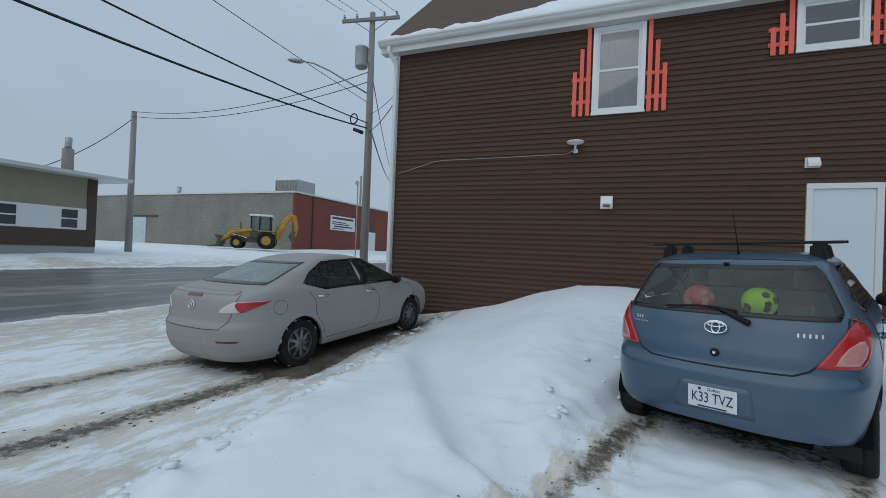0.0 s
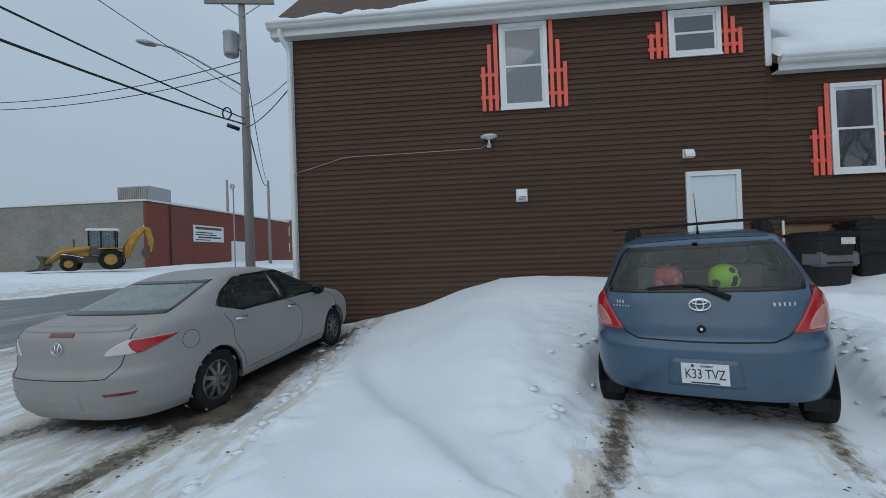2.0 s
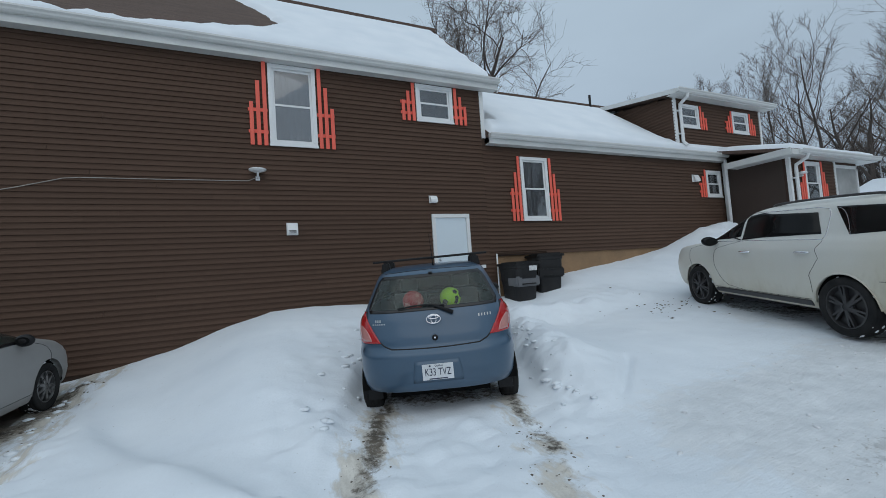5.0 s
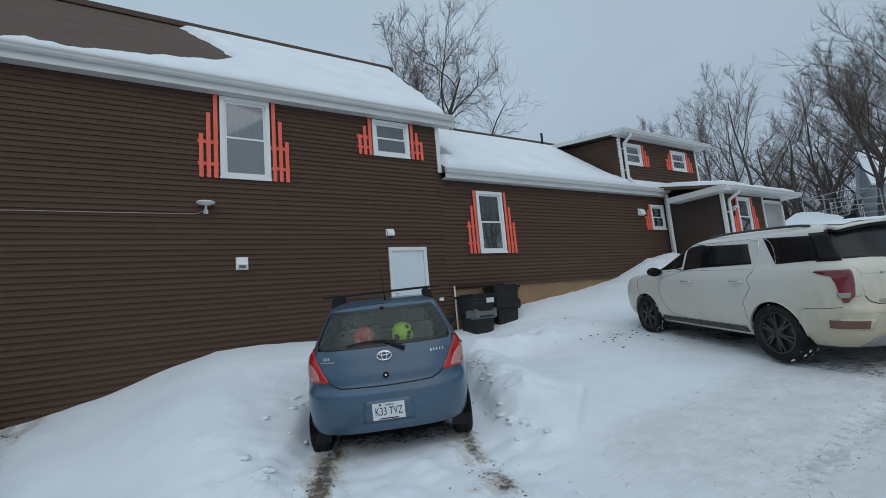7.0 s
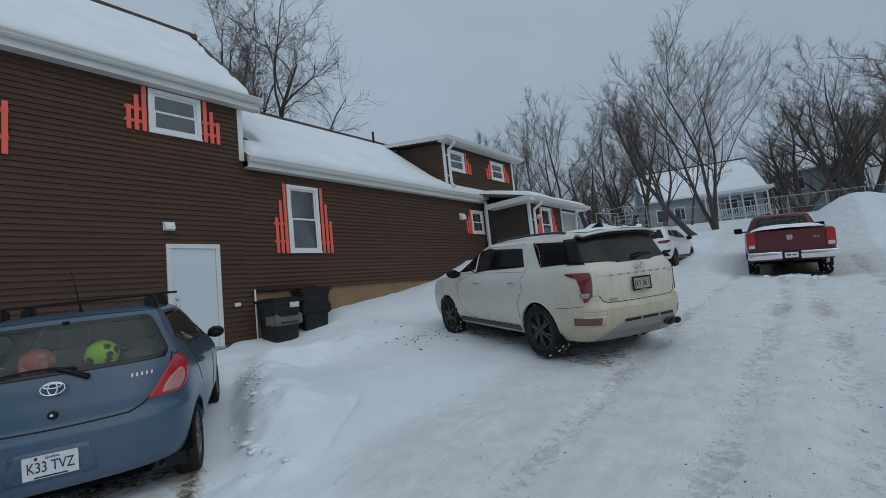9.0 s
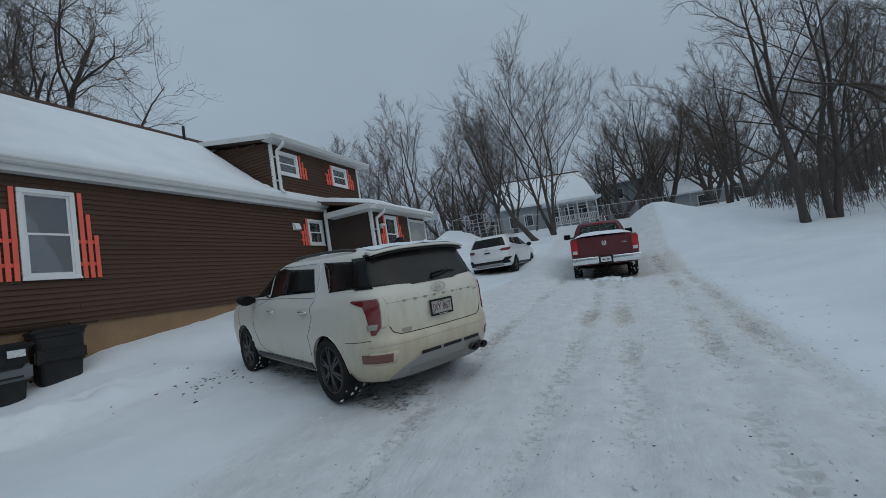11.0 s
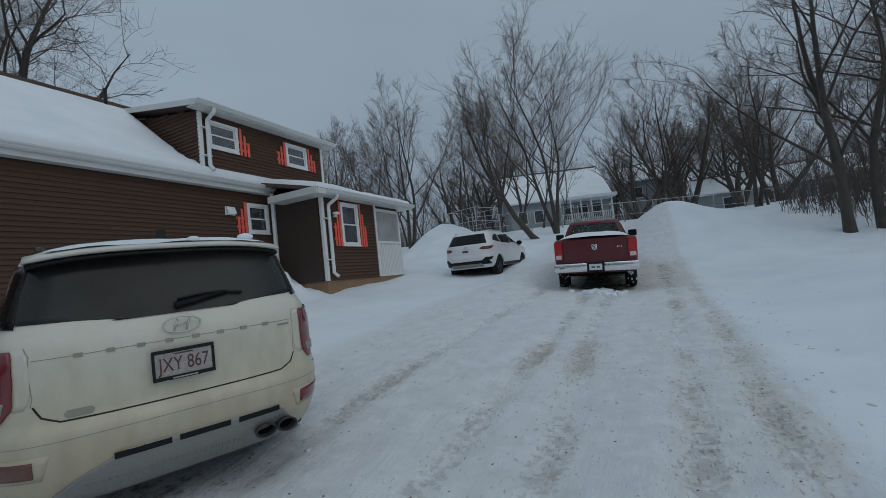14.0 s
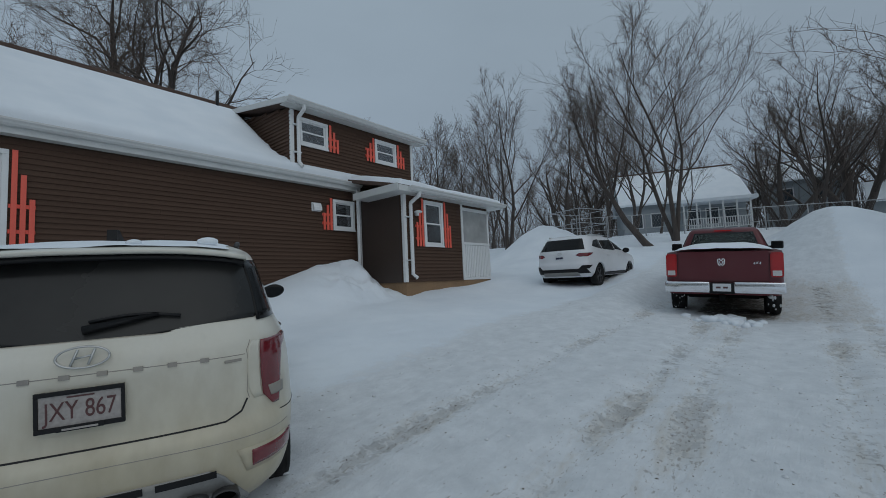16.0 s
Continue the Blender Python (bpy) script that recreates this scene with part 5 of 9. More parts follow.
class Shell:
    """A car body as stacked plan outlines: each height has a rear end, a front end and a half width. Local y points ahead, x right."""

    def __init__(self, rows, p=9.0, q=3.4):
        r = np.array(rows, float)
        self.zs = np.linspace(r[0, 0], r[-1, 0], 90)
        k = np.array([1, 2, 3, 2, 1]) / 9
        self.cols = []
        for c in (1, 2, 3):
            v = np.interp(self.zs, r[:, 0], r[:, c])
            self.cols.append(np.convolve(np.pad(v, 2, "edge"), k, "valid"))
        self.p, self.q = p, q
        self.z0, self.z1 = r[0, 0], r[-1, 0]

    def dims(self, z):
        rear, front, w = (float(np.interp(z, self.zs, c)) for c in self.cols)
        return (rear + front) / 2, (front - rear) / 2, w

    def point(self, z, th):
        """th 0 at the middle of the rear, quarter turn at the right side, half turn at the front."""
        c, a, w = self.dims(z)
        s, co = math.sin(th), math.cos(th)
        return Vector((w * math.copysign(abs(s) ** (2 / self.q), s), c - a * math.copysign(abs(co) ** (2 / self.p), co), z))

    def angle_x(self, z, x, front=False):
        _, _, w = self.dims(z)
        t = math.asin(min(1, abs(x / w) ** (self.q / 2)))
        t = math.copysign(t, x)
        return math.pi - t if front else t

    def angle_y(self, z, y, side):
        c, a, _ = self.dims(z)
        t = math.acos(min(1, abs((y - c) / a) ** (self.p / 2)))
        t = t if y < c else math.pi - t
        return t * side

    def end(self, z, spec, side):
        kind, v = spec
        if kind == "x":
            return self.angle_x(z, v)
        if kind == "f":
            return self.angle_x(z, v, True)
        return self.angle_y(z, v, side)

    def patch(self, rows, off=0.004, n=14, m=12, side=1, rim=0.012):
        """A piece of the shell's skin, lifted off it: rows of (z, end, end), each end ('x', v) on the rear, ('f', v) on the front or ('y', v) on a side."""
        zs = np.linspace(rows[0][0], rows[-1][0], m)
        ths = []
        for e in (1, 2):
            t = [self.end(r[0], r[e], side) for r in rows]
            ths.append(np.interp(zs, [r[0] for r in rows], t))
        bm = bmesh.new()
        grid = []
        for i, z in enumerate(zs):
            row = []
            for j in range(n + 1):
                th = ths[0][i] + (ths[1][i] - ths[0][i]) * j / n
                pt = self.point(z, th)
                d = (self.point(z, th + 0.004) - self.point(z, th - 0.004))
                up = self.point(min(z + 0.01, self.z1), th) - self.point(max(z - 0.01, self.z0), th)
                nr = d.cross(up)
                nr = nr.normalized() if nr.length > 1e-9 else Vector((0, 0, 1))
                row.append((pt, nr))
            grid.append(row)
        top = [[bm.verts.new(pt + nr * off) for pt, nr in row] for row in grid]
        for i in range(m - 1):
            for j in range(n):
                bm.faces.new((top[i][j], top[i][j + 1], top[i + 1][j + 1], top[i + 1][j]))
        if rim:
            loop = [(0, j) for j in range(n + 1)] + [(i, n) for i in range(1, m)] + [(m - 1, j) for j in range(n - 1, -1, -1)] + [(i, 0) for i in range(m - 2, 0, -1)]
            low = [bm.verts.new(grid[i][j][0] + grid[i][j][1] * (off - rim)) for i, j in loop]
            for k in range(len(loop)):
                (i, j), (i2, j2) = loop[k], loop[(k + 1) % len(loop)]
                bm.faces.new((top[i][j], low[k], low[(k + 1) % len(loop)], top[i2][j2]))
        bmesh.ops.remove_doubles(bm, verts=bm.verts[:], dist=0.0003)
        bmesh.ops.recalc_face_normals(bm, faces=bm.faces[:])
        return bm

    def line(self, pts, side=1, r=0.004, off=0.0, n=16):
        """A thin seam along points (z, end)."""
        out = []
        for (z0, e0), (z1, e1) in zip(pts, pts[1:]):
            t0, t1 = self.end(z0, e0, side), self.end(z1, e1, side)
            for k in range(n):
                f = k / n
                out.append(self.point(z0 + (z1 - z0) * f, t0 + (t1 - t0) * f))
        out.append(self.point(pts[-1][0], self.end(*pts[-1], side)))
        return add_tube(bmesh.new(), out, r, 5)

    def body(self, axles, arch, hub, bottom, holes=(), cols=300, rows=56, arch_depth=0.5):
        zm = self.z0 + 0.4 * (self.z1 - self.z0)
        dense = np.linspace(0, math.tau, 4001)
        pts = np.array([self.point(zm, t)[:2] for t in dense])
        arc = np.concatenate([[0], np.cumsum(np.hypot(*np.diff(pts, axis=0).T))])
        ths = np.interp(np.linspace(0, arc[-1], cols + 1)[:-1], arc, dense)
        bm = bmesh.new()
        zl = list(np.linspace(self.z0, self.z1, rows))
        rings = []
        lip = []
        for k, z in enumerate(zl):
            ring = []
            for t in ths:
                pt = self.point(z, t)
                _, _, w = self.dims(z)
                if abs(pt.x) > 0.55 * w:
                    for ya in axles:
                        dy = pt.y - ya
                        if abs(dy) < arch:
                            za = hub + math.sqrt(arch * arch - dy * dy)
                            if pt.z < za:
                                t2 = self.angle_y(za, pt.y, 1 if pt.x > 0 else -1)
                                pt = self.point(za, t2)
                ring.append(bm.verts.new(pt))
            rings.append(ring)
        inner = [bm.verts.new((v.co.x * 0.93, v.co.y * 0.985, v.co.z)) for v in rings[0]]
        rings.insert(0, inner)
        n = len(ths)
        for r0, r1 in zip(rings, rings[1:]):
            for j in range(n):
                vs = (r0[j], r0[(j + 1) % n], r1[(j + 1) % n], r1[j])
                c = sum((v.co for v in vs), Vector()) / 4
                if any(h(c) for h in holes):
                    continue
                bm.faces.new(vs)
        # crown of the roof
        c, a, w = self.dims(self.z1)
        last = rings[-1]
        for f, dz in ((0.75, 0.008), (0.45, 0.014), (0.18, 0.016)):
            ring = [bm.verts.new((v.co.x * f, c + (v.co.y - c) * f, self.z1 + dz)) for v in rings[-1]]
            for j in range(n):
                bm.faces.new((last[j], last[(j + 1) % n], ring[(j + 1) % n], ring[j]))
            last = ring
        bm.faces.new(last)
        bmesh.ops.remove_doubles(bm, verts=bm.verts[:], dist=0.0004)
        loose = [v for v in bm.verts if not v.link_faces]
        bmesh.ops.delete(bm, geom=loose, context="VERTS")
        return bm


def tyre_bm(r, width, rim_r):
    h = width / 2
    return add_lathe(bmesh.new(), [(rim_r, -h * 0.8), (rim_r + 0.02, -h * 0.92), (r * 0.9, -h), (r * 0.965, -h * 0.92), (r * 0.985, -h * 0.75), (r * 0.975, -h * 0.7), (r, -h * 0.62),
                                   (r, -h * 0.2), (r * 0.985, -h * 0.15), (r, -h * 0.1), (r, h * 0.1), (r * 0.985, h * 0.15), (r, h * 0.2), (r, h * 0.62),
                                   (r * 0.975, h * 0.7), (r * 0.985, h * 0.75), (r * 0.965, h * 0.92), (r * 0.9, h), (rim_r + 0.02, h * 0.92), (rim_r, h * 0.8)], 40, close=True)


def wheel(car, x, y, z, r, width, rim_r, material, spokes, twist=0.0, snow=False, spoke_w=0.035, name="wheel", paired=False):
    """A wheel standing on its axle, its outer face to the car's side."""
    side = 1 if x > 0 else -1
    m = pose(x, y, z, 0, 90 * side, 0)
    w = part(name, tyre_bm(r, width, rim_r), M_RUBBER, car, "black rubber tyre", True, m)
    h = width / 2
    rim = bmesh.new()
    add_lathe(rim, [(rim_r * 1.0, h * 0.35), (rim_r * 1.03, h * 0.86), (rim_r * 0.97, h * 0.9), (rim_r * 0.93, h * 0.6), (rim_r * 0.9, h * 0.2), (rim_r * 0.3, h * 0.1)], 36)
    add_lathe(rim, [(0.075, h * 0.2), (0.075, h * 0.72), (0.06, h * 0.8), (0.03, h * 0.82)], 20)
    for k in range(spokes):
        for off in ((-0.12, 0.12) if paired else (0,)):
            a = math.tau * k / spokes + off
            sp = bmesh.new()
            add_box(sp, (0.04, -spoke_w / 2, h * 0.45), (rim_r * 0.98, spoke_w / 2, h * 0.75))
            for v in sp.verts:
                f = v.co.x / rim_r
                v.co.y = v.co.y * (1.25 - 0.5 * f) + twist * f * f * rim_r
                v.co.z += 0.02 * (1 - f)
            sp.transform(Matrix.Rotation(a, 4, "Z"))
            tmp = bpy.data.meshes.new("t")
            sp.to_mesh(tmp)
            sp.free()
            rim.from_mesh(tmp)
            bpy.data.meshes.remove(tmp)
    part("rim", rim, material, w, "alloy wheel rim")
    # flat black disc added behind the spokes for the dark of the wheel well
    dish = add_lathe(bmesh.new(), [(rim_r * 0.95, h * 0.1), (rim_r * 0.95, h * 0.16), (0.02, h * 0.2)], 24)
    part("spoke_backing", dish, M_UNDER, w)
    if snow:
        rng = random.Random(int(y * 100 + x * 10))
        cake = bmesh.new()
        for _ in range(60):
            a, zz = rng.random() * math.tau, rng.uniform(-h, h * 0.9)
            s = rng.uniform(0.006, 0.026)
            rr = r * rng.uniform(0.985, 1.0)
            mm = Matrix.Translation((rr * math.cos(a), rr * math.sin(a), zz)) @ Matrix.Rotation(a, 4, "Z") @ Matrix.Diagonal((0.4, rng.uniform(0.8, 2), rng.uniform(0.5, 1.2), 1))
            bmesh.ops.create_icosphere(cake, subdivisions=1, radius=s, matrix=mm)
        tagged(part("caked_snow", cake, M_CAKE, w, "snow caked on the tread", True), kind="stuff")
    return w


def mirror(car, x, y, z, material, scale=1.0):
    side = 1 if x > 0 else -1
    bm = bmesh.new()
    bmesh.ops.create_uvsphere(bm, u_segments=16, v_segments=10, radius=1, matrix=pose(x + side * 0.09 * scale, y, z) @ Matrix.Diagonal((0.1 * scale, 0.06 * scale, 0.075 * scale, 1)))
    add_tube(bm, [(x - side * 0.06, y + 0.03, z - 0.04), (x + side * 0.06, y, z - 0.03)], 0.022, 6)
    mir = part("mirror", bm, material, car, "door mirror", True)
    part("mirror_glass", add_lathe(bmesh.new(), [(0.06 * scale, 0), (0.06 * scale, 0.004)], 16, pose(x + side * 0.09 * scale, y - 0.05 * scale, z, 90, 0, 0) @ Matrix.Diagonal((1.2, 0.8, 1, 1))), M_DARKGLASS, mir)


def handle(car, shell, z, y, side, material, length=0.2):
    bm = bmesh.new()
    pts = []
    for f in np.linspace(0, 1, 7):
        yy = y + length * (f - 0.5)
        pt = shell.point(z, shell.angle_y(z, yy, side))
        pts.append(pt + Vector((side * (0.012 + 0.022 * math.sin(math.pi * f)), 0, 0)))
    add_tube(bm, pts, [0.012, 0.016, 0.017, 0.017, 0.017, 0.016, 0.012], 8)
    part("door_handle", bm, material, car, "door handle", True)


def plate(car, pos, tilt, words, ink, surround=None, size=0.085, bars=()):
    m = pose(*pos, -tilt, 0, 0)
    p = part("number_plate", box((-0.152, -0.004, -0.076), (0.152, 0.004, 0.076), 0.003), M_PLATE if not surround else M_PLATEOLD, car, "white number plate reading " + words if words else "white number plate", False, m)
    if words:
        tb = text_bm(words, size, 0.001)
        tb.transform(pose(0, -0.0055, -0.004) @ Matrix.Diagonal((0.76, 1, 1.12, 1)))
        part("plate_letters", tb, ink, p)
    for x0, x1, z0, z1 in bars:
        part("plate_print", box((x0, -0.006, z0), (x1, -0.0042, z1)), ink, p)
    if surround:
        for lo, hi in (((-0.165, -0.012, -0.09), (0.165, 0.002, -0.068)), ((-0.165, -0.012, 0.07), (0.165, 0.002, 0.09)), ((-0.165, -0.012, -0.068), (-0.15, 0.002, 0.07)), ((0.15, -0.012, -0.068), (0.165, 0.002, 0.07))):
            part("plate_frame", box(lo, hi, 0.003), surround, p)
    return p


def ring_badge(car, pos, tilt, rx, rz, material, inner=True):
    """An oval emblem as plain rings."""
    bm = bmesh.new()

    def oval(a, c, dz=0.0):
        pts = [(a * math.cos(t), 0, dz + c * math.sin(t)) for t in np.linspace(0, math.tau, 33)]
        add_tube(bm, pts, 0.0055, 6)
    oval(rx, rz)
    if inner:
        oval(rx * 0.38, rz * 0.92)
        oval(rx * 0.72, rz * 0.36, rz * 0.42)
    else:
        add_tube(bm, [(-rx * 0.45, 0, -rz * 0.75), (-rx * 0.2, 0, rz * 0.75)], 0.006, 6)
        add_tube(bm, [(rx * 0.2, 0, -rz * 0.75), (rx * 0.45, 0, rz * 0.75)], 0.006, 6)
        add_tube(bm, [(-rx * 0.3, 0, -0.004), (rx * 0.3, 0, 0.006)], 0.005, 6)
    part("emblem", bm, material, car, "chrome emblem", True, pose(*pos, -tilt, 0, 0))


def letter_bars(car, shell, z, xs, w, h, material, off=0.006):
    """Raised maker's letters as plain bars."""
    for x in xs:
        bm = shell.patch([(z - h / 2, ("x", x - w / 2), ("x", x + w / 2)), (z + h / 2, ("x", x - w / 2), ("x", x + w / 2))], off, 2, 2, 1, 0.006)
        part("badge_bar", bm, material, car)


def wiper(car, shell, z, x0, x1, pivot, material):
    pts = []
    for f in np.linspace(0, 1, 9):
        x = x0 + (x1 - x0) * f
        zz = z + 0.02 * math.sin(math.pi * f)
        pts.append(shell.point(zz, shell.angle_x(zz, x)) + Vector((0, -0.02, 0.008)))
    bm = add_tube(bmesh.new(), pts, 0.009, 6)
    pz, pxx = pivot
    pv = shell.point(pz, shell.angle_x(pz, pxx)) + Vector((0, -0.03, 0))
    add_tube(bm, [pv, pts[6], pts[4]], [0.022, 0.013, 0.008], 6)
    part("wiper", bm, material, car, "black rear wiper", True)


def underbody(car, shell, z0, z1, axles, arch, hub, w):
    """Dark floor pan and wheel wells."""
    bm = bmesh.new()
    c, a, _ = shell.dims(z1)
    add_box(bm, (-w * 0.62, c - a * 0.86, z0), (w * 0.62, c + a * 0.88, z1))
    lo = c - a * 0.84
    for ya in sorted(axles):
        add_box(bm, (-w * 0.8, lo, z0 + 0.1), (w * 0.8, ya - arch, z1))
        lo = ya + arch
    add_box(bm, (-w * 0.8, lo, z0 + 0.1), (w * 0.8, c + a * 0.8, z1))
    for ya in axles:
        n = 14
        for k in range(n):
            a0, a1 = math.pi * k / n, math.pi * (k + 1) / n
            for sx in (-1, 1):
                q = [(sx * w * xx, ya + (arch - 0.005) * math.cos(t), hub + (arch - 0.005) * math.sin(t)) for xx, t in ((0.6, a0), (0.6, a1), (0.97, a1), (0.97, a0))]
                bm.faces.new([bm.verts.new(v) for v in q])
    part("underbody", bm, M_UNDER, car)


def seat(car, x, y, z, h=0.62):
    bm = bmesh.new()
    for lo, hi in (((x - 0.24, y - 0.05, z), (x + 0.24, y + 0.48, z + 0.16)), ((x - 0.23, y - 0.1, z + 0.12), (x + 0.23, y + 0.05, z + h)), ((x - 0.12, y - 0.1, z + h + 0.03), (x + 0.12, y - 0.02, z + h + 0.2))):
        b = box(lo, hi, 0.04, 2)
        tmp = bpy.data.meshes.new("t")
        b.to_mesh(tmp)
        b.free()
        bm.from_mesh(tmp)
        bpy.data.meshes.remove(tmp)
    part("seat", bm, M_SEAT, car, "grey cloth car seat", True)


def inside(poly, a, b):
    """Whether (a, b) lies in the outline."""
    hit = False
    for (x0, y0), (x1, y1) in zip(poly, poly[1:] + poly[:1]):
        if (y0 > b) != (y1 > b) and a < (x1 - x0) * (b - y0) / (y1 - y0) + x0:
            hit = not hit
    return hit


def rows_of(poly, n=9, shrink=0.0):
    """Rows (z, low, high) across an outline of (a, z) points."""
    zs = [z for _, z in poly]
    out = []
    z0, z1 = min(zs) + shrink, max(zs) - shrink
    for z in np.linspace(z0 + 1e-4, z1 - 1e-4, n):
        c = []
        for (x0, y0), (x1, y1) in zip(poly, poly[1:] + poly[:1]):
            if (y0 > z) != (y1 > z):
                c.append(x0 + (x1 - x0) * (z - y0) / (y1 - y0))
        if len(c) >= 2 and max(c) - min(c) > 2.2 * shrink:
            out.append((float(z), min(c) + shrink, max(c) - shrink))
    return out


def glaze(car, shell, poly, where, material, frit=0.035, side=1, name="window", off=0.003):
    """A pane with a dark border on the shell, from an outline of (x or y, z)."""
    def spec(v):
        return ("x", v) if where == "rear" else ("f", v) if where == "front" else ("y", v)
    outer = rows_of(poly, 12)
    inner = rows_of(poly, 12, frit)
    if frit:
        # border: left, right, below, above
        bm = bmesh.new()
        pieces = []
        lo, hi = outer[0][0], outer[-1][0]
        full = lambda z: (np.interp(z, [r[0] for r in outer], [r[1] for r in outer]), np.interp(z, [r[0] for r in outer], [r[2] for r in outer]))
        for z0, z1 in ((lo, lo + frit), (hi - frit, hi)):
            pieces.append([(z, spec(float(full(z)[0])), spec(float(full(z)[1]))) for z in np.linspace(z0, z1, 4)])
        zz = np.linspace(lo + frit, hi - frit, 10)
        pieces.append([(z, spec(float(full(z)[0])), spec(float(full(z)[0] + frit))) for z in zz])
        pieces.append([(z, spec(float(full(z)[1] - frit)), spec(float(full(z)[1]))) for z in zz])
        for k, pc in enumerate(pieces):
            b = shell.patch(pc, off + 0.001, 14 if k < 2 else 3, 4 if k < 2 else 12, side, 0.012)
            tmp = bpy.data.meshes.new("t")
            b.to_mesh(tmp)
            b.free()
            bm.from_mesh(tmp)
            bpy.data.meshes.remove(tmp)
        w = part(name + "_frame", bm, M_FRIT, car, "", True)
    rows = inner if frit else outer
    pane = part("pane", shell.patch([(z, spec(a), spec(b)) for z, a, b in rows], off, 16, 14, side, 0.0 if material is not M_DARKGLASS else 0.008), material, w if frit else car, "", True)
    if material is not M_DARKGLASS:
        pane.visible_shadow = False
    return pane


def hole_rear(poly, y_max, grow=-0.012):
    cx, cz = sum(p[0] for p in poly) / len(poly), sum(p[1] for p in poly) / len(poly)
    return lambda c: c.y < y_max and inside(poly, c.x * 1.02, cz + (c.z - cz) * 1.02)


def hole_front(poly, y_min):
    return lambda c: c.y > y_min and inside(poly, c.x, c.z)


def hole_side(poly, x_min):
    return lambda c: abs(c.x) > x_min and inside(poly, c.y, c.z)


# -- blue hatchback --
def blue_hatchback(m):
    car = thing("hatchback_car", "steel blue hatchback car with a black roof rack, parked in snow", "car", m)
    sh = Shell([(0.3, -1.84, 1.72, 0.8), (0.36, -1.88, 1.84, 0.835), (0.5, -1.9, 1.9, 0.845), (0.68, -1.89, 1.86, 0.847), (0.72, -1.83, 1.8, 0.846), (0.82, -1.81, 1.66, 0.842),
                (0.92, -1.775, 1.3, 0.832), (1.0, -1.75, 1.02, 0.81), (1.06, -1.725, 0.88, 0.775), (1.2, -1.64, 0.58, 0.71), (1.36, -1.52, 0.22, 0.635), (1.44, -1.45, 0.02, 0.595), (1.48, -1.38, -0.15, 0.555), (1.505, -1.2, -0.3, 0.47)], 9, 3.2)
    ax, arch, hub, r = (-1.27, 1.19), 0.34, 0.285, 0.288
    rear = [(-0.66, 1.07), (0.66, 1.07), (0.68, 1.12), (0.57, 1.38), (0.52, 1.43), (-0.52, 1.43), (-0.57, 1.38), (-0.68, 1.12)]
    wind = [(-0.66, 1.04), (0.66, 1.04), (0.52, 1.42), (-0.52, 1.42)]
    side_f, side_r = [(0.95, 1.03), (0.02, 1.06), (0.02, 1.42), (0.3, 1.42)], [(-0.04, 1.06), (-1.05, 1.08), (-1.3, 1.2), (-1.1, 1.41), (-0.04, 1.42)]
    holes = [hole_rear(rear, -1.2), hole_front(wind, 0.1), hole_side(side_f, 0.5), hole_side(side_r, 0.5)]
    part("body", sh.body(ax, arch, hub, 0.3, holes, 420, 80), M_BLUEPAINT, car, "steel blue painted body", True)
    underbody(car, sh, 0.2, 0.5, ax, arch, hub, 0.83)
    glaze(car, sh, rear, "rear", M_CARGLASS, 0.032, name="rear_window")
    glaze(car, sh, wind, "front", M_CARGLASS, 0.04, name="windscreen")
    for s in (-1, 1):
        glaze(car, sh, side_f, "side", M_CARGLASS, 0.03, s, "side_window")
        glaze(car, sh, side_r, "side", M_CARGLASS, 0.03, s, "side_window")
        lens = sh.patch([(0.785, ("x", s * 0.545), ("y", -1.6)), (0.85, ("x", s * 0.59), ("y", -1.52)), (0.94, ("x", s * 0.645), ("y", -1.45)), (1.02, ("x", s * 0.69), ("y", -1.43)), (1.06, ("x", s * 0.715), ("y", -1.46)), (1.085, ("x", s * 0.735), ("y", -1.52))], 0.014, 14, 16, s, 0.024)
        lamp = part("tail_lamp", lens, M_LAMPRED, car, "red tail lamp with a pale lower lens", True)
        part("indicator_lens", sh.patch([(0.805, ("x", s * 0.635), ("y", -1.62)), (0.86, ("x", s * 0.655), ("y", -1.56)), (0.92, ("x", s * 0.695), ("y", -1.53)), (0.955, ("x", s * 0.74), ("y", -1.545))], 0.018, 10, 8, s, 0.005), M_LAMPPINK, lamp, "", True)
        handle(car, sh, 0.9, -0.85, s, M_BLUEPAINT)
        handle(car, sh, 0.88, 0.12, s, M_BLUEPAINT)
        part("panel_gap", sh.line([(0.36, ("y", -0.02)), (1.05, ("y", -0.02))], s), M_SEAM, car)
        part("panel_gap", sh.line([(0.72, ("y", -0.9)), (0.95, ("y", -1.12)), (1.07, ("y", -1.08))], s), M_SEAM, car)
        mirror(car, s * 0.8, 0.72, 1.02, M_BLACK)
    # hatch seam, its dark line widened as the shade below the hatch; bumper ledge
    part("panel_gap", sh.line([(1.09, ("x", -0.7)), (0.95, ("x", -0.67)), (0.76, ("x", -0.52)), (0.725, ("x", -0.44)), (0.715, ("x", 0.0)), (0.725, ("x", 0.44)), (0.76, ("x", 0.52)), (0.95, ("x", 0.67)), (1.09, ("x", 0.7))], 1, 0.007), M_SEAM, car)
    part("panel_gap", sh.line([(0.7, ("y", -1.62)), (0.73, ("x", -0.74))], -1, 0.003), M_SEAM, car)
    part("panel_gap", sh.line([(0.7, ("y", -1.62)), (0.73, ("x", 0.74))], 1, 0.003), M_SEAM, car)
    part("panel_gap", sh.line([(1.46, ("x", -0.5)), (1.475, ("x", 0.0)), (1.46, ("x", 0.5))], 1, 0.004), M_SEAM, car)
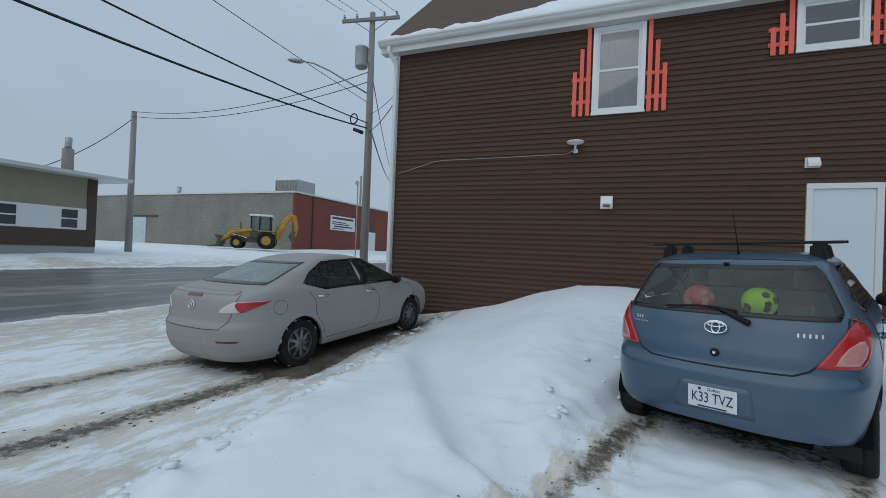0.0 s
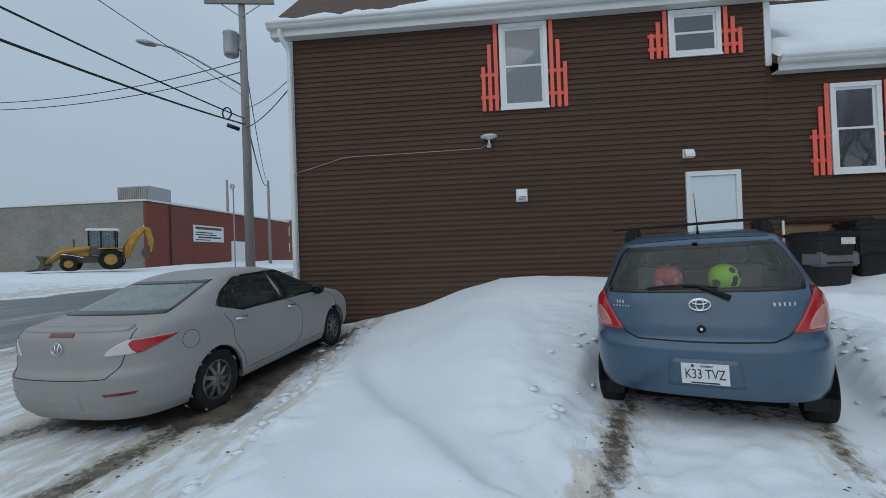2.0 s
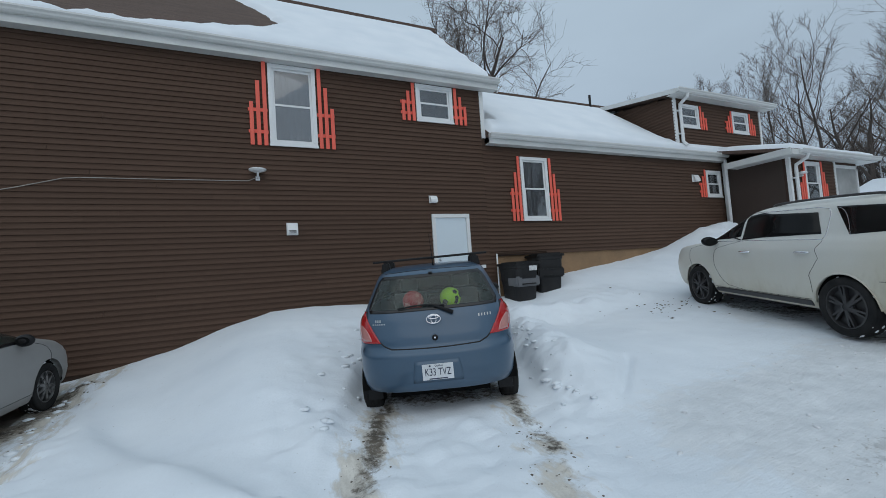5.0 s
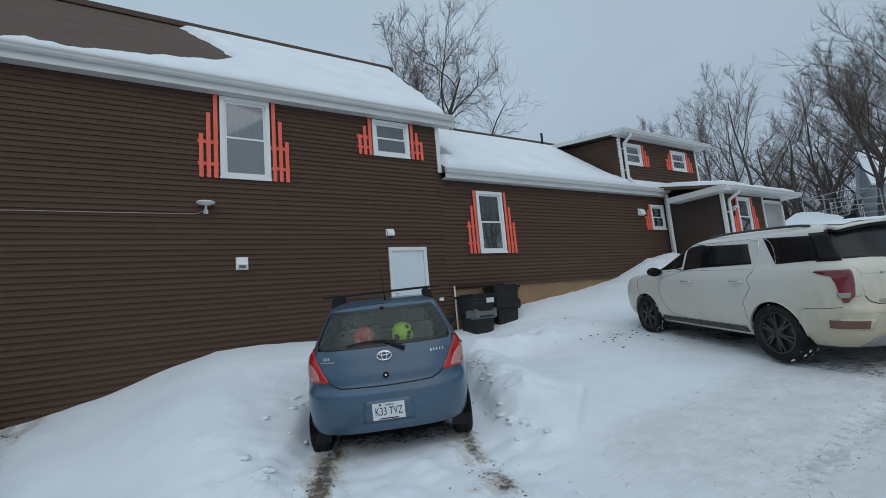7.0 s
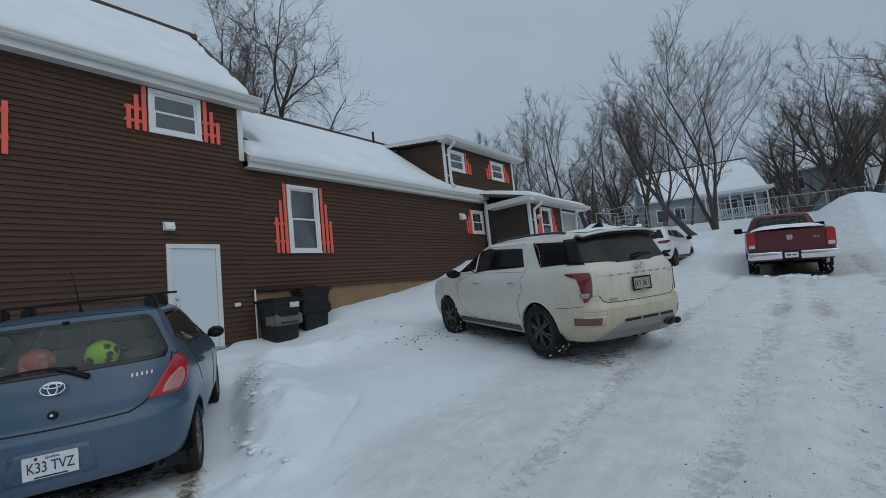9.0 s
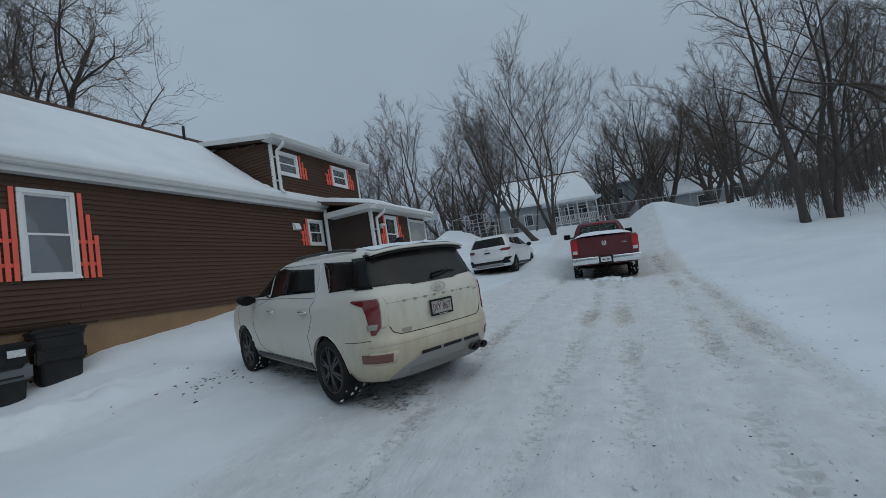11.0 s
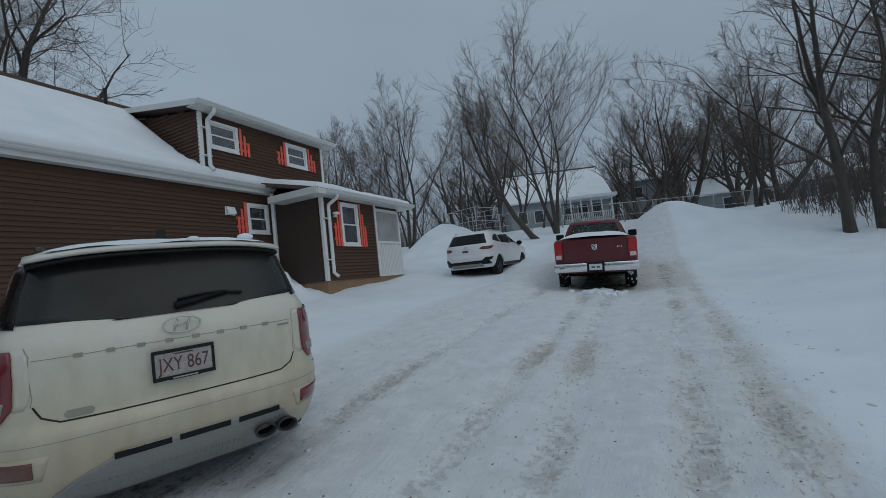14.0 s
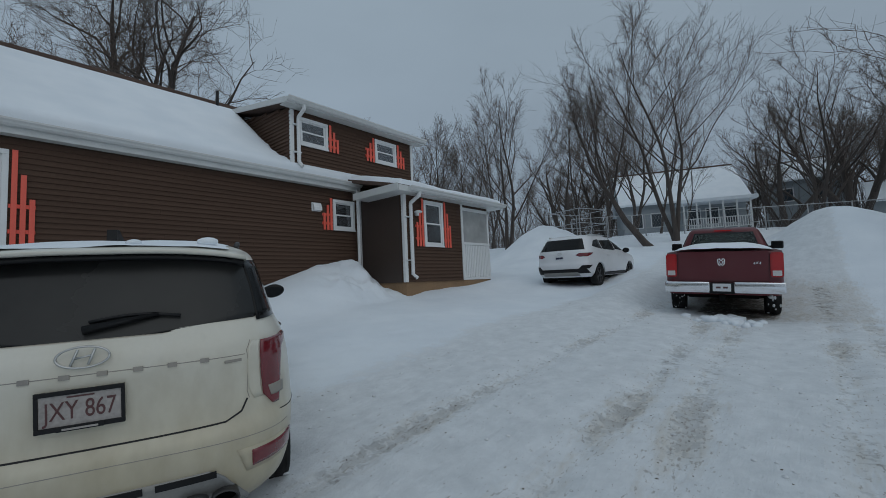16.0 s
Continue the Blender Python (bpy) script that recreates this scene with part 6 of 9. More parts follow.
    part("plate_recess", sh.patch([(0.39, ("x", -0.25), ("x", 0.25)), (0.5, ("x", -0.24), ("x", 0.24)), (0.6, ("x", -0.22), ("x", 0.22))], 0.003, 8, 6, 1, 0.004), M_BLUEPAINT, car, "", True)
    qp = plate(car, (0, -1.905, 0.495), 2, "K33 TVZ", M_INK, None, 0.09, ((-0.085, -0.068, 0.05, 0.068), (-0.09, 0.09, -0.07, -0.06)))
    tb = text_bm("Qu\u00e9bec", 0.026, 0.001)
    tb.transform(pose(0.012, -0.0055, 0.058))
    part("plate_heading", tb, M_INK, qp)
    ring_badge(car, (0, -1.79, 0.99), 12, 0.07, 0.045, M_CHROME)
    lock = add_lathe(bmesh.new(), [(0.03, 0), (0.028, 0.012), (0.014, 0.016)], 18, pose(0, -1.82, 0.81, 90, 0, 0))
    part("lock", lock, M_BLACK, car, "black hatch lock", True)
    part("lock_cap", add_lathe(bmesh.new(), [(0.012, 0), (0.01, 0.004)], 12, pose(0, -1.838, 0.812, 90, 0, 0)), M_CHROME, car)
    letter_bars(car, sh, 0.98, [0.46 + 0.03 * i for i in range(5)], 0.011, 0.026, M_METAL, 0.003)
    letter_bars(car, sh, 1.0, [-0.595, -0.572, -0.549], 0.012, 0.026, M_METAL, 0.003)
    for s in (-1, 1):
        flap = box((s * 0.68 - 0.075, -1.6, 0.18), (s * 0.68 + 0.075, -1.588, 0.36), 0.004)
        part("mud_flap", flap, M_BLACK, car, "black rubber mud flap")
    letter_bars(car, sh, 0.968, [-0.625 + 0.024 * i for i in range(6)], 0.012, 0.012, M_METAL, 0.003)
    wiper(car, sh, 1.1, -0.36, 0.12, (1.035, 0.2), M_BLACK)
    part("washer_jet", box((-0.02, -1.475, 1.435), (0.02, -1.44, 1.45), 0.004), M_BLACK, car)
    for x, y in ((-0.735, ax[0]), (0.735, ax[0]), (-0.735, ax[1]), (0.735, ax[1])):
        wheel(car, x, y, r, r, 0.185, 0.19, M_HUBCAP, 7, 0.0, False)
    # rack: two bars on four feet
    for y, xw in ((-0.62, 0.62), (-1.12, 0.62)):
        part("rack_bar", box((-0.66, y - 0.016, 1.585), (0.66, y + 0.016, 1.608), 0.006), M_BLACK, car, "black square roof bar")
        for s in (-1, 1):
            foot = bmesh.new()
            add_box(foot, (s * 0.52 - 0.055, y - 0.05, 1.46), (s * 0.52 + 0.055, y + 0.05, 1.585))
            for v in foot.verts:
                if v.co.z > 1.55:
                    v.co.x = s * 0.52 + (v.co.x - s * 0.52) * 0.7 - s * 0.01
            bmesh.ops.bevel(foot, geom=foot.edges[:], offset=0.015, segments=2, affect="EDGES")
            part("rack_foot", foot, M_BLACK, car)
    part("aerial", add_tube(bmesh.new(), [(0.03, -1.2, 1.505), (0.03, -1.22, 1.56), (0.02, -1.33, 1.86)], [0.014, 0.006, 0.002], 6), M_BLACK, car, "thin roof aerial")
    # inside
    part("parcel_shelf", box((-0.6, -1.62, 0.98), (0.6, -0.95, 1.0), 0.005), M_BEIGE, car, "beige parcel shelf")
    part("dashboard", box((-0.65, 0.5, 0.75), (0.65, 0.95, 1.0), 0.06), M_BLACK, car)
    for x in (-0.36, 0.36):
        seat(car, x, 0.0, 0.5)
        seat(car, x, -0.85, 0.5, 0.4)
    part("rear_view_mirror", box((-0.1, 0.2, 1.3), (0.1, 0.23, 1.36), 0.01), M_BLACK, car)
    return car


def parked(x, y, turn, z_rear, z_front, length=2.5, side_lean=0.0):
    """Pose of a car whose middle stands at x, y, heading clockwise from +y by turn degrees, resting on front and rear heights."""
    return pose(x, y, (z_rear + z_front) / 2, 0, 0, -turn) @ pose(0, 0, 0, math.degrees(math.atan2(z_front - z_rear, length)), side_lean, 0)


blue_m = pose(1.581, 5.392, -0.181, 0, 0, -24.97) @ pose(0, 0, 0, 2.75, -1.7, 0)
blue_hatchback(blue_m)
M_BALLRED = surface("red_ball_cloth", (0.5, 0.04, 0.05), 0.8, 0.2, 9, 60, 0.3, dirt=(0.6, 0.35, 0.33), dirt_amount=0.5, dirt_scale=11)
M_BALLGREEN = surface("lime_green_ball", (0.42, 0.75, 0.02), 0.5, 0.12, 6, 60, 0.1)
for dx, mat, lab in ((-0.22, M_BALLRED, "red patterned ball on the parcel shelf"), (0.19, M_BALLGREEN, "lime green ball with dark panels on the parcel shelf")):
    ball = thing("ball", lab, "ball", blue_m @ pose(dx, -1.36, 1.14) @ Matrix.Scale(1.0, 4))
    bm = bmesh.new()
    bmesh.ops.create_icosphere(bm, subdivisions=4, radius=0.115)
    part("cover", bm, mat, ball, "", True)
    pm = bmesh.new()
    rng = random.Random(4)
    for k in range(9):
        d = Vector((rng.uniform(-1, 1), rng.uniform(-1, -0.1), rng.uniform(-0.8, 0.5))).normalized()
        mm = d.to_track_quat("Z", "Y").to_matrix().to_4x4()
        add_lathe(pm, [(0.03, 0.112), (0.026, 0.1165), (0.005, 0.118)], 5, mm)
    part("panel", pm, M_BLACK if mat is M_BALLGREEN else surface("pale_red_patch", (0.62, 0.25, 0.24), 0.8), ball)


# -- grey saloon --
def grey_saloon(m):
    car = thing("saloon_car", "dusty silver-grey saloon car parked beside the house", "car", m)
    sh = Shell([(0.22, -2.14, 2.1, 0.82), (0.3, -2.22, 2.2, 0.862), (0.44, -2.27, 2.27, 0.876), (0.6, -2.282, 2.26, 0.88), (0.65, -2.28, 2.24, 0.879), (0.69, -2.235, 2.22, 0.875), (0.78, -2.226, 2.14, 0.873), (0.88, -2.218, 1.95, 0.867), (0.97, -2.2, 1.55, 0.852),
                (1.03, -2.15, 1.26, 0.83), (1.065, -2.03, 1.14, 0.806), (1.095, -1.8, 1.05, 0.782), (1.17, -1.56, 0.86, 0.728), (1.28, -1.25, 0.6, 0.668), (1.37, -0.97, 0.36, 0.617), (1.42, -0.76, 0.18, 0.575), (1.445, -0.45, -0.05, 0.49)], 9, 3.4)
    ax, arch, hub, r = (-1.28, 1.36), 0.365, 0.315, 0.318
    rear = [(-0.63, 1.105), (0.63, 1.105), (0.53, 1.365), (-0.53, 1.365)]
    wind = [(-0.68, 1.06), (0.68, 1.06), (0.53, 1.37), (-0.53, 1.37)]
    side_f = [(1.06, 0.985), (0.02, 0.985), (-0.02, 1.39), (0.22, 1.39), (0.7, 1.2)]
    side_r = [(-0.06, 0.985), (-0.88, 0.995), (-1.18, 1.1), (-1.02, 1.23), (-0.7, 1.375), (-0.09, 1.39)]
    holes = [hole_rear(rear, -0.7), hole_front(wind, 0.0), hole_side(side_f, 0.45), hole_side(side_r, 0.45)]
    part("body", sh.body(ax, arch, hub, 0.26, holes, 460, 84), M_SILVER, car, "dusty silver painted body", True)
    underbody(car, sh, 0.18, 0.5, ax, arch, hub, 0.86)
    glaze(car, sh, rear, "rear", M_SKYGLASS, 0.03, name="rear_window")
    glaze(car, sh, wind, "front", M_CARGLASS, 0.03, name="windscreen")
    for s in (-1, 1):
        glaze(car, sh, side_f, "side", M_CARGLASS, 0.035, s, "side_window")
        glaze(car, sh, side_r, "side", M_CARGLASS, 0.035, s, "side_window")
        part("door_post", sh.patch([(0.985, ("y", -0.07), ("y", 0.03)), (1.39, ("y", -0.1), ("y", -0.01))], 0.006, 3, 10, s, 0.01), M_BLACK, car, "black door post", True)
        part("quarter_post", sh.line([(1.01, ("y", -0.78)), (1.32, ("y", -0.74))], s, 0.011), M_BLACK, car)
        lamp = part("tail_lamp", sh.patch([(0.815, ("x", s * 0.47), ("y", -2.1)), (0.86, ("x", s * 0.5), ("y", -1.98)), (0.91, ("x", s * 0.57), ("y", -1.8)), (0.945, ("x", s * 0.64), ("y", -1.74))], 0.008, 16, 10, s, 0.014), M_LAMPCLEAR, car, "pale and red tail lamp", True)
        part("red_lens", sh.patch([(0.825, ("x", s * 0.7), ("y", -2.05)), (0.86, ("x", s * 0.67), ("y", -1.97)), (0.91, ("x", s * 0.65), ("y", -1.81)), (0.94, ("x", s * 0.67), ("y", -1.75))], 0.012, 12, 8, s, 0.006), M_LAMPRED, lamp, "", True)
        lens = sh.patch([(0.66, ("f", 0.56), ("y", 1.98)), (0.76, ("f", 0.6), ("y", 1.75))], 0.008, 8, 5, 1, 0.01)
        lens.transform(Matrix.Diagonal((s, 1, 1, 1)))
        bmesh.ops.recalc_face_normals(lens, faces=lens.faces[:])
        part("head_lamp", lens, M_LAMPCLEAR, car, "clear head lamp", True)
        part("reflector", sh.patch([(0.47, ("x", s * 0.5), ("x", s * 0.7)), (0.495, ("x", s * 0.48), ("x", s * 0.72))], 0.004, 6, 3, 1, 0.006), M_LAMPDEEP, car, "dark red bumper reflector")
        handle(car, sh, 0.91, -0.9, s, M_CHROME)
        handle(car, sh, 0.88, 0.12, s, M_CHROME)
        for pts in ([(0.32, ("y", -0.08)), (1.0, ("y", -0.02))], [(0.34, ("y", -0.86)), (0.5, ("y", -0.9)), (0.72, ("y", -1.04)), (1.0, ("y", -1.14))], [(0.32, ("y", 0.95)), (0.98, ("y", 0.98))], [(0.32, ("y", -0.85)), (0.32, ("y", 0.95))]):
            part("panel_gap", sh.line(pts, s, 0.0035), M_SEAM, car)
        mirror(car, s * 0.83, 0.78, 1.02, M_BLACK)
    cap = [(0.72 + 0.09 * math.sin(t), ("y", -1.62 + 0.1 * math.cos(t))) for t in np.linspace(0, math.tau, 17)]
    part("fuel_flap_gap", sh.line([(z + 0.12, e) for z, e in cap], 1, 0.0025, n=2), M_SEAM, car)
    part("panel_gap", sh.line([(1.03, ("x", -0.66)), (0.72, ("x", -0.6)), (0.63, ("x", -0.52)), (0.62, ("x", 0)), (0.63, ("x", 0.52)), (0.72, ("x", 0.6)), (1.03, ("x", 0.66))], 1, 0.004), M_SEAM, car)
    part("boot_lip", sh.patch([(1.02, ("x", -0.62), ("x", 0.62)), (1.04, ("x", -0.63), ("x", 0.63)), (1.055, ("x", -0.6), ("x", 0.6))], 0.008, 14, 4, 1, 0.014), M_SILVER, car, "", True)
    part("brake_lamp", sh.patch([(0.985, ("x", -0.14), ("x", 0.14)), (1.012, ("x", -0.13), ("x", 0.13))], 0.01, 6, 3, 1, 0.01), M_LAMPDEEP, car, "dark red high brake lamp")
    ring_badge(car, (0, -2.232, 0.89), 5, 0.06, 0.05, M_CHROME, False)
    part("plate_panel", sh.patch([(0.34, ("x", -0.26), ("x", 0.26)), (0.5, ("x", -0.26), ("x", 0.26))], 0.004, 6, 3, 1, 0.006), M_SILVER, car)
    for x, y in ((-0.74, ax[0]), (0.74, ax[0]), (-0.74, ax[1]), (0.74, ax[1])):
        wheel(car, x, y, r, r, 0.205, 0.2, M_HUBCAP, 9, 0.12, True, 0.04)
    part("parcel_shelf", box((-0.55, -1.6, 0.98), (0.55, -1.0, 1.0)), M_BEIGE, car, "beige parcel shelf")
    part("dashboard", box((-0.68, 0.65, 0.72), (0.68, 1.05, 0.99), 0.06), M_BLACK, car)
    wheel_ring = [(0.36 * 0 - 0.36 + 0.18 * math.cos(t), 0.52, 0.93 + 0.18 * math.sin(t)) for t in np.linspace(0, math.tau, 25)]
    part("steering_wheel", add_tube(bmesh.new(), wheel_ring, 0.014, 6), M_BLACK, car)
    for x in (-0.37, 0.37):
        seat(car, x, 0.05, 0.42)
        seat(car, x, -0.9, 0.42, 0.56)
    return car


grey_saloon(pose(-4.374, 6.083, -0.362, 0, 0, -7.3) @ pose(0, 0, 0, 2.3, -0.5, 0))


# -- white SUVs --
def big_suv(m):
    car = thing("suv_car", "large cream-white SUV with salt stains and dark glass", "car", m)
    sh = Shell([(0.27, -2.27, 2.22, 0.86), (0.33, -2.35, 2.36, 0.915), (0.44, -2.41, 2.44, 0.945), (0.6, -2.445, 2.48, 0.962), (0.7, -2.45, 2.49, 0.968), (0.735, -2.43, 2.49, 0.968), (0.76, -2.405, 2.49, 0.967), (0.9, -2.4, 2.46, 0.96), (1.05, -2.405, 2.36, 0.945),
                (1.095, -2.41, 2.2, 0.932), (1.11, -2.4, 2.1, 0.925), (1.15, -2.395, 1.72, 0.912), (1.19, -2.38, 1.42, 0.897), (1.225, -2.355, 1.28, 0.876), (1.28, -2.31, 1.14, 0.853), (1.45, -2.225, 0.78, 0.803), (1.6, -2.15, 0.46, 0.757),
                (1.645, -2.12, 0.34, 0.735), (1.68, -2.09, 0.18, 0.7), (1.705, -2.02, 0.0, 0.635), (1.72, -1.85, -0.25, 0.53)], 12, 4.2)
    ax, arch, hub, r = (-1.42, 1.48), 0.415, 0.362, 0.374
    part("body", sh.body(ax, arch, hub, 0.27, (), 360, 72), M_CREAM, car, "cream-white painted body with salt stains", True)
    underbody(car, sh, 0.24, 0.6, ax, arch, hub, 0.95)
    glaze(car, sh, [(-0.76, 1.262), (-0.3, 1.25), (0.3, 1.25), (0.76, 1.262), (0.775, 1.3), (0.69, 1.63), (-0.69, 1.63), (-0.775, 1.3)], "rear", M_REARGLASS, 0, name="rear_window", off=0.006)
    glaze(car, sh, [(-0.8, 1.24), (0.8, 1.24), (0.66, 1.63), (-0.66, 1.63)], "front", M_DARKGLASS, 0.03, name="windscreen")
    # thin spoiler overhanging the rear glass
    for name, dz, mat, rear in (("spoiler", 0.0, M_CREAM, -2.25), ("spoiler_underside", -0.032, M_BLACK, -2.235)):
        bm = bmesh.new()
        rows = []
        for j in range(25):
            f = j / 12 - 1
            x = f * (0.7 if dz == 0 else 0.69)
            drop = 0.05 * abs(f) ** 3
            yb = rear + 0.07 * abs(f) ** 4
            top = [(-1.9, 1.722), (-2.06, 1.71), (yb + 0.03, 1.69), (yb, 1.676), (yb + 0.012, 1.664), (-2.06, 1.655), (-1.9, 1.65)]
            rows.append([bm.verts.new((x * (0.86 if i in (0, 6) else 1), y, z - drop + dz)) for i, (y, z) in enumerate(top)])
        for r0, r1 in zip(rows, rows[1:]):
            for i in range(7):
                bm.faces.new((r0[i], r0[(i + 1) % 7], r1[(i + 1) % 7], r1[i]))
        bm.faces.new(rows[0])
        bm.faces.new(rows[-1][::-1])
        bmesh.ops.recalc_face_normals(bm, faces=bm.faces[:])
        part(name, bm, mat, car, "thin roof-edge spoiler" if dz == 0 else "", True)
    for s in (-1, 1):
        for poly in ([(1.12, 1.2), (0.4, 1.205), (0.38, 1.6), (0.44, 1.585), (0.8, 1.4)], [(0.34, 1.205), (-1.1, 1.215), (-0.935, 1.6), (0.0, 1.612), (0.32, 1.605)], [(-1.465, 1.25), (-2.03, 1.265), (-1.97, 1.44), (-1.9, 1.6), (-1.215, 1.606)]):
            glaze(car, sh, poly, "side", M_DARKGLASS, 0.0, s, "side_window", 0.006)
        part("door_post", sh.patch([(1.205, ("y", 0.33), ("y", 0.41)), (1.6, ("y", 0.31), ("y", 0.39))], 0.007, 3, 8, s, 0.008), M_BLACK, car, "black door post", True)
        part("window_trim", sh.line([(1.185, ("y", 1.16)), (1.19, ("y", 0.3)), (1.197, ("y", -1.12)), (1.615, ("y", -0.95)), (1.628, ("y", 0.0)), (1.6, ("y", 0.46)), (1.4, ("y", 0.84)), (1.2, ("y", 1.16))], s, 0.006), M_CHROME, car, "chrome window trim", True)
        part("window_trim", sh.line([(1.24, ("y", -1.48)), (1.6, ("y", -1.215))], s, 0.008), M_CHROME, car, "", True)
        part("corner_glass", sh.patch([(1.262, ("y", -2.0), ("x", s * 0.745)), (1.45, ("y", -1.94), ("x", s * 0.715)), (1.605, ("y", -1.86), ("x", s * 0.67))], 0.0085, 8, 8, s, 0.006), M_DARKGLASS, car, "dark rear corner glass", True)
        lamp = part("tail_lamp", sh.patch([(0.79, ("x", s * 0.815), ("y", -2.24)), (0.86, ("x", s * 0.765), ("y", -2.225)), (1.0, ("x", s * 0.755), ("y", -2.2)), (1.085, ("x", s * 0.755), ("y", -2.17)), (1.115, ("x", s * 0.755), ("y", -2.06)), (1.14, ("x", s * 0.757), ("y", -1.99)), (1.158, ("x", s * 0.76), ("y", -2.02))], 0.014, 14, 22, s, 0.024), M_LAMPDEEP, car, "tall dark red tail lamp", True)
        part("lamp_lens", sh.patch([(0.84, ("x", s * 0.8), ("x", s * 0.862)), (0.9, ("x", s * 0.785), ("x", s * 0.864))], 0.018, 6, 5, s, 0.005), M_LAMPGREY, lamp, "", True)
        part("lamp_surround", sh.patch([(0.85, ("x", s * 0.72), ("x", s * 0.768)), (0.9, ("x", s * 0.692), ("x", s * 0.756)), (1.05, ("x", s * 0.688), ("x", s * 0.752)), (1.13, ("x", s * 0.695), ("x", s * 0.752)), (1.165, ("x", s * 0.715), ("x", s * 0.757))], 0.004, 6, 10, s, 0.008), M_CREAM, lamp, "", True)
        part("panel_gap", sh.line([(1.17, ("x", s * 0.706)), (1.12, ("x", s * 0.687)), (0.9, ("x", s * 0.685)), (0.86, ("x", s * 0.695))], 1, 0.0022, n=10), M_LAMPGREY, car)
        surround = part("reflector_housing", sh.patch([(0.478, ("x", s * 0.67), ("y", -2.22)), (0.61, ("x", s * 0.63), ("y", -2.2))], 0.004, 10, 4, s, 0.008), M_CREAM, car, "", True)
        part("reflector", sh.patch([(0.5, ("x", s * 0.7), ("x", s * 0.905)), (0.59, ("x", s * 0.7), ("x", s * 0.915))], 0.009, 10, 5, s, 0.012), M_LAMPAMBER if s < 0 else M_LAMPDEEP, surround, "grimy red bumper reflector", True)
        part("rocker_trim", sh.patch([(0.315, ("y", -0.95), ("y", 1.02)), (0.36, ("y", -0.95), ("y", 1.02)), (0.385, ("y", -0.93), ("y", 0.97))], 0.014, 20, 5, s, 0.02), M_DARKALLOY, car, "dark grey rocker trim", True)
        handle(car, sh, 1.03, -0.86, s, M_CHROME, 0.24)
        handle(car, sh, 1.02, 0.22, s, M_CHROME, 0.24)
        for pts in ([(0.4, ("y", 0.34)), (1.19, ("y", 0.36))], [(0.5, ("y", -0.985)), (0.72, ("y", -0.96)), (0.95, ("y", -1.1)), (1.19, ("y", -1.12))], [(0.4, ("y", 1.06)), (1.15, ("y", 1.2))], [(0.71, ("y", -1.86)), (0.74, ("y", -2.24))], [(0.4, ("y", 1.06)), (0.395, ("y", 0.0)), (0.4, ("y", -0.95))]):
            part("panel_gap", sh.line(pts, s, 0.0032), M_SEAM, car)
        part("wheel_arch", add_tube(bmesh.new(), [sh.point(hub + arch * math.sin(t), sh.angle_y(hub + arch * math.sin(t), ax[0] + arch * math.cos(t), s)) for t in np.linspace(0.02, math.pi - 0.02, 24)], 0.012, 6), M_CREAM, car, "", True)
        # mirror: tapered shell on a short arm
        mb = bmesh.new()
        bmesh.ops.create_uvsphere(mb, u_segments=18, v_segments=12, radius=1, matrix=pose(s * 1.05, 0.93, 1.2) @ Matrix.Diagonal((0.145, 0.085, 0.085, 1)))
        for v in mb.verts:
            f = (v.co.x * s - 1.05) / 0.145
            v.co.z = 1.2 + (v.co.z - 1.2) * (1 - 0.22 * max(-f, 0)) + 0.012 * f
            v.co.y = max(v.co.y, 0.885)
        add_tube(mb, [(s * 0.86, 1.0, 1.165), (s * 0.97, 0.95, 1.165)], [0.03, 0.026], 8)
        mir = part("mirror", mb, M_BLACKGLOSS, car, "gloss black door mirror", True)
        part("mirror_glass", add_lathe(bmesh.new(), [(0.062, 0), (0.058, 0.004)], 18, pose(s * 1.05, 0.884, 1.2, 90, 0, 0) @ Matrix.Diagonal((1.75, 1.0, 1, 1))), M_DARKGLASS, mir)
        rail = [sh.point(1.69, sh.angle_y(1.69, float(y), s)) + Vector((0.0, 0, 0.012 + 0.035 * math.sin(math.pi * f) ** 0.5)) for f, y in zip(np.linspace(0, 1, 16), np.linspace(-1.8, 0.0, 16))]
        part("roof_rail", add_tube(bmesh.new(), rail, 0.017, 8), M_DARKALLOY, car, "dark grey roof rail", True)
    part("panel_gap", sh.line([(0.86, ("x", -0.685)), (0.8, ("x", -0.655)), (0.765, ("x", -0.58)), (0.758, ("x", 0)), (0.765, ("x", 0.58)), (0.8, ("x", 0.655)), (0.86, ("x", 0.685))], 1, 0.0055), M_SEAM, car)
    part("hatch_crease", sh.line([(1.1, ("x", -0.68)), (1.103, ("x", 0)), (1.1, ("x", 0.68))], 1, 0.0022), M_LAMPGREY, car)
    part("bumper_crease", sh.line([(0.665, ("x", -0.9)), (0.675, ("x", 0)), (0.665, ("x", 0.9))], 1, 0.0022), M_LAMPGREY, car)
    skid = sh.patch([(0.285, ("x", -0.68), ("x", 0.68)), (0.34, ("x", -0.66), ("x", 0.66)), (0.44, ("x", -0.54), ("x", 0.6)), (0.5, ("x", -0.4), ("x", 0.56)), (0.54, ("x", -0.3), ("x", 0.5))], 0.014, 24, 12, 1, 0.024)
    part("skid_plate", skid, M_SKID, car, "silver skid plate", True)
    for i in range(26):
        x = -0.5 + i * 0.032
        part("skid_rib", sh.patch([(0.33, ("x", x), ("x", x + 0.012)), (0.4, ("x", x), ("x", x + 0.012))], 0.02, 2, 2, 1, 0.008), M_SKID, car)
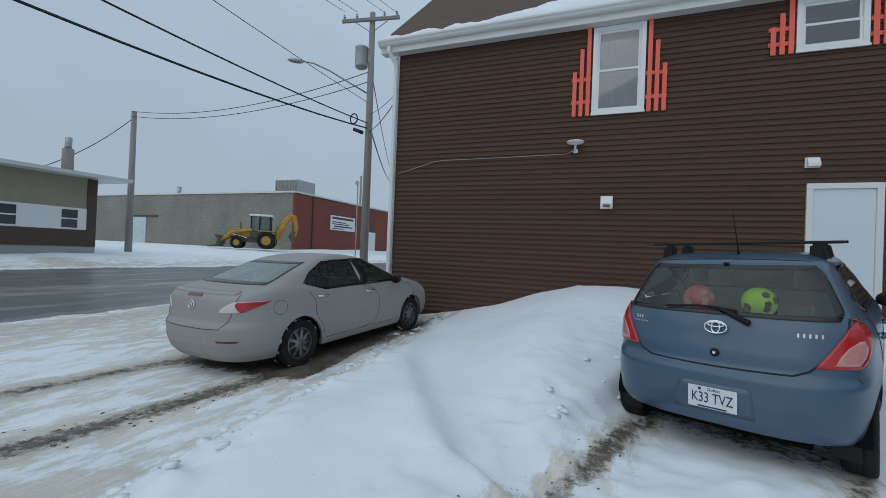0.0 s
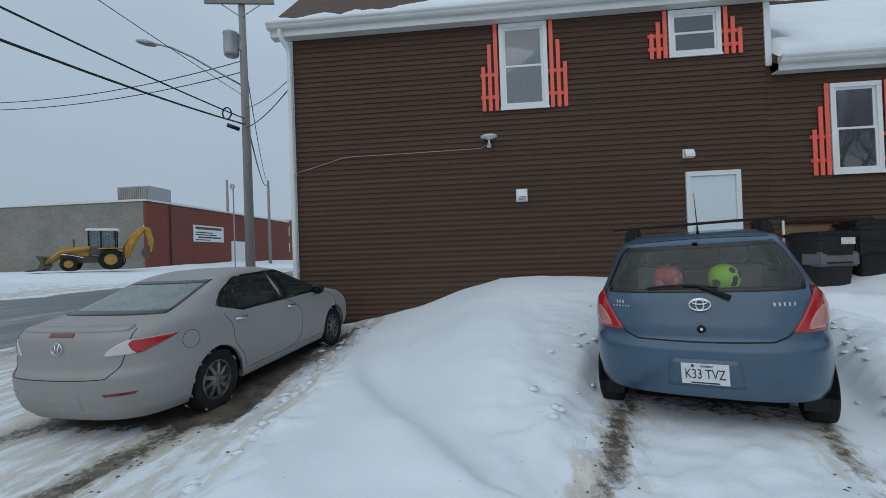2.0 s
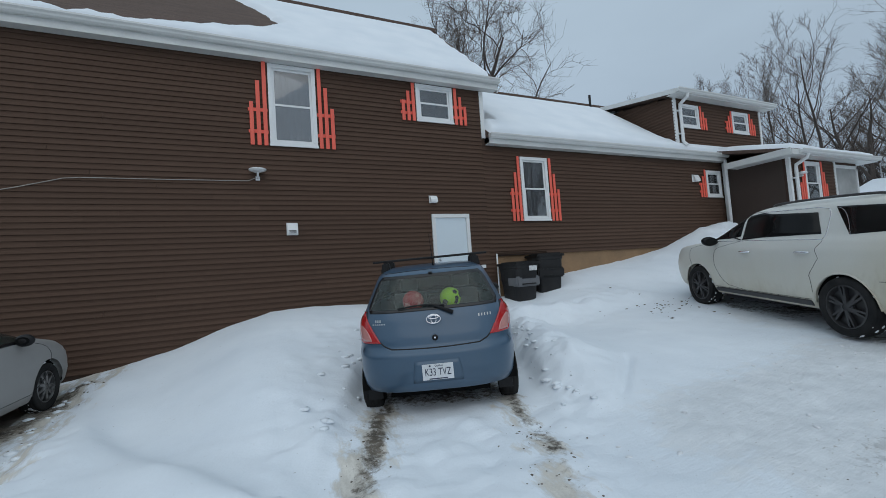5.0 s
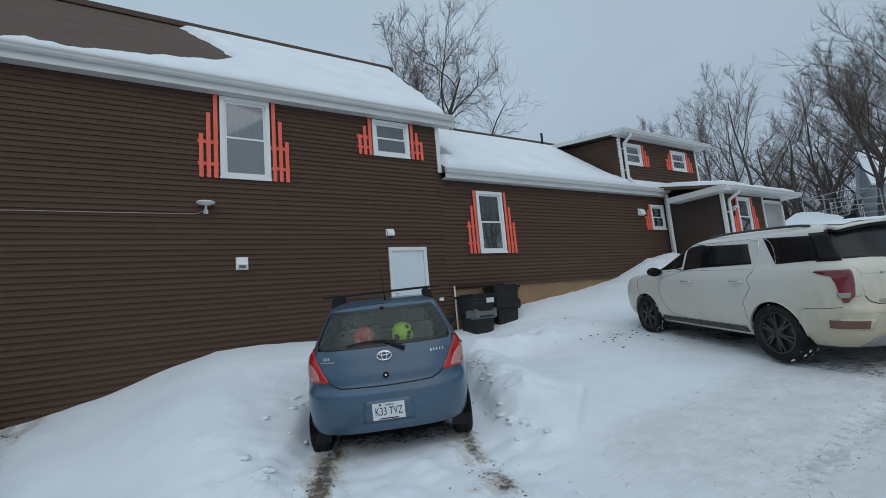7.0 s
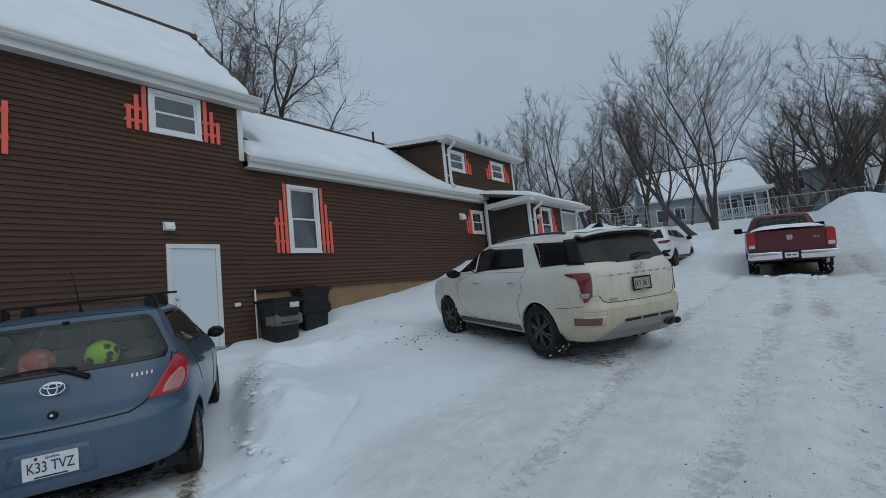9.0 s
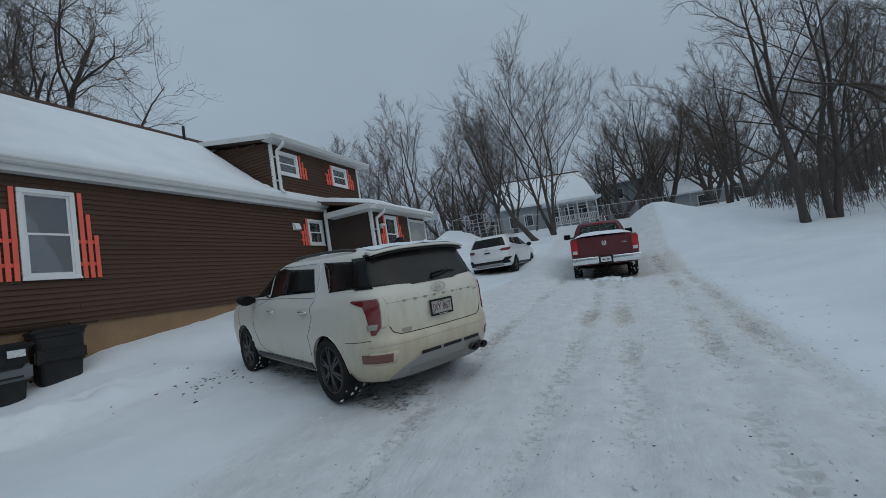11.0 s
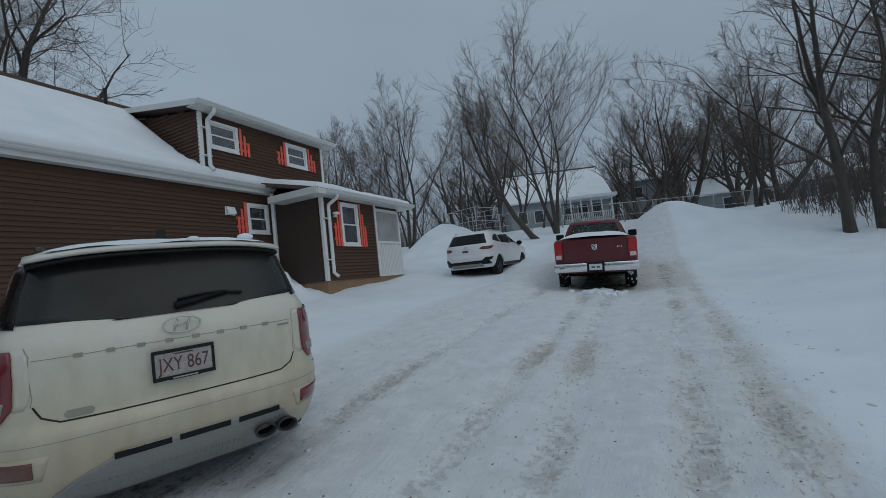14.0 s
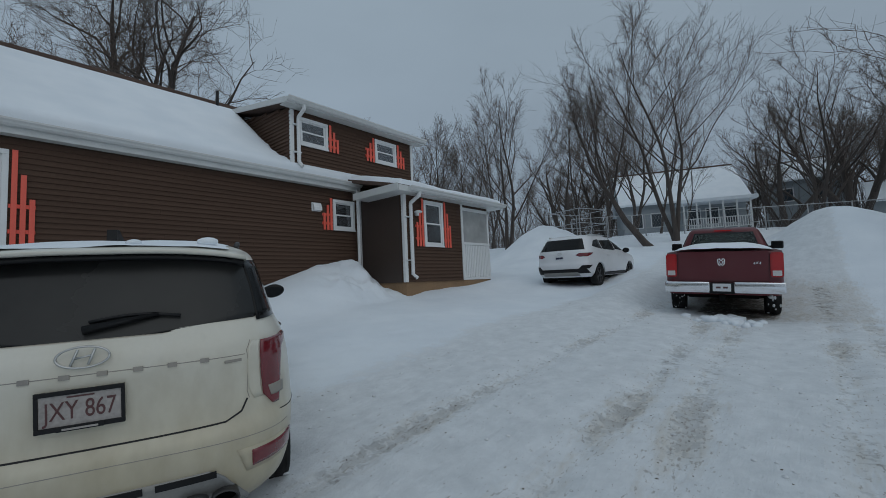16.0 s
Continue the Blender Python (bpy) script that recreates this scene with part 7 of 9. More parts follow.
    for x0, x1 in ((-0.37, -0.1), (-0.06, 0.22), (0.27, 0.53)):
        part("bumper_slot", sh.patch([(0.505, ("x", x0), ("x", x1)), (0.54, ("x", x0), ("x", x1))], 0.018, 6, 3, 1, 0.006), M_BLACK, car, "black bumper slot")
    for x in (0.43, 0.57):
        tip = add_lathe(bmesh.new(), [(0.04, -0.06), (0.054, 0.09), (0.05, 0.1), (0.043, 0.09), (0.04, 0.02)], 20, pose(x, -2.36, 0.395, 90, 0, 0) @ Matrix.Diagonal((1.3, 0.85, 1, 1)))
        part("exhaust_tip", tip, M_DARKALLOY, car, "dark oval exhaust tip", True)
        part("exhaust_bore", add_lathe(bmesh.new(), [(0.041, 0.03), (0.041, 0.034)], 16, pose(x, -2.36, 0.395, 90, 0, 0) @ Matrix.Diagonal((1.3, 0.85, 1, 1))), M_UNDER, car)
    plate(car, (-0.005, -2.425, 0.958), 1, "JXY 867", M_INKRED, M_BLACK, 0.104, ((-0.05, 0.05, 0.055, 0.062),))
    part("plate_name_bar", box((-0.09, -2.444, 0.868), (0.08, -2.4405, 0.89)), M_BLACK, car)
    part("plate_name_bar", box((-0.07, -2.4475, 0.874), (0.06, -2.445, 0.882)), M_PLATEOLD, car)
    ring_badge(car, (0, -2.405, 1.185), 12, 0.1, 0.048, M_METAL, False)
    letter_bars(car, sh, 1.1, [-0.49 + 0.14 * i for i in range(8)], 0.04, 0.022, M_LAMPGREY)
    letter_bars(car, sh, 1.075, [0.62], 0.08, 0.014, M_LAMPGREY)
    part("badge_oval", sh.patch([(0.775, ("x", -0.55), ("x", -0.45)), (0.795, ("x", -0.57), ("x", -0.43)), (0.815, ("x", -0.55), ("x", -0.45))], 0.005, 6, 4, 1, 0.006), M_LAMPGREY, car)
    wiper(car, sh, 1.325, 0.0, 0.38, (1.3, -0.02), M_BLACK)
    fin = prism([(-0.13, 0), (0.12, 0), (-0.06, 0.085), (-0.11, 0.085)], -0.025, 0.025)
    fin.transform(Matrix.Translation((0, -1.72, 1.728)) @ Matrix.Rotation(radians(90), 4, "Z"))
    part("roof_fin", fin, M_BLACK, car, "black shark-fin aerial")
    top = bmesh.new()
    g = []
    for i, y in enumerate(np.linspace(-2.14, -0.5, 40)):
        row = []
        for j, x in enumerate(np.linspace(-0.6, 0.6, 28)):
            e = min(i, 39 - i, j, 27 - j) / 2.5 + 0.8 * noise.noise((x * 5, y * 5, 3))
            base = 1.735 - 0.028 * max(0.0, (-1.85 - y) / 0.29) - 0.03 * (abs(x) / 0.6) ** 3
            row.append(top.verts.new((x + 0.02 * noise.noise((x * 7, y * 7, 9)), y, base + 0.012 * max(-0.6, min(1, e)) + 0.006 * noise.noise((x * 6, y * 6, 0)))))
        g.append(row)
    for i in range(39):
        for j in range(27):
            top.faces.new((g[i][j], g[i][j + 1], g[i + 1][j + 1], g[i + 1][j]))
    part("roof_snow", top, M_SNOW, car, "thin snow on the roof", True)
    for k, (x, y, sz) in enumerate(((0.5, -2.05, 0.045), (-0.2, -1.55, 0.03), (0.15, -2.1, 0.03))):
        lump = bmesh.new()
        bmesh.ops.create_icosphere(lump, subdivisions=2, radius=sz, matrix=pose(x, y, 1.725) @ Matrix.Diagonal((1.3, 0.8, 0.6, 1)))
        part("snow_lump", lump, M_SNOW, car, "", True)
    for x, y in ((-0.835, ax[0]), (0.835, ax[0]), (-0.835, ax[1]), (0.835, ax[1])):
        wheel(car, x, y, hub, r, 0.245, 0.262, M_DARKALLOY, 6, 0.22, True, 0.03, paired=True)
    return car


big_suv(pose(7.218, 3.449, 0.171, 0, 0, -24.3) @ pose(0, 0, 0, 3.8, -1.0, 0))


def small_suv(m):
    car = thing("suv_car", "clean white SUV with dark lower trim parked near the fence", "car", m)
    sh = Shell([(0.32, -2.2, 2.2, 0.86), (0.42, -2.3, 2.32, 0.92), (0.58, -2.37, 2.38, 0.942), (0.72, -2.37, 2.38, 0.945), (0.8, -2.33, 2.36, 0.945), (0.95, -2.3, 2.2, 0.942), (1.04, -2.28, 1.7, 0.935), (1.12, -2.25, 1.25, 0.91), (1.3, -2.12, 0.85, 0.83), (1.48, -1.98, 0.4, 0.75), (1.58, -1.9, 0.1, 0.7), (1.64, -1.7, -0.1, 0.62)], 10, 3.4)
    ax, arch, hub, r = (-1.42, 1.35), 0.4, 0.355, 0.36
    part("body", sh.body(ax, arch, hub, 0.32, (), 220, 44), M_WHITECAR, car, "white painted body", True)
    underbody(car, sh, 0.24, 0.55, ax, arch, hub, 0.92)
    glaze(car, sh, [(-0.74, 1.17), (0.74, 1.17), (0.6, 1.52), (-0.6, 1.52)], "rear", M_DARKGLASS, 0, name="rear_window", off=0.006)
    glaze(car, sh, [(-0.78, 1.14), (0.78, 1.14), (0.6, 1.56), (-0.6, 1.56)], "front", M_DARKGLASS, 0.03, name="windscreen")
    part("rear_trim", sh.patch([(0.34, ("y", -1.95), ("y", -1.95)), (0.44, ("x", -0.85), ("x", 0.85)), (0.58, ("x", -0.8), ("x", 0.8))][1:], 0.008, 16, 4, 1, 0.012), M_BLACK, car, "black lower bumper trim", True)
    part("skid_plate", sh.patch([(0.37, ("x", -0.6), ("x", 0.6)), (0.48, ("x", -0.56), ("x", 0.56))], 0.014, 12, 3, 1, 0.012), M_SKID, car, "", True)
    for s in (-1, 1):
        for poly in ([(1.18, 1.12), (0.1, 1.14), (0.08, 1.5), (0.4, 1.5)], [(0.04, 1.14), (-1.0, 1.17), (-1.0, 1.5), (0.02, 1.52)], [(-1.06, 1.18), (-1.75, 1.26), (-1.45, 1.46), (-1.06, 1.5)]):
            glaze(car, sh, poly, "side", M_DARKGLASS, 0.0, s, "side_window", 0.006)
        part("tail_lamp", sh.patch([(0.95, ("x", s * 0.62), ("y", -2.1)), (1.0, ("x", s * 0.5), ("y", -1.95)), (1.06, ("x", s * 0.62), ("y", -1.85))], 0.01, 12, 7, s, 0.015), M_LAMPDEEP, car, "slim dark red tail lamp", True)
        part("reflector", sh.patch([(0.58, ("x", s * 0.6), ("x", s * 0.85)), (0.68, ("x", s * 0.7), ("x", s * 0.9))], 0.01, 6, 4, s, 0.012), M_BLACK, car)
        part("sill_trim", sh.patch([(0.34, ("y", -1.0), ("y", 0.93)), (0.44, ("y", -1.0), ("y", 0.93))], 0.008, 12, 3, s, 0.012), M_BLACK, car, "", True)
        handle(car, sh, 0.98, -0.7, s, M_WHITECAR)
        handle(car, sh, 0.98, 0.3, s, M_WHITECAR)
        mirror(car, s * 0.88, 0.9, 1.14, M_BLACK, 1.2)
        rail = [sh.point(1.6, sh.angle_y(1.6, y, s)) + Vector((0, 0, 0.05)) for y in np.linspace(-1.6, -0.1, 8)]
        part("roof_rail", add_tube(bmesh.new(), rail, 0.016, 6), M_METAL, car, "", True)
    plate(car, (0, -2.31, 0.93), 6, "", M_INK, None, 0.08, ((-0.12, 0.12, -0.03, 0.03),))
    ring_badge(car, (0, -2.275, 1.06), 10, 0.07, 0.035, M_METAL, False)
    for x, y in ((-0.8, ax[0]), (0.8, ax[0]), (-0.8, ax[1]), (0.8, ax[1])):
        wheel(car, x, y, r, r, 0.23, 0.235, M_DARKALLOY, 5, 0.05, False, 0.05)
    return car


# -- red pick-up --
def red_pickup(m):
    car = thing("pickup_truck", "dark red pick-up truck with snow in its bed", "truck", m)
    cab = Shell([(0.45, -0.55, 2.85, 0.9), (0.55, -0.58, 2.92, 0.97), (0.8, -0.6, 2.95, 0.99), (1.1, -0.6, 2.9, 0.99), (1.25, -0.6, 2.6, 0.975), (1.32, -0.6, 1.75, 0.95), (1.42, -0.59, 1.5, 0.9), (1.6, -0.56, 1.15, 0.82), (1.78, -0.52, 0.8, 0.74), (1.85, -0.5, 0.6, 0.7), (1.89, -0.35, 0.4, 0.62)], 14, 5)
    ax, arch, hub, r = (-1.68, 1.9), 0.46, 0.4, 0.4
    rear = [(-0.72, 1.42), (0.72, 1.42), (0.6, 1.78), (-0.6, 1.78)]
    wind = [(-0.78, 1.4), (0.78, 1.4), (0.6, 1.8), (-0.6, 1.8)]
    part("cab", cab.body((1.9,), arch, hub, 0.45, [hole_rear(rear, 0.0), hole_front(wind, 0.5)], 240, 50), M_REDPAINT, car, "dark red painted cab", True)
    glaze(car, cab, rear, "rear", M_CARGLASS, 0.03, name="rear_window")
    glaze(car, cab, wind, "front", M_CARGLASS, 0.03, name="windscreen")
    for s in (-1, 1):
        glaze(car, cab, [(1.55, 1.4), (0.2, 1.4), (0.2, 1.76), (0.75, 1.76)], "side", M_DARKGLASS, 0.0, s, "side_window", 0.006)
        glaze(car, cab, [(0.12, 1.4), (-0.45, 1.4), (-0.42, 1.74), (0.12, 1.76)], "side", M_DARKGLASS, 0.0, s, "side_window", 0.006)
        mir = part("mirror", box((s * 1.17 - 0.13, 1.2, 1.33), (s * 1.17 + 0.13, 1.34, 1.53), 0.035), M_BLACK, car, "large black door mirror", True)
        part("mirror_arm", box((s * 1.0 - 0.08, 1.24, 1.36), (s * 1.0 + 0.08, 1.3, 1.41), 0.01), M_BLACK, mir)
        part("mirror_glass", box((s * 1.17 - 0.1, 1.192, 1.36), (s * 1.17 + 0.1, 1.199, 1.5)), M_DARKGLASS, mir)
        seat(car, s * 0.4, 0.3, 0.7, 0.7)
    part("brake_lamp", box((-0.18, -0.535, 1.81), (0.18, -0.5, 1.84), 0.004), M_LAMPRED, car, "high brake lamp")
    # bed
    bed = bmesh.new()
    for s in (-1, 1):
        outer = Shell([(0.5, -2.84, 0.0, 0.95), (0.6, -2.88, 0.0, 0.99), (1.0, -2.89, 0.0, 1.005), (1.3, -2.88, 0.0, 1.0), (1.36, -2.86, 0.0, 0.975)], 22, 9)
    side_bm = outer.body((-1.68,), arch, hub, 0.5, [lambda c: c.z > 1.35 and abs(c.x) < 0.9], 240, 40)
    part("bed_sides", side_bm, M_REDPAINT, car, "dark red cargo bed", True)
    part("bed_floor", box((-0.86, -2.78, 0.8), (0.86, -0.64, 1.3)), M_UNDER, car)
    sn = bmesh.new()
    g = []
    for i, y in enumerate(np.linspace(-2.8, -0.62, 24)):
        row = []
        for j, x in enumerate(np.linspace(-0.86, 0.86, 20)):
            row.append(sn.verts.new((x, y, 1.38 + 0.15 * (1 - (x / 0.86) ** 4) * min(1, (i + 1) / 3) + 0.02 * noise.noise((x * 3, y * 3, 5)))))
        g.append(row)
    for i in range(23):
        for j in range(19):
            sn.faces.new((g[i][j], g[i][j + 1], g[i + 1][j + 1], g[i + 1][j]))
    part("bed_snow", sn, M_SNOW, car, "snow filling the cargo bed", True)
    gate = bmesh.new()
    add_box(gate, (-0.76, -2.915, 0.78), (0.76, -2.85, 1.37))
    bmesh.ops.bevel(gate, geom=gate.edges[:], offset=0.015, segments=2, affect="EDGES")
    tg = part("tailgate", gate, M_REDPAINT, car, "dark red tailgate")
    crest = bmesh.new()
    for pts in ([(-0.06, 0.06), (-0.05, -0.03), (-0.015, -0.075)], [(0.06, 0.06), (0.05, -0.03), (0.015, -0.075)], [(-0.06, 0.06), (-0.03, 0.075), (0, 0.03), (0.03, 0.075), (0.06, 0.06)], [(-0.035, 0.03), (0, -0.06), (0.035, 0.03)]):
        add_tube(crest, [(x, -2.925, 1.15 + z) for x, z in pts], 0.012, 6)
    part("emblem", crest, M_CHROME, tg, "chrome emblem", True)
    t4 = text_bm("4X4", 0.075, 0.003)
    t4.transform(Matrix.Translation((0.58, -2.918, 1.13)))
    part("badge_letters", t4, M_CHROME, tg)
    for s in (-1, 1):
        lamp = bmesh.new()
        add_box(lamp, (s * 0.88 - 0.1, -2.925, 0.86), (s * 0.88 + 0.1, -2.75, 1.33))
        bmesh.ops.bevel(lamp, geom=lamp.edges[:], offset=0.02, segments=2, affect="EDGES")
        lp = part("tail_lamp", lamp, M_LAMPRED, car, "red tail lamp with a clear lower lens")
        part("reverse_lens", box((s * 0.88 - 0.07, -2.932, 0.89), (s * 0.88 + 0.07, -2.922, 0.99), 0.006), M_LAMPCLEAR, lp)
    for x0, x1 in ((-1.0, -0.2), (0.2, 1.0)):
        part("bumper", box((x0, -3.03, 0.55), (x1, -2.86, 0.77), 0.03), M_CHROME, car, "chrome rear bumper half", True)
    part("bumper_step", box((-0.22, -3.0, 0.53), (0.22, -2.86, 0.75), 0.02), M_BLACK, car, "black bumper step")
    plate(car, (0, -3.02, 0.66), 0, "", M_INKRED, None, 0.08, ((-0.1, -0.02, -0.018, 0.018), (0.02, 0.1, -0.018, 0.018)))
    part("hitch", box((-0.05, -3.06, 0.4), (0.05, -2.7, 0.5), 0.01), M_UNDER, car)
    ub = bmesh.new()
    add_box(ub, (-0.6, -2.7, 0.42), (0.6, 2.6, 0.8))
    add_tube(ub, [(-0.8, -1.68, 0.4), (0.8, -1.68, 0.4)], 0.07, 8)
    part("underbody", ub, M_UNDER, car)
    part("exhaust", add_tube(bmesh.new(), [(0.75, -2.3, 0.5), (0.78, -2.85, 0.48)], 0.04, 10), M_METAL, car, "", True)
    part("dashboard", box((-0.75, 1.1, 1.0), (0.75, 1.5, 1.35), 0.06), M_BLACK, car)
    for x, y in ((-0.86, ax[0]), (0.86, ax[0]), (-0.86, ax[1]), (0.86, ax[1])):
        wheel(car, x, y, r, r, 0.27, 0.235, M_ALLOY, 5, 0.0, True, 0.07)
    return car


zt = floor_at(17.4, -0.25)
red_pickup(pose(18.75, 0.152, 0.617, 0, 0, -84.45) @ pose(0, 0, 0, 3.2, 3.0, 0))
small_suv(pose(20.64, 4.32, 1.15, 0, 0, -91.4) @ pose(0, 0, 0, 1.2, 0.5, 0))


# ---- trees ----
class Tubes:
    """Collects tapered tubes into one mesh."""

    def __init__(self):
        self.v, self.f = [], []

    def add(self, pts, radii, n):
        base = len(self.v)
        k = len(pts)
        for i in range(k):
            p, q = pts[max(i - 1, 0)], pts[min(i + 1, k - 1)]
            d = Vector(q) - Vector(p)
            a = d.cross(Vector((0.31, 0.17, 0.93)))
            a = a.normalized() if a.length > 1e-6 else Vector((1, 0, 0))
            b = d.cross(a).normalized()
            for j in range(n):
                t = math.tau * j / n
                self.v.append(tuple(Vector(pts[i]) + radii[i] * (math.cos(t) * a + math.sin(t) * b)))
        for i in range(k - 1):
            for j in range(n):
                self.f.append((base + i * n + j, base + i * n + (j + 1) % n, base + (i + 1) * n + (j + 1) % n, base + (i + 1) * n + j))

    def mesh(self, name, material):
        me = bpy.data.meshes.new(name)
        me.from_pydata(self.v, [], self.f)
        me.polygons.foreach_set("use_smooth", np.ones(len(me.polygons), bool))
        me.materials.append(material)
        return me


def limb(rng, start, direction, length, r0, r1, segs, wander, rise):
    pts, d = [Vector(start)], Vector(direction).normalized()
    for _ in range(segs):
        d = (d + Vector((rng.gauss(0, wander), rng.gauss(0, wander), rng.gauss(0, wander) + rise))).normalized()
        pts.append(pts[-1] + d * (length / segs))
    radii = [r0 + (r1 - r0) * (i / segs) for i in range(segs + 1)]
    return pts, radii


def tree_meshes(seed, height, trunk_r, stems=((0, 0, 1),), fork=0.3, limbs=9, spread=0.8, subs=6, twigs=6, fine=4, wander=0.12, rise=0.06, droop=0.0, twig=1.0, reach=1.0):
    """Trunk with limbs, and the crown of branches and twigs, for a bare deciduous tree."""
    rng = random.Random(seed)
    wood, crown = Tubes(), Tubes()
    for st in stems:
        trunk_len = height * 0.86 * (0.9 + 0.2 * rng.random())
        pts, rad = limb(rng, (rng.uniform(-0.12, 0.12) * (len(stems) > 1), rng.uniform(-0.12, 0.12) * (len(stems) > 1), -0.3), st, trunk_len, trunk_r, trunk_r * 0.12, 12, 0.07, 0.05)
        rad[0] *= 1.35
        wood.add(pts, rad, 9)
        for i in range(limbs):
            f = fork + (1 - fork) * (i + rng.random() * 0.7) / limbs
            f = min(f, 0.97)
            k = f * 12
            i0 = int(k)
            p = pts[i0].lerp(pts[min(i0 + 1, 12)], k - i0)
            r = rad[i0] * 0.5
            a = rng.random() * math.tau
            up = (pts[min(i0 + 1, 12)] - pts[i0]).normalized()
            d = Vector((math.cos(a) * spread, math.sin(a) * spread, 0.75)) + up * 0.4
            ln = reach * height * (0.5 - 0.3 * f) * (0.8 + 0.5 * rng.random())
            lp, lr = limb(rng, p, d, ln, r, r * 0.15, 7, wander, rise)
            wood.add(lp, lr, 6)
            for j in range(subs):
                g = 0.25 + 0.75 * (j + rng.random()) / subs
                kk = min(g, 0.98) * 7
                j0 = int(kk)
                q = lp[j0].lerp(lp[min(j0 + 1, 7)], kk - j0)
                ld = (lp[min(j0 + 1, 7)] - lp[j0]).normalized()
                d2 = ld * 0.85 + Vector((rng.gauss(0, 0.5), rng.gauss(0, 0.5), rng.gauss(0.3, 0.3)))
                ln2 = ln * (0.55 - 0.25 * g) * (0.7 + 0.6 * rng.random())
                r2 = max(0.01 * twig, lr[j0] * 0.45)
                bp, br = limb(rng, q, d2, ln2, r2, 0.006 * twig, 5, wander * 1.2, rise * 0.8 - droop)
                crown.add(bp, br, 4)
                for t in range(twigs):
                    h = 0.2 + 0.8 * (t + rng.random()) / twigs
                    k3 = min(h, 0.98) * 5
                    t0 = int(k3)
                    s = bp[t0].lerp(bp[min(t0 + 1, 5)], k3 - t0)
                    bd = (bp[min(t0 + 1, 5)] - bp[t0]).normalized()
                    d3 = bd * 0.8 + Vector((rng.gauss(0, 0.55), rng.gauss(0, 0.55), rng.gauss(0.2 - droop * 3, 0.35)))
                    ln3 = max(0.25, ln2 * 0.45 * (0.6 + 0.7 * rng.random()))
                    tp, tr = limb(rng, s, d3, ln3, 0.008 * twig, 0.004 * twig, 3, wander * 1.3, 0.04 - droop)
                    crown.add(tp, tr, 3)
                    for u in range(fine):
                        w = tp[1 + u % 3]
                        d4 = d3.normalized() * 0.7 + Vector((rng.gauss(0, 0.6), rng.gauss(0, 0.6), rng.gauss(0.2, 0.4)))
                        crown.add(limb(rng, w, d4, ln3 * 0.6, 0.005, 0.003, 2, 0.1, 0)[0], [0.005 * twig, 0.004 * twig, 0.003 * twig], 3)
    return wood.mesh("trunk", M_BARK), crown.mesh("crown", M_TWIG)


KINDS = {
    "vase": tree_meshes(11, 10.0, 0.14, ((0.05, 0.06, 1), (-0.06, -0.18, 1)), 0.2, 8, 0.95, 6, 6, 4, 0.1, 0.06, twig=0.95, reach=1.2),
    "twin": tree_meshes(12, 12.0, 0.13, ((0.0, 0.27, 1), (0.06, -0.07, 1), (-0.05, 0.07, 1)), 0.26, 9, 1.0, 7, 6, 4, 0.09, 0.05, twig=0.85, reach=1.25),
    "lean": tree_meshes(13, 11.0, 0.2, ((-0.12, 0.55, 0.62),), 0.35, 10, 0.5, 7, 7, 4, 0.12, 0.13, twig=0.95),
    "broad": tree_meshes(14, 11.5, 0.3, ((0.1, 0.1, 1), (-0.3, 0.45, 0.8), (0.1, -0.5, 0.8)), 0.22, 8, 1.0, 6, 6, 4, 0.14, 0.05, twig=1.25),
    "thin": tree_meshes(15, 9.5, 0.085, ((0, 0.04, 1),), 0.22, 10, 0.5, 5, 5, 3, 0.1, 0.06, twig=1.0),
    "near": tree_meshes(16, 13.0, 0.17, ((-0.02, 0.09, 1), (0.05, -0.1, 1)), 0.22, 8, 1.0, 5, 5, 3, 0.16, 0.02, 0.025),
    "heavy": tree_meshes(17, 12.0, 0.33, ((0.12, -0.62, 0.75), (0.1, -0.3, 1.0)), 0.3, 8, 0.9, 6, 6, 4, 0.16, 0.02, 0.03),
    "oak": tree_meshes(18, 19.5, 0.46, ((0.03, 0.0, 1), (-0.14, 0.08, 1), (0.12, -0.08, 1)), 0.45, 9, 0.85, 8, 7, 5, 0.22, 0.03, twig=1.3),
}
LABELS = {"vase": "bare vase-shaped maple with fine grey twigs", "twin": "bare twin-stemmed tree with slim upright branches", "lean": "bare tree leaning steeply on a dark trunk",
          "broad": "bare spreading tree with heavy curved limbs", "thin": "slender bare young tree at the wood's edge", "near": "bare two-stemmed tree on the snow bank",
          "heavy": "old leaning tree with a thick split trunk and drooping twigs", "oak": "large bare tree with a round crown behind the house"}


def plant(kind, x, y, turn=0, size=1.0, z=None, group=""):
    z = floor_at(x, y) - 0.1 if z is None else z
    t = thing("tree", LABELS[kind], "tree", pose(x, y, z, 0, 0, turn) @ Matrix.Scale(size, 4), group)
    for nm, me in zip(("trunk", "crown"), KINDS[kind]):
        ob = new(nm, me)
        ob.parent = t
    return t


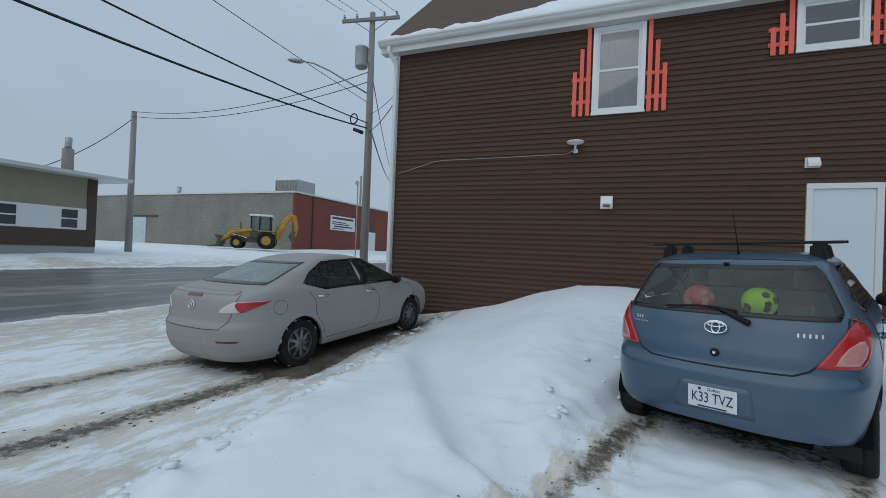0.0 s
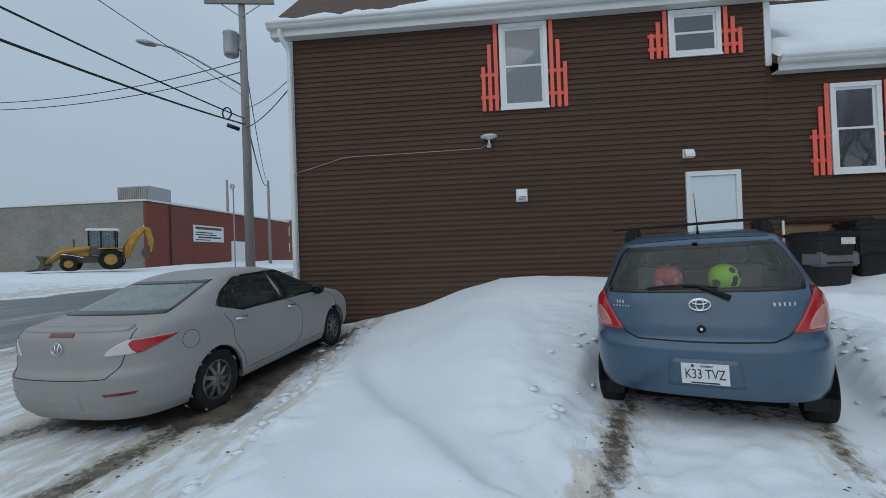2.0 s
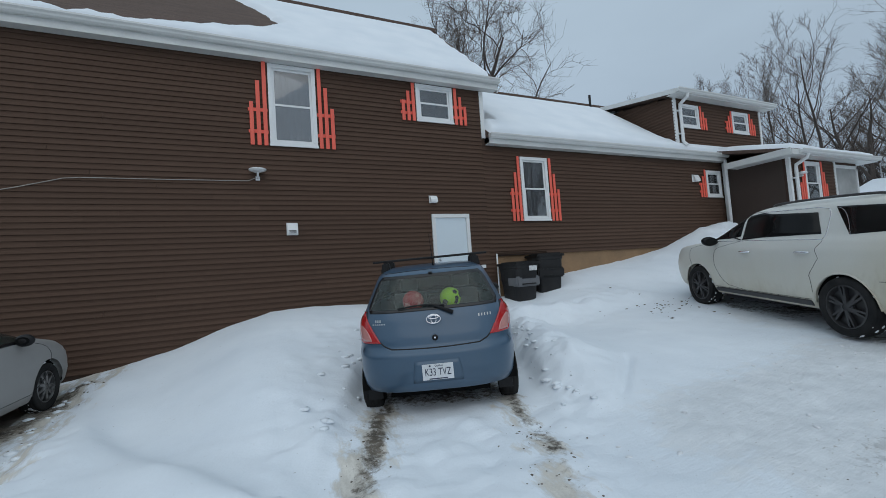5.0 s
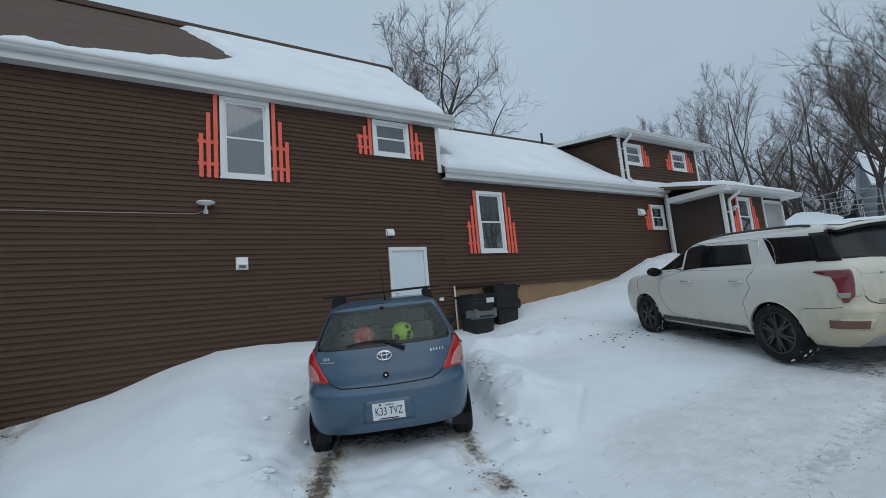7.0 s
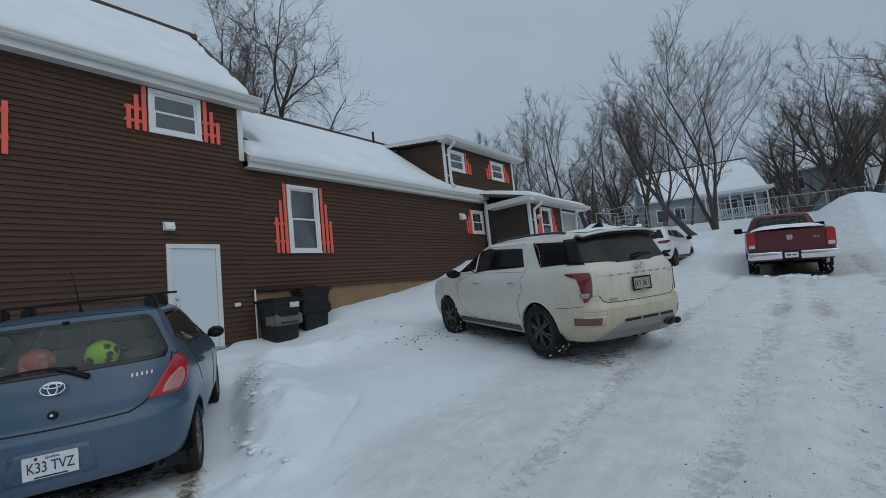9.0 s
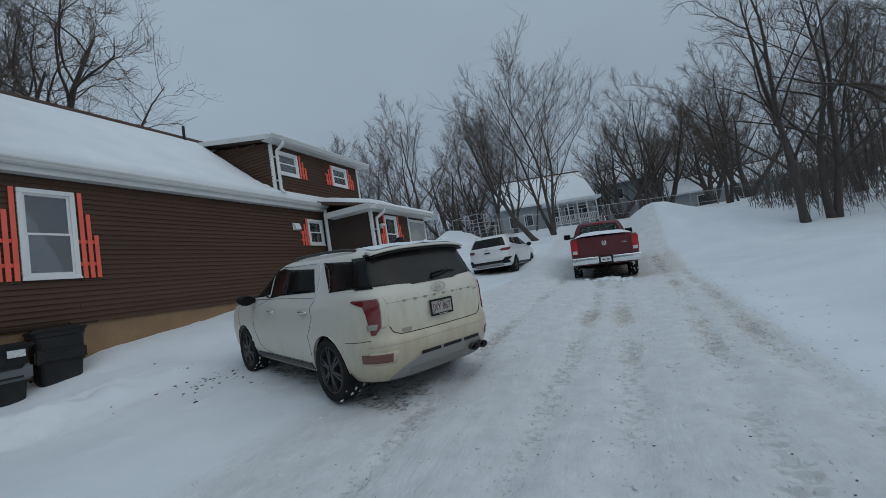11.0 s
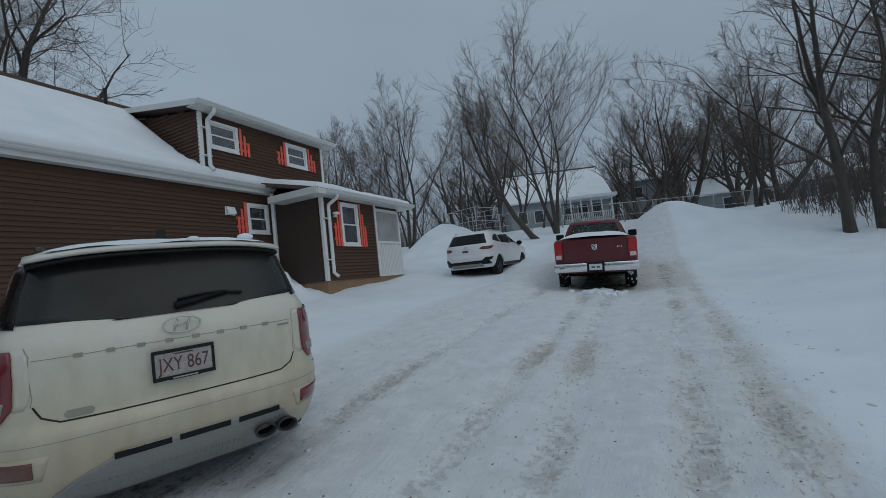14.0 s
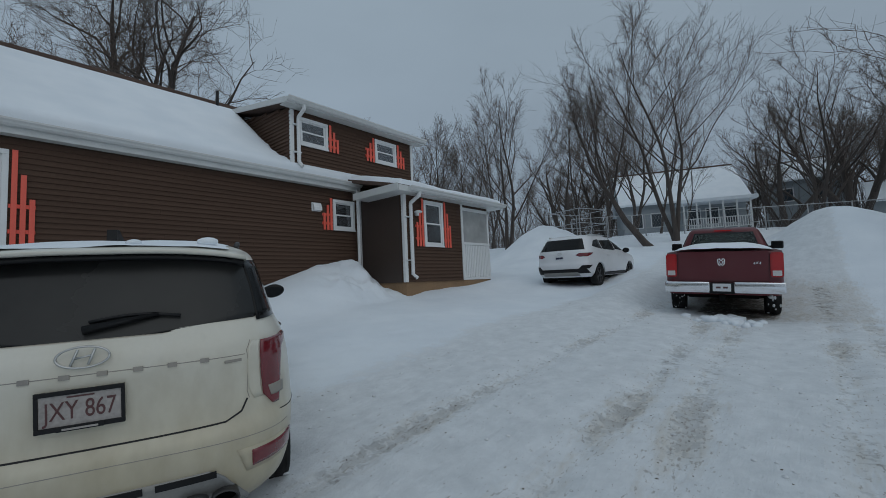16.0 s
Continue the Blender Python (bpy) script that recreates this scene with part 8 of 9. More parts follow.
plant("twin", 30.6, 3.35, 0, 1.0)
plant("lean", 28.9, 4.1, 8, 0.95)
plant("vase", 30.8, 13.6, 40, 1.05)
plant("vase", 34.5, 8.2, 130, 1.05)
plant("near", 22.7, -7.3, 20, 0.95)
plant("near", 22.9, -8.35, 130, 0.88)
plant("thin", 25.5, -9.2, 200, 1.0)
plant("heavy", 21.6, -10.3, 0, 0.95)
plant("broad", 50.0, -5.0, 15, 1.05)
plant("broad", 47.0, -0.8, 160, 0.85)
plant("broad", 55.0, -10.0, 80, 1.1)
plant("oak", 11.3, 25.0, 0, 0.98, 0.4)
rng = random.Random(77)
for k in range(46):
    y = -34 + 92 * (k + rng.random()) / 46
    x = rng.uniform(40, 72) - 0.1 * abs(y)
    if 48 < x < 64 and -2 < y < 14:
        x += 18
    plant(rng.choice(["vase", "thin", "thin", "broad", "vase"]), x, y, rng.random() * 360, rng.uniform(0.8, 1.2), None, "trees of the far wood")
for x, y, kd, sz in ((26.0, 20.0, "vase", 0.9), (36, 17, "thin", 1.2), (33, 22, "vase", 1.1), (40, 12, "thin", 1.15), (38, 26, "broad", 0.95), (44, 9, "vase", 1.1), (30, -12, "vase", 0.9), (34, -15, "thin", 1.1), (40, -9, "thin", 1.0), (36, -21, "broad", 1.0), (26, -20, "vase", 1.1)):
    plant(kd, x, y, rng.random() * 360, sz, None, "trees round the yard")

# thicket at the wood's edge, and brush on the bank
def thicket(name, label, n, area, h, seed, thick=0.02):
    r = random.Random(seed)
    tb = Tubes()
    xs = [area() for _ in range(n)]
    zs = ground_height(np.array([p[0] for p in xs]), np.array([p[1] for p in xs]))
    for (x, y), z in zip(xs, zs):
        hh = h * r.uniform(0.45, 1.1)
        p, rad = limb(r, (x, y, float(z) - 0.1), (r.gauss(0, 0.18), r.gauss(0, 0.18), 1), hh, thick, 0.006, 4, 0.1, 0.03)
        tb.add(p, rad, 3)
        for _ in range(5):
            k = r.randint(1, 4)
            q, qr = limb(r, p[k], (r.gauss(0, 0.6), r.gauss(0, 0.6), 0.7), hh * 0.35, 0.012, 0.004, 2, 0.15, 0.03)
            tb.add(q, qr, 3)
    ob = new(name, tb.mesh(name, M_WOODS))
    return tagged(ob, label, "brush", kind="stuff")


r1 = random.Random(5)
thicket("far_wood", "grey-brown bare wood filling the distance", 2600, lambda: (r1.uniform(62, 95), r1.uniform(-50, 70)), 9.0, 6, 0.05)
thicket("brushwood", "bare grey-brown brush along the snow bank", 240, lambda: (r1.uniform(24.5, 32), r1.uniform(-13, -7.5)), 2.2, 7, 0.012)
thicket("undergrowth", "dry stems among the trees on the bank", 60, lambda: (r1.uniform(22.6, 26), r1.uniform(-12.5, -7.4)), 1.5, 8, 0.008)
thicket("hedge", "dense brown hedge on the slope", 500, lambda: (r1.uniform(30, 38), r1.uniform(-22, -9)), 3.6, 9, 0.02)


# ---- chain-link fence and pen ----
fence = thing("fence", "grey chain-link fence with steel posts and rails", "fence", pose(0, 0, 0))
fa, fb = Vector((32.7, 9.9)), Vector((42.9, -10.0))
n_post = 10
tops = []
for k in range(n_post + 1):
    p = fa.lerp(fb, k / n_post)
    z = floor_at(p.x, p.y)
    zt = 5.2 - 0.2 * k / n_post
    tops.append((p.x, p.y, zt))
    part("post", add_tube(bmesh.new(), [(p.x, p.y, z - 0.2), (p.x, p.y, zt + 0.04)], 0.035, 8), M_GALV, fence, "", True)
for a, b in zip(tops, tops[1:]):
    part("rail", add_tube(bmesh.new(), [a, b], 0.024, 6), M_GALV, fence)
    lo = [(*p[:2], p[2] - 0.85) for p in (a, b)]
    part("rail", add_tube(bmesh.new(), lo, 0.018, 6), M_GALV, fence)
wires = Tubes()
for a, b in zip(tops, tops[1:]):
    A, B = Vector(a), Vector(b)
    for k in range(12):
        for d in (-1, 1):
            p, q = A.lerp(B, k / 12), A.lerp(B, min(1, max(0, (k + 4 * d) / 12)))
            wires.add([p, q - Vector((0, 0, 1.6))], [0.003, 0.003], 3)
ob = new("mesh_wire", wires.mesh("mesh_wire", M_GALV))
ob.parent = fence
tagged(ob, kind="stuff")
pen = thing("wire_pen", "small grey wire-mesh pen standing in the snow", "pen", pose(32.0, 9.2, floor_at(32.0, 9.2), 0, 0, -20))
for x, y in ((-1.2, -1.2), (1.2, -1.2), (1.2, 1.2), (-1.2, 1.2), (-1.2, 0), (1.2, 0)):
    part("post", add_tube(bmesh.new(), [(x, y, -0.3), (x, y, 1.9)], 0.03, 6), M_GALV, pen)
for z in (0.15, 1.0, 1.88):
    for a, b in (((-1.2, -1.2), (1.2, -1.2)), ((1.2, -1.2), (1.2, 1.2)), ((1.2, 1.2), (-1.2, 1.2)), ((-1.2, 1.2), (-1.2, -1.2))):
        part("rail", add_tube(bmesh.new(), [(*a, z), (*b, z)], 0.022, 6), M_GALV, pen)


# ---- far houses uphill ----
M_GREYHOUSE = surface("grey_blue_clapboard", (0.3, 0.33, 0.35), 0.7, 0.12, 0.6, 6, 0.2, stretch=(0.1, 0.1, 6))
M_DARKPANE = surface("dark_far_window", (0.05, 0.06, 0.07), 0.15, 0.2, 1, 10, 0)


def far_house(name, label, m, width, depth, wall_h, roof_h, windows, porch=False):
    h = thing(name, label, "house", m, "far houses")
    part("wall", box((-width / 2, 0, -1.5), (width / 2, depth, wall_h)), M_GREYHOUSE, h)
    for sx in (-1, 1):
        g = prism([(0.02, wall_h), (depth - 0.02, wall_h), (depth / 2, wall_h + roof_h)], sx * width / 2 - 0.1, sx * width / 2 + 0.02)
        g.transform(Matrix(((0, 1, 0, 0), (1, 0, 0, 0), (0, 0, 1, 0), (0, 0, 0, 1))))
        bmesh.ops.recalc_face_normals(g, faces=g.faces[:])
        part("gable", g, M_GREYHOUSE, h)
    for y0, y1 in ((-0.5, depth / 2), (depth + 0.5, depth / 2)):
        bm = bmesh.new()
        zz = wall_h - 0.3
        for off in (0, 0.2):
            for x, y, z in ((-width / 2 - 0.4, y0, zz), (width / 2 + 0.4, y0, zz), (width / 2 + 0.4, y1, wall_h + roof_h), (-width / 2 - 0.4, y1, wall_h + roof_h)):
                bm.verts.new((x, y, z + off))
        bm.verts.ensure_lookup_table()
        for f in ((0, 1, 2, 3), (7, 6, 5, 4), (0, 4, 5, 1), (1, 5, 6, 2), (2, 6, 7, 3), (3, 7, 4, 0)):
            bm.faces.new([bm.verts[i] for i in f])
        bmesh.ops.recalc_face_normals(bm, faces=bm.faces[:])
        part("roof", bm, M_SNOW, h, "snow-covered roof")
    part("ridge_cap", box((-width / 2 - 0.42, depth / 2 - 0.15, wall_h + roof_h + 0.1), (width / 2 + 0.42, depth / 2 + 0.15, wall_h + roof_h + 0.25)), M_SHINGLE, h)
    for x, z, w, hh in windows:
        wn_ = part("window", box((x - w / 2 - 0.1, -0.08, z - 0.1), (x + w / 2 + 0.1, 0.0, z + hh + 0.1)), M_WHITE, h, "white-framed window")
        part("pane", box((x - w / 2, -0.1, z), (x + w / 2, -0.082, z + hh)), M_DARKPANE, wn_)
    if porch:
        part("porch_roof", box((-0.6, -2.4, wall_h - 0.7), (width / 2 + 0.3, 0, wall_h - 0.35), 0.05), M_SNOW, h, "snowy porch roof")
        for k in range(6):
            part("porch_post", box((-0.4 + k * 1.1, -2.3, -1.0), (-0.28 + k * 1.1, -2.18, wall_h - 0.7)), M_WHITE, h)
        for z in (0.2, 1.1):
            part("porch_rail", box((-0.4, -2.27, z), (5.2, -2.2, z + 0.08)), M_WHITE, h)
        for k in range(28):
            part("baluster", box((-0.4 + k * 0.2, -2.26, 0.25), (-0.34 + k * 0.2, -2.22, 1.1)), M_WHITE, h)
    return h


far_house("far_house", "grey clapboard house with a snowy gable roof and white porch", pose(54.0, 7.2, 5.2, 0, 0, -68), 11.0, 8.5, 3.4, 3.8,
          ((-4.2, 0.9, 0.9, 1.3), (-2.4, 0.9, 0.9, 1.3), (1.0, 0.8, 1.0, 1.5), (2.6, 0.8, 1.0, 1.5), (4.2, 0.8, 1.0, 1.5)), True)
far_house("far_house", "small grey gabled house behind bare trees", pose(66.5, -2.5, 6.5, 0, 0, -90), 7.0, 7.0, 4.6, 2.4, ((-1.5, 2.2, 1.0, 1.3), (1.5, 2.2, 1.0, 1.3)))
far_house("far_house", "low pale house beyond the fence", pose(60.0, -14.0, 4.2, 0, 0, -95), 14.0, 7.0, 3.0, 2.0, ((-4, 1.0, 1.2, 1.2), (0, 1.0, 1.2, 1.2), (4, 1.0, 1.2, 1.2)))


# ---- street: poles, wires, lamp ----
pole = thing("utility_pole", "weathered wooden utility pole with crossarm, transformer and street lamp", "pole", pose(-9.05, 14.8, -0.35))
part("mast", add_tube(bmesh.new(), [(0, 0, -0.3), (0.0, 0, 5), (-0.03, -0.03, 11.0)], [0.17, 0.15, 0.11], 14), M_WOODPOLE, pole, "", True)
xa = bmesh.new()
add_box(xa, (-1.15, -0.05, -0.06), (1.15, 0.05, 0.06))
arm = part("crossarm", xa, M_WOODPOLE, pole, "wooden crossarm", False, pose(-0.02, -0.15, 10.68, 0, -6, 20))
for x in (-1.05, -0.55, 0.55, 1.05):
    part("insulator", add_lathe(bmesh.new(), [(0.02, 0.06), (0.02, 0.12), (0.05, 0.13), (0.055, 0.17), (0.03, 0.2), (0.045, 0.22), (0.02, 0.27)], 12, pose(x, 0, 0)), M_GALV, arm, "", True)
for s in (-1, 1):
    part("brace", add_tube(bmesh.new(), [(0, -0.12, 10.15), (s * 0.6, -0.12 + s * 0.2, 10.6 + s * 0.05)], 0.018, 6), M_GALV, pole)
part("transformer", add_lathe(bmesh.new(), [(0.2, 0), (0.24, 0.03), (0.25, 0.1), (0.25, 0.75), (0.27, 0.78), (0.25, 0.83), (0.1, 0.9)], 20, pose(-0.36, -0.2, 8.75)), M_GALV, pole, "grey can transformer", True)
part("bracket", box((-0.2, -0.15, 9.0), (0.0, -0.05, 9.3), 0.01), M_GALV, pole)
lamp_arm = [(-0.08, -0.05, 7.75), (-0.7, -0.45, 8.1), (-1.3, -0.95, 8.45), (-1.75, -1.35, 8.62), (-2.05, -1.62, 8.63)]
part("lamp_arm", add_tube(bmesh.new(), lamp_arm, 0.032, 8), M_GALV, pole, "curved lamp arm", True)
hb = bmesh.new()
bmesh.ops.create_uvsphere(hb, u_segments=16, v_segments=8, radius=1, matrix=pose(-2.25, -1.78, 8.6, 0, 0, 40) @ Matrix.Diagonal((0.3, 0.12, 0.09, 1)))
part("lamp_head", hb, M_GALV, pole, "grey street lamp head", True)
cb = [(-0.55 + 0.16 * math.cos(t), -0.27, 6.72 + 0.2 * math.sin(t)) for t in np.linspace(0, math.tau, 20)]
part("cable_coil", add_tube(bmesh.new(), cb, 0.025, 6), M_WIRE, pole, "coiled black cable", True)
part("splice_box", add_tube(bmesh.new(), [(-0.5, -0.35, 6.28), (-0.15, -0.2, 6.15)], 0.07, 10), M_WIRE, pole, "black splice case", True)


def wire(a, b, sag, r=0.012, label="black overhead cable sagging between poles"):
    a, b = Vector(a), Vector(b)
    pts = []
    for f in np.linspace(0, 1, 25):
        p = a.lerp(b, f)
        p.z -= sag * 4 * f * (1 - f)
        pts.append(p)
    ob = link_mesh("overhead_wire", add_tube(bmesh.new(), pts, r, 5), M_WIRE)
    return tagged(ob, label, "cable", "overhead wires")


wire((-9.05, 14.7, 6.0), (-9.1, -22, 7.4), 1.7, 0.028)
wire((-9.05, 14.7, 6.2), (-9.1, -22, 8.0), 1.25, 0.022)
wire((-9.05, 14.7, 7.0), (-9.1, -22, 9.5), 0.7, 0.01, "thin grey overhead wire")
for dx in (-1.05, -0.55, 0.55, 1.05):
    wire((-9.07 + dx * 0.94, 14.65 + dx * 0.34, 10.6), (-13.0 + dx, -18, 10.5), 0.8, 0.008, "thin overhead power line")
wire((-9.05, 14.75, 8.3), (-26.4, 16.6, 8.75), 0.7, 0.016)
wire((-9.05, 14.75, 7.9), (-26.4, 16.6, 8.45), 0.65, 0.016)
wire((-9.05, 14.8, 5.9), (-4.75, 9.3, 5.1), 0.15, 0.014)
wire((-9.05, 14.8, 6.6), (-4.75, 9.6, 5.5), 0.15, 0.01)
wire((-9.05, 14.85, 6.1), (-28.0, 52.7, 10.9), 1.0, 0.03)
wire((-9.05, 14.85, 8.2), (-28.0, 52.7, 11.2), 0.9, 0.02)
wire((-26.4, 16.7, 8.3), (-24.5, 11.5, 4.3), 0.3, 0.02)


def plain_pole(x, y, z, h, r, label):
    p = thing("utility_pole", label, "pole", pose(x, y, z))
    part("mast", add_tube(bmesh.new(), [(0, 0, -0.4), (0.03, -0.03, h)], [r * 1.15, r * 0.8], 12), M_WOODPOLE, p, "", True)
    part("pole_cap", add_lathe(bmesh.new(), [(r * 0.85, h), (r * 0.5, h + 0.04)], 10), M_GALV, p)
    return p


plain_pole(-26.2, 16.7, 0.25, 8.45, 0.17, "plain weathered wooden pole across the street")
plain_pole(-34.4, 54.2, 1.0, 11.0, 0.18, "wooden pole further down the street")
plain_pole(-27.9, 52.7, 1.0, 10.3, 0.18, "wooden pole further down the street")
part_sign = thing("round_sign_disc", "small pale disc on a thin street post", "sign", pose(-12.2, 19.0, 4.6))
part("disc", add_lathe(bmesh.new(), [(0.12, 0), (0.13, 0.02), (0.12, 0.04)], 16, pose(0, 0, 0, 90, 0, 0)), M_GALV, part_sign)
part("post", add_tube(bmesh.new(), [(0, 0.05, -5.0), (0, 0.05, 0.1)], 0.03, 6), M_GALV, part_sign)


# ---- low building across the street ----
M_BEIGE_WALL = surface("beige_stucco", (0.33, 0.29, 0.21), 0.85, 0.12, 0.8, 30, 0.2, dirt=(0.2, 0.18, 0.14), dirt_amount=0.3)
M_DKBROWN = surface("dark_brown_panel_paint", (0.075, 0.05, 0.035), 0.7, 0.15)
M_CONC = surface("grey_concrete", (0.32, 0.33, 0.33), 0.9, 0.15, 0.7, 30, 0.3)
shop = thing("shop_building", "low beige and brown building with a white window band", "building", pose(-23.0, 0, 0))
L0, L1 = -14.0, 13.1
part("base", box((-8, L0, -0.6), (0.03, L1 + 0.02, 0.76)), M_CONC, shop, "concrete base")
part("wall", box((-8, L0, 0.76), (0.0, L1, 4.0)), M_BEIGE_WALL, shop)
part("brown_band", box((0.0, L0, 0.8), (0.03, 12.72, 1.56)), M_DKBROWN, shop, "dark brown lower band")
part("white_band", box((0.0, L0, 1.56), (0.035, 12.72, 2.56)), M_WHITE, shop, "white window band")
part("corner_panel", box((-0.02, 12.72, 0.78), (0.04, L1 + 0.03, 3.98)), M_DKBROWN, shop, "dark brown corner panel")
for k in range(6):
    y1 = 12.34 - k * 2.2
    wn_ = part("window", box((0.03, y1 - 0.66, 1.6), (0.06, y1 + 0.04, 2.5)), M_WHITE, shop, "small two-pane window")
    for z0, z1 in ((1.64, 2.02), (2.08, 2.46)):
        part("pane", box((0.06, y1 - 0.62, z0), (0.068, y1, z1)), M_DARKPANE, wn_)
part("roof", box((-8.5, L0 - 0.5, 4.0), (0.9, L1 + 1.1, 4.16)), M_GUTTER, shop, "flat roof with a white edge")
sn = bmesh.new()
g = []
for i, y in enumerate(np.linspace(L0 - 0.45, L1 + 1.05, 90)):
    g.append([sn.verts.new((x, y, 4.165 + (0.1 + 0.03 * noise.noise((x, y * 0.7, 3))) * min(1, min(j, 19 - j, i, 89 - i) / 2))) for j, x in enumerate(np.linspace(-8.4, 0.86, 20))])
for i in range(89):
    for j in range(19):
        sn.faces.new((g[i][j], g[i][j + 1], g[i + 1][j + 1], g[i + 1][j]))
part("roof_snow", sn, M_SNOW, shop, "snow on the flat roof", True)
part("chimney", add_lathe(bmesh.new(), [(0.23, 4.1), (0.23, 5.4), (0.2, 5.42)], 18, pose(-1.2, 12.5, 0)), surface("rusty_flue", (0.24, 0.22, 0.2), 0.7, 0.3), shop, "sheet metal chimney", True)
part("flue", add_lathe(bmesh.new(), [(0.14, 5.4), (0.14, 5.95), (0.11, 5.97)], 16, pose(-1.2, 12.5, 0)), M_GALV, shop, "", True)

# ---- warehouse down the street ----
def block_mat(name, base, mortar, bw, bh):
    m = surface(name, base, 0.9, 0.3, 0.3, 6, 0.15)
    n, l = m.node_tree.nodes, m.node_tree.links
    b = n["Principled BSDF"]
    src = b.inputs["Base Color"].links[0].from_socket
    br = n.new("ShaderNodeTexBrick")
    br.inputs["Scale"].default_value, br.inputs["Brick Width"].default_value, br.inputs["Row Height"].default_value = 1.0, bw, bh
    br.inputs["Mortar Size"].default_value = 0.012
    br.inputs["Color2"].default_value = (0.88, 0.88, 0.88, 1)
    br.inputs["Color1"].default_value = (1, 1, 1, 1)
    br.inputs["Mortar"].default_value = (*mortar, 1)
    tc, mp = n.new("ShaderNodeTexCoord"), n.new("ShaderNodeMapping")
    mp.inputs["Rotation"].default_value = (radians(90), 0, 0)
    l.new(tc.outputs["Object"], mp.inputs[0])
    l.new(mp.outputs[0], br.inputs["Vector"])
    mx = n.new("ShaderNodeMixRGB")
    mx.blend_type, mx.inputs[0].default_value = "MULTIPLY", 1
    l.new(src, mx.inputs[1])
    l.new(br.outputs["Color"], mx.inputs[2])
    l.new(mx.outputs[0], b.inputs["Base Color"])
    return m


M_BLOCK = block_mat("grey_concrete_block", (0.25, 0.238, 0.208), (0.7, 0.7, 0.7), 0.4, 0.2)
M_REDWALL = surface("red_painted_block", (0.2, 0.055, 0.04), 0.85, 0.15, 0.4, 8, 0.2)
ware = thing("warehouse", "long grey block warehouse with a red street front", "building", pose(0, 0, 0))
part("wall", box((-68, 37.0, -0.5), (-31.9, 62, 7.0)), M_BLOCK, ware, "grey concrete block wall")
part("front_wall", box((-31.898, 37.02, -0.5), (-31.6, 66, 6.9)), M_REDWALL, ware, "red painted front wall")
part("parapet", box((-68.2, 36.85, 7.0), (-31.5, 66.1, 7.18)), M_GUTTER, ware, "white parapet cap")
part("downpipe", box((-31.6, 39.9, 0.5), (-31.45, 40.05, 6.8)), M_DKBROWN, ware)
sg = part("sign_board", box((-31.6, 43.3, 3.4), (-31.5, 48.6, 5.2), 0.02), M_WHITE, ware, "white sign board with rows of print")
for z, y0, y1, hh in ((4.75, 43.6, 48.2, 0.28), (4.35, 43.6, 46.5, 0.12), (4.1, 43.6, 47.2, 0.12), (3.8, 44.0, 48.0, 0.16), (3.55, 43.6, 46.0, 0.1)):
    part("print_bar", box((-31.5, y0, z), (-31.49, y1, z + hh)), M_INKRED if hh > 0.2 else M_INK, sg)
part("shop_door", box((-31.6, 50.2, 0.6), (-31.5, 54.0, 3.6)), M_WHITE, ware, "white roller door")
part("side_door", box((-57.5, 36.9, 0.9), (-55.0, 37.0, 4.2)), surface("pale_blue_door", (0.5, 0.58, 0.6), 0.6), ware, "pale side door")
part("door_lintel", box((-58.2, 36.85, 4.25), (-53.0, 37.0, 4.4)), M_DKBROWN, ware)
ac = part("roof_unit", box((-35.8, 38.5, 7.18), (-32.6, 41.5, 8.7)), M_GALV, ware, "slatted roof unit")
for k in range(14):
    part("slat", box((-35.75 + k * 0.225, 38.46, 7.3), (-35.62 + k * 0.225, 38.5, 8.6)), M_WOODPOLE, ac)
part("roof_pipe", add_tube(bmesh.new(), [(-52, 39, 7.1), (-52, 39, 8.3)], 0.22, 10), M_GALV, ware, "", True)
M_BRICKRED = surface("brown_red_brick", (0.19, 0.085, 0.06), 0.85, 0.2, 0.5, 12, 0.3)
office = thing("brick_building", "two-storey brick building with rows of white windows", "building", pose(0, 0, 0))
part("wall", box((-55, 80, -0.5), (-31, 95, 8.6)), M_BRICKRED, office)
part("parapet", box((-55.2, 79.8, 8.6), (-30.8, 95.2, 8.85)), M_GUTTER, office)
for k in range(8):
    for z in (2.6, 5.7):
        x = -53.2 + k * 2.75
        wn_ = part("window", box((x, 79.9, z), (x + 1.5, 80.0, z + 1.7)), M_WHITE, office, "white-framed window")
        part("pane", box((x + 0.12, 79.88, z + 0.1), (x + 0.7, 79.9, z + 1.6)), M_DARKPANE, wn_)
        part("pane", box((x + 0.8, 79.88, z + 0.1), (x + 1.38, 79.9, z + 1.6)), M_DARKPANE, wn_)
for k in range(5):
    for z in (2.6, 5.7):
        y = 81 + k * 2.7
        wn_ = part("window", box((-31.0, y, z), (-30.9, y + 1.5, z + 1.7)), M_WHITE, office)
        part("pane", box((-30.9, y + 0.12, z + 0.1), (-30.88, y + 1.38, z + 1.6)), M_DARKPANE, wn_)

# ---- backhoe loader ----
M_YELLOW = surface("worn_yellow_machine_paint", (0.5, 0.27, 0.03), 0.55, 0.2, 2, 30, 0.15, dirt=(0.2, 0.14, 0.07), dirt_amount=0.5, dirt_scale=1.2)
M_STEELDK = surface("dark_worn_steel", (0.09, 0.075, 0.06), 0.6, 0.3, 3, 30, 0.3)
hoe = thing("backhoe_loader", "yellow backhoe loader with a raised digging arm, parked by the street", "digger", pose(-30.6, 30.6, floor_at(-30.6, 30.6) + 0.1, 0, 0, 128) @ Matrix.Scale(1.15, 4))
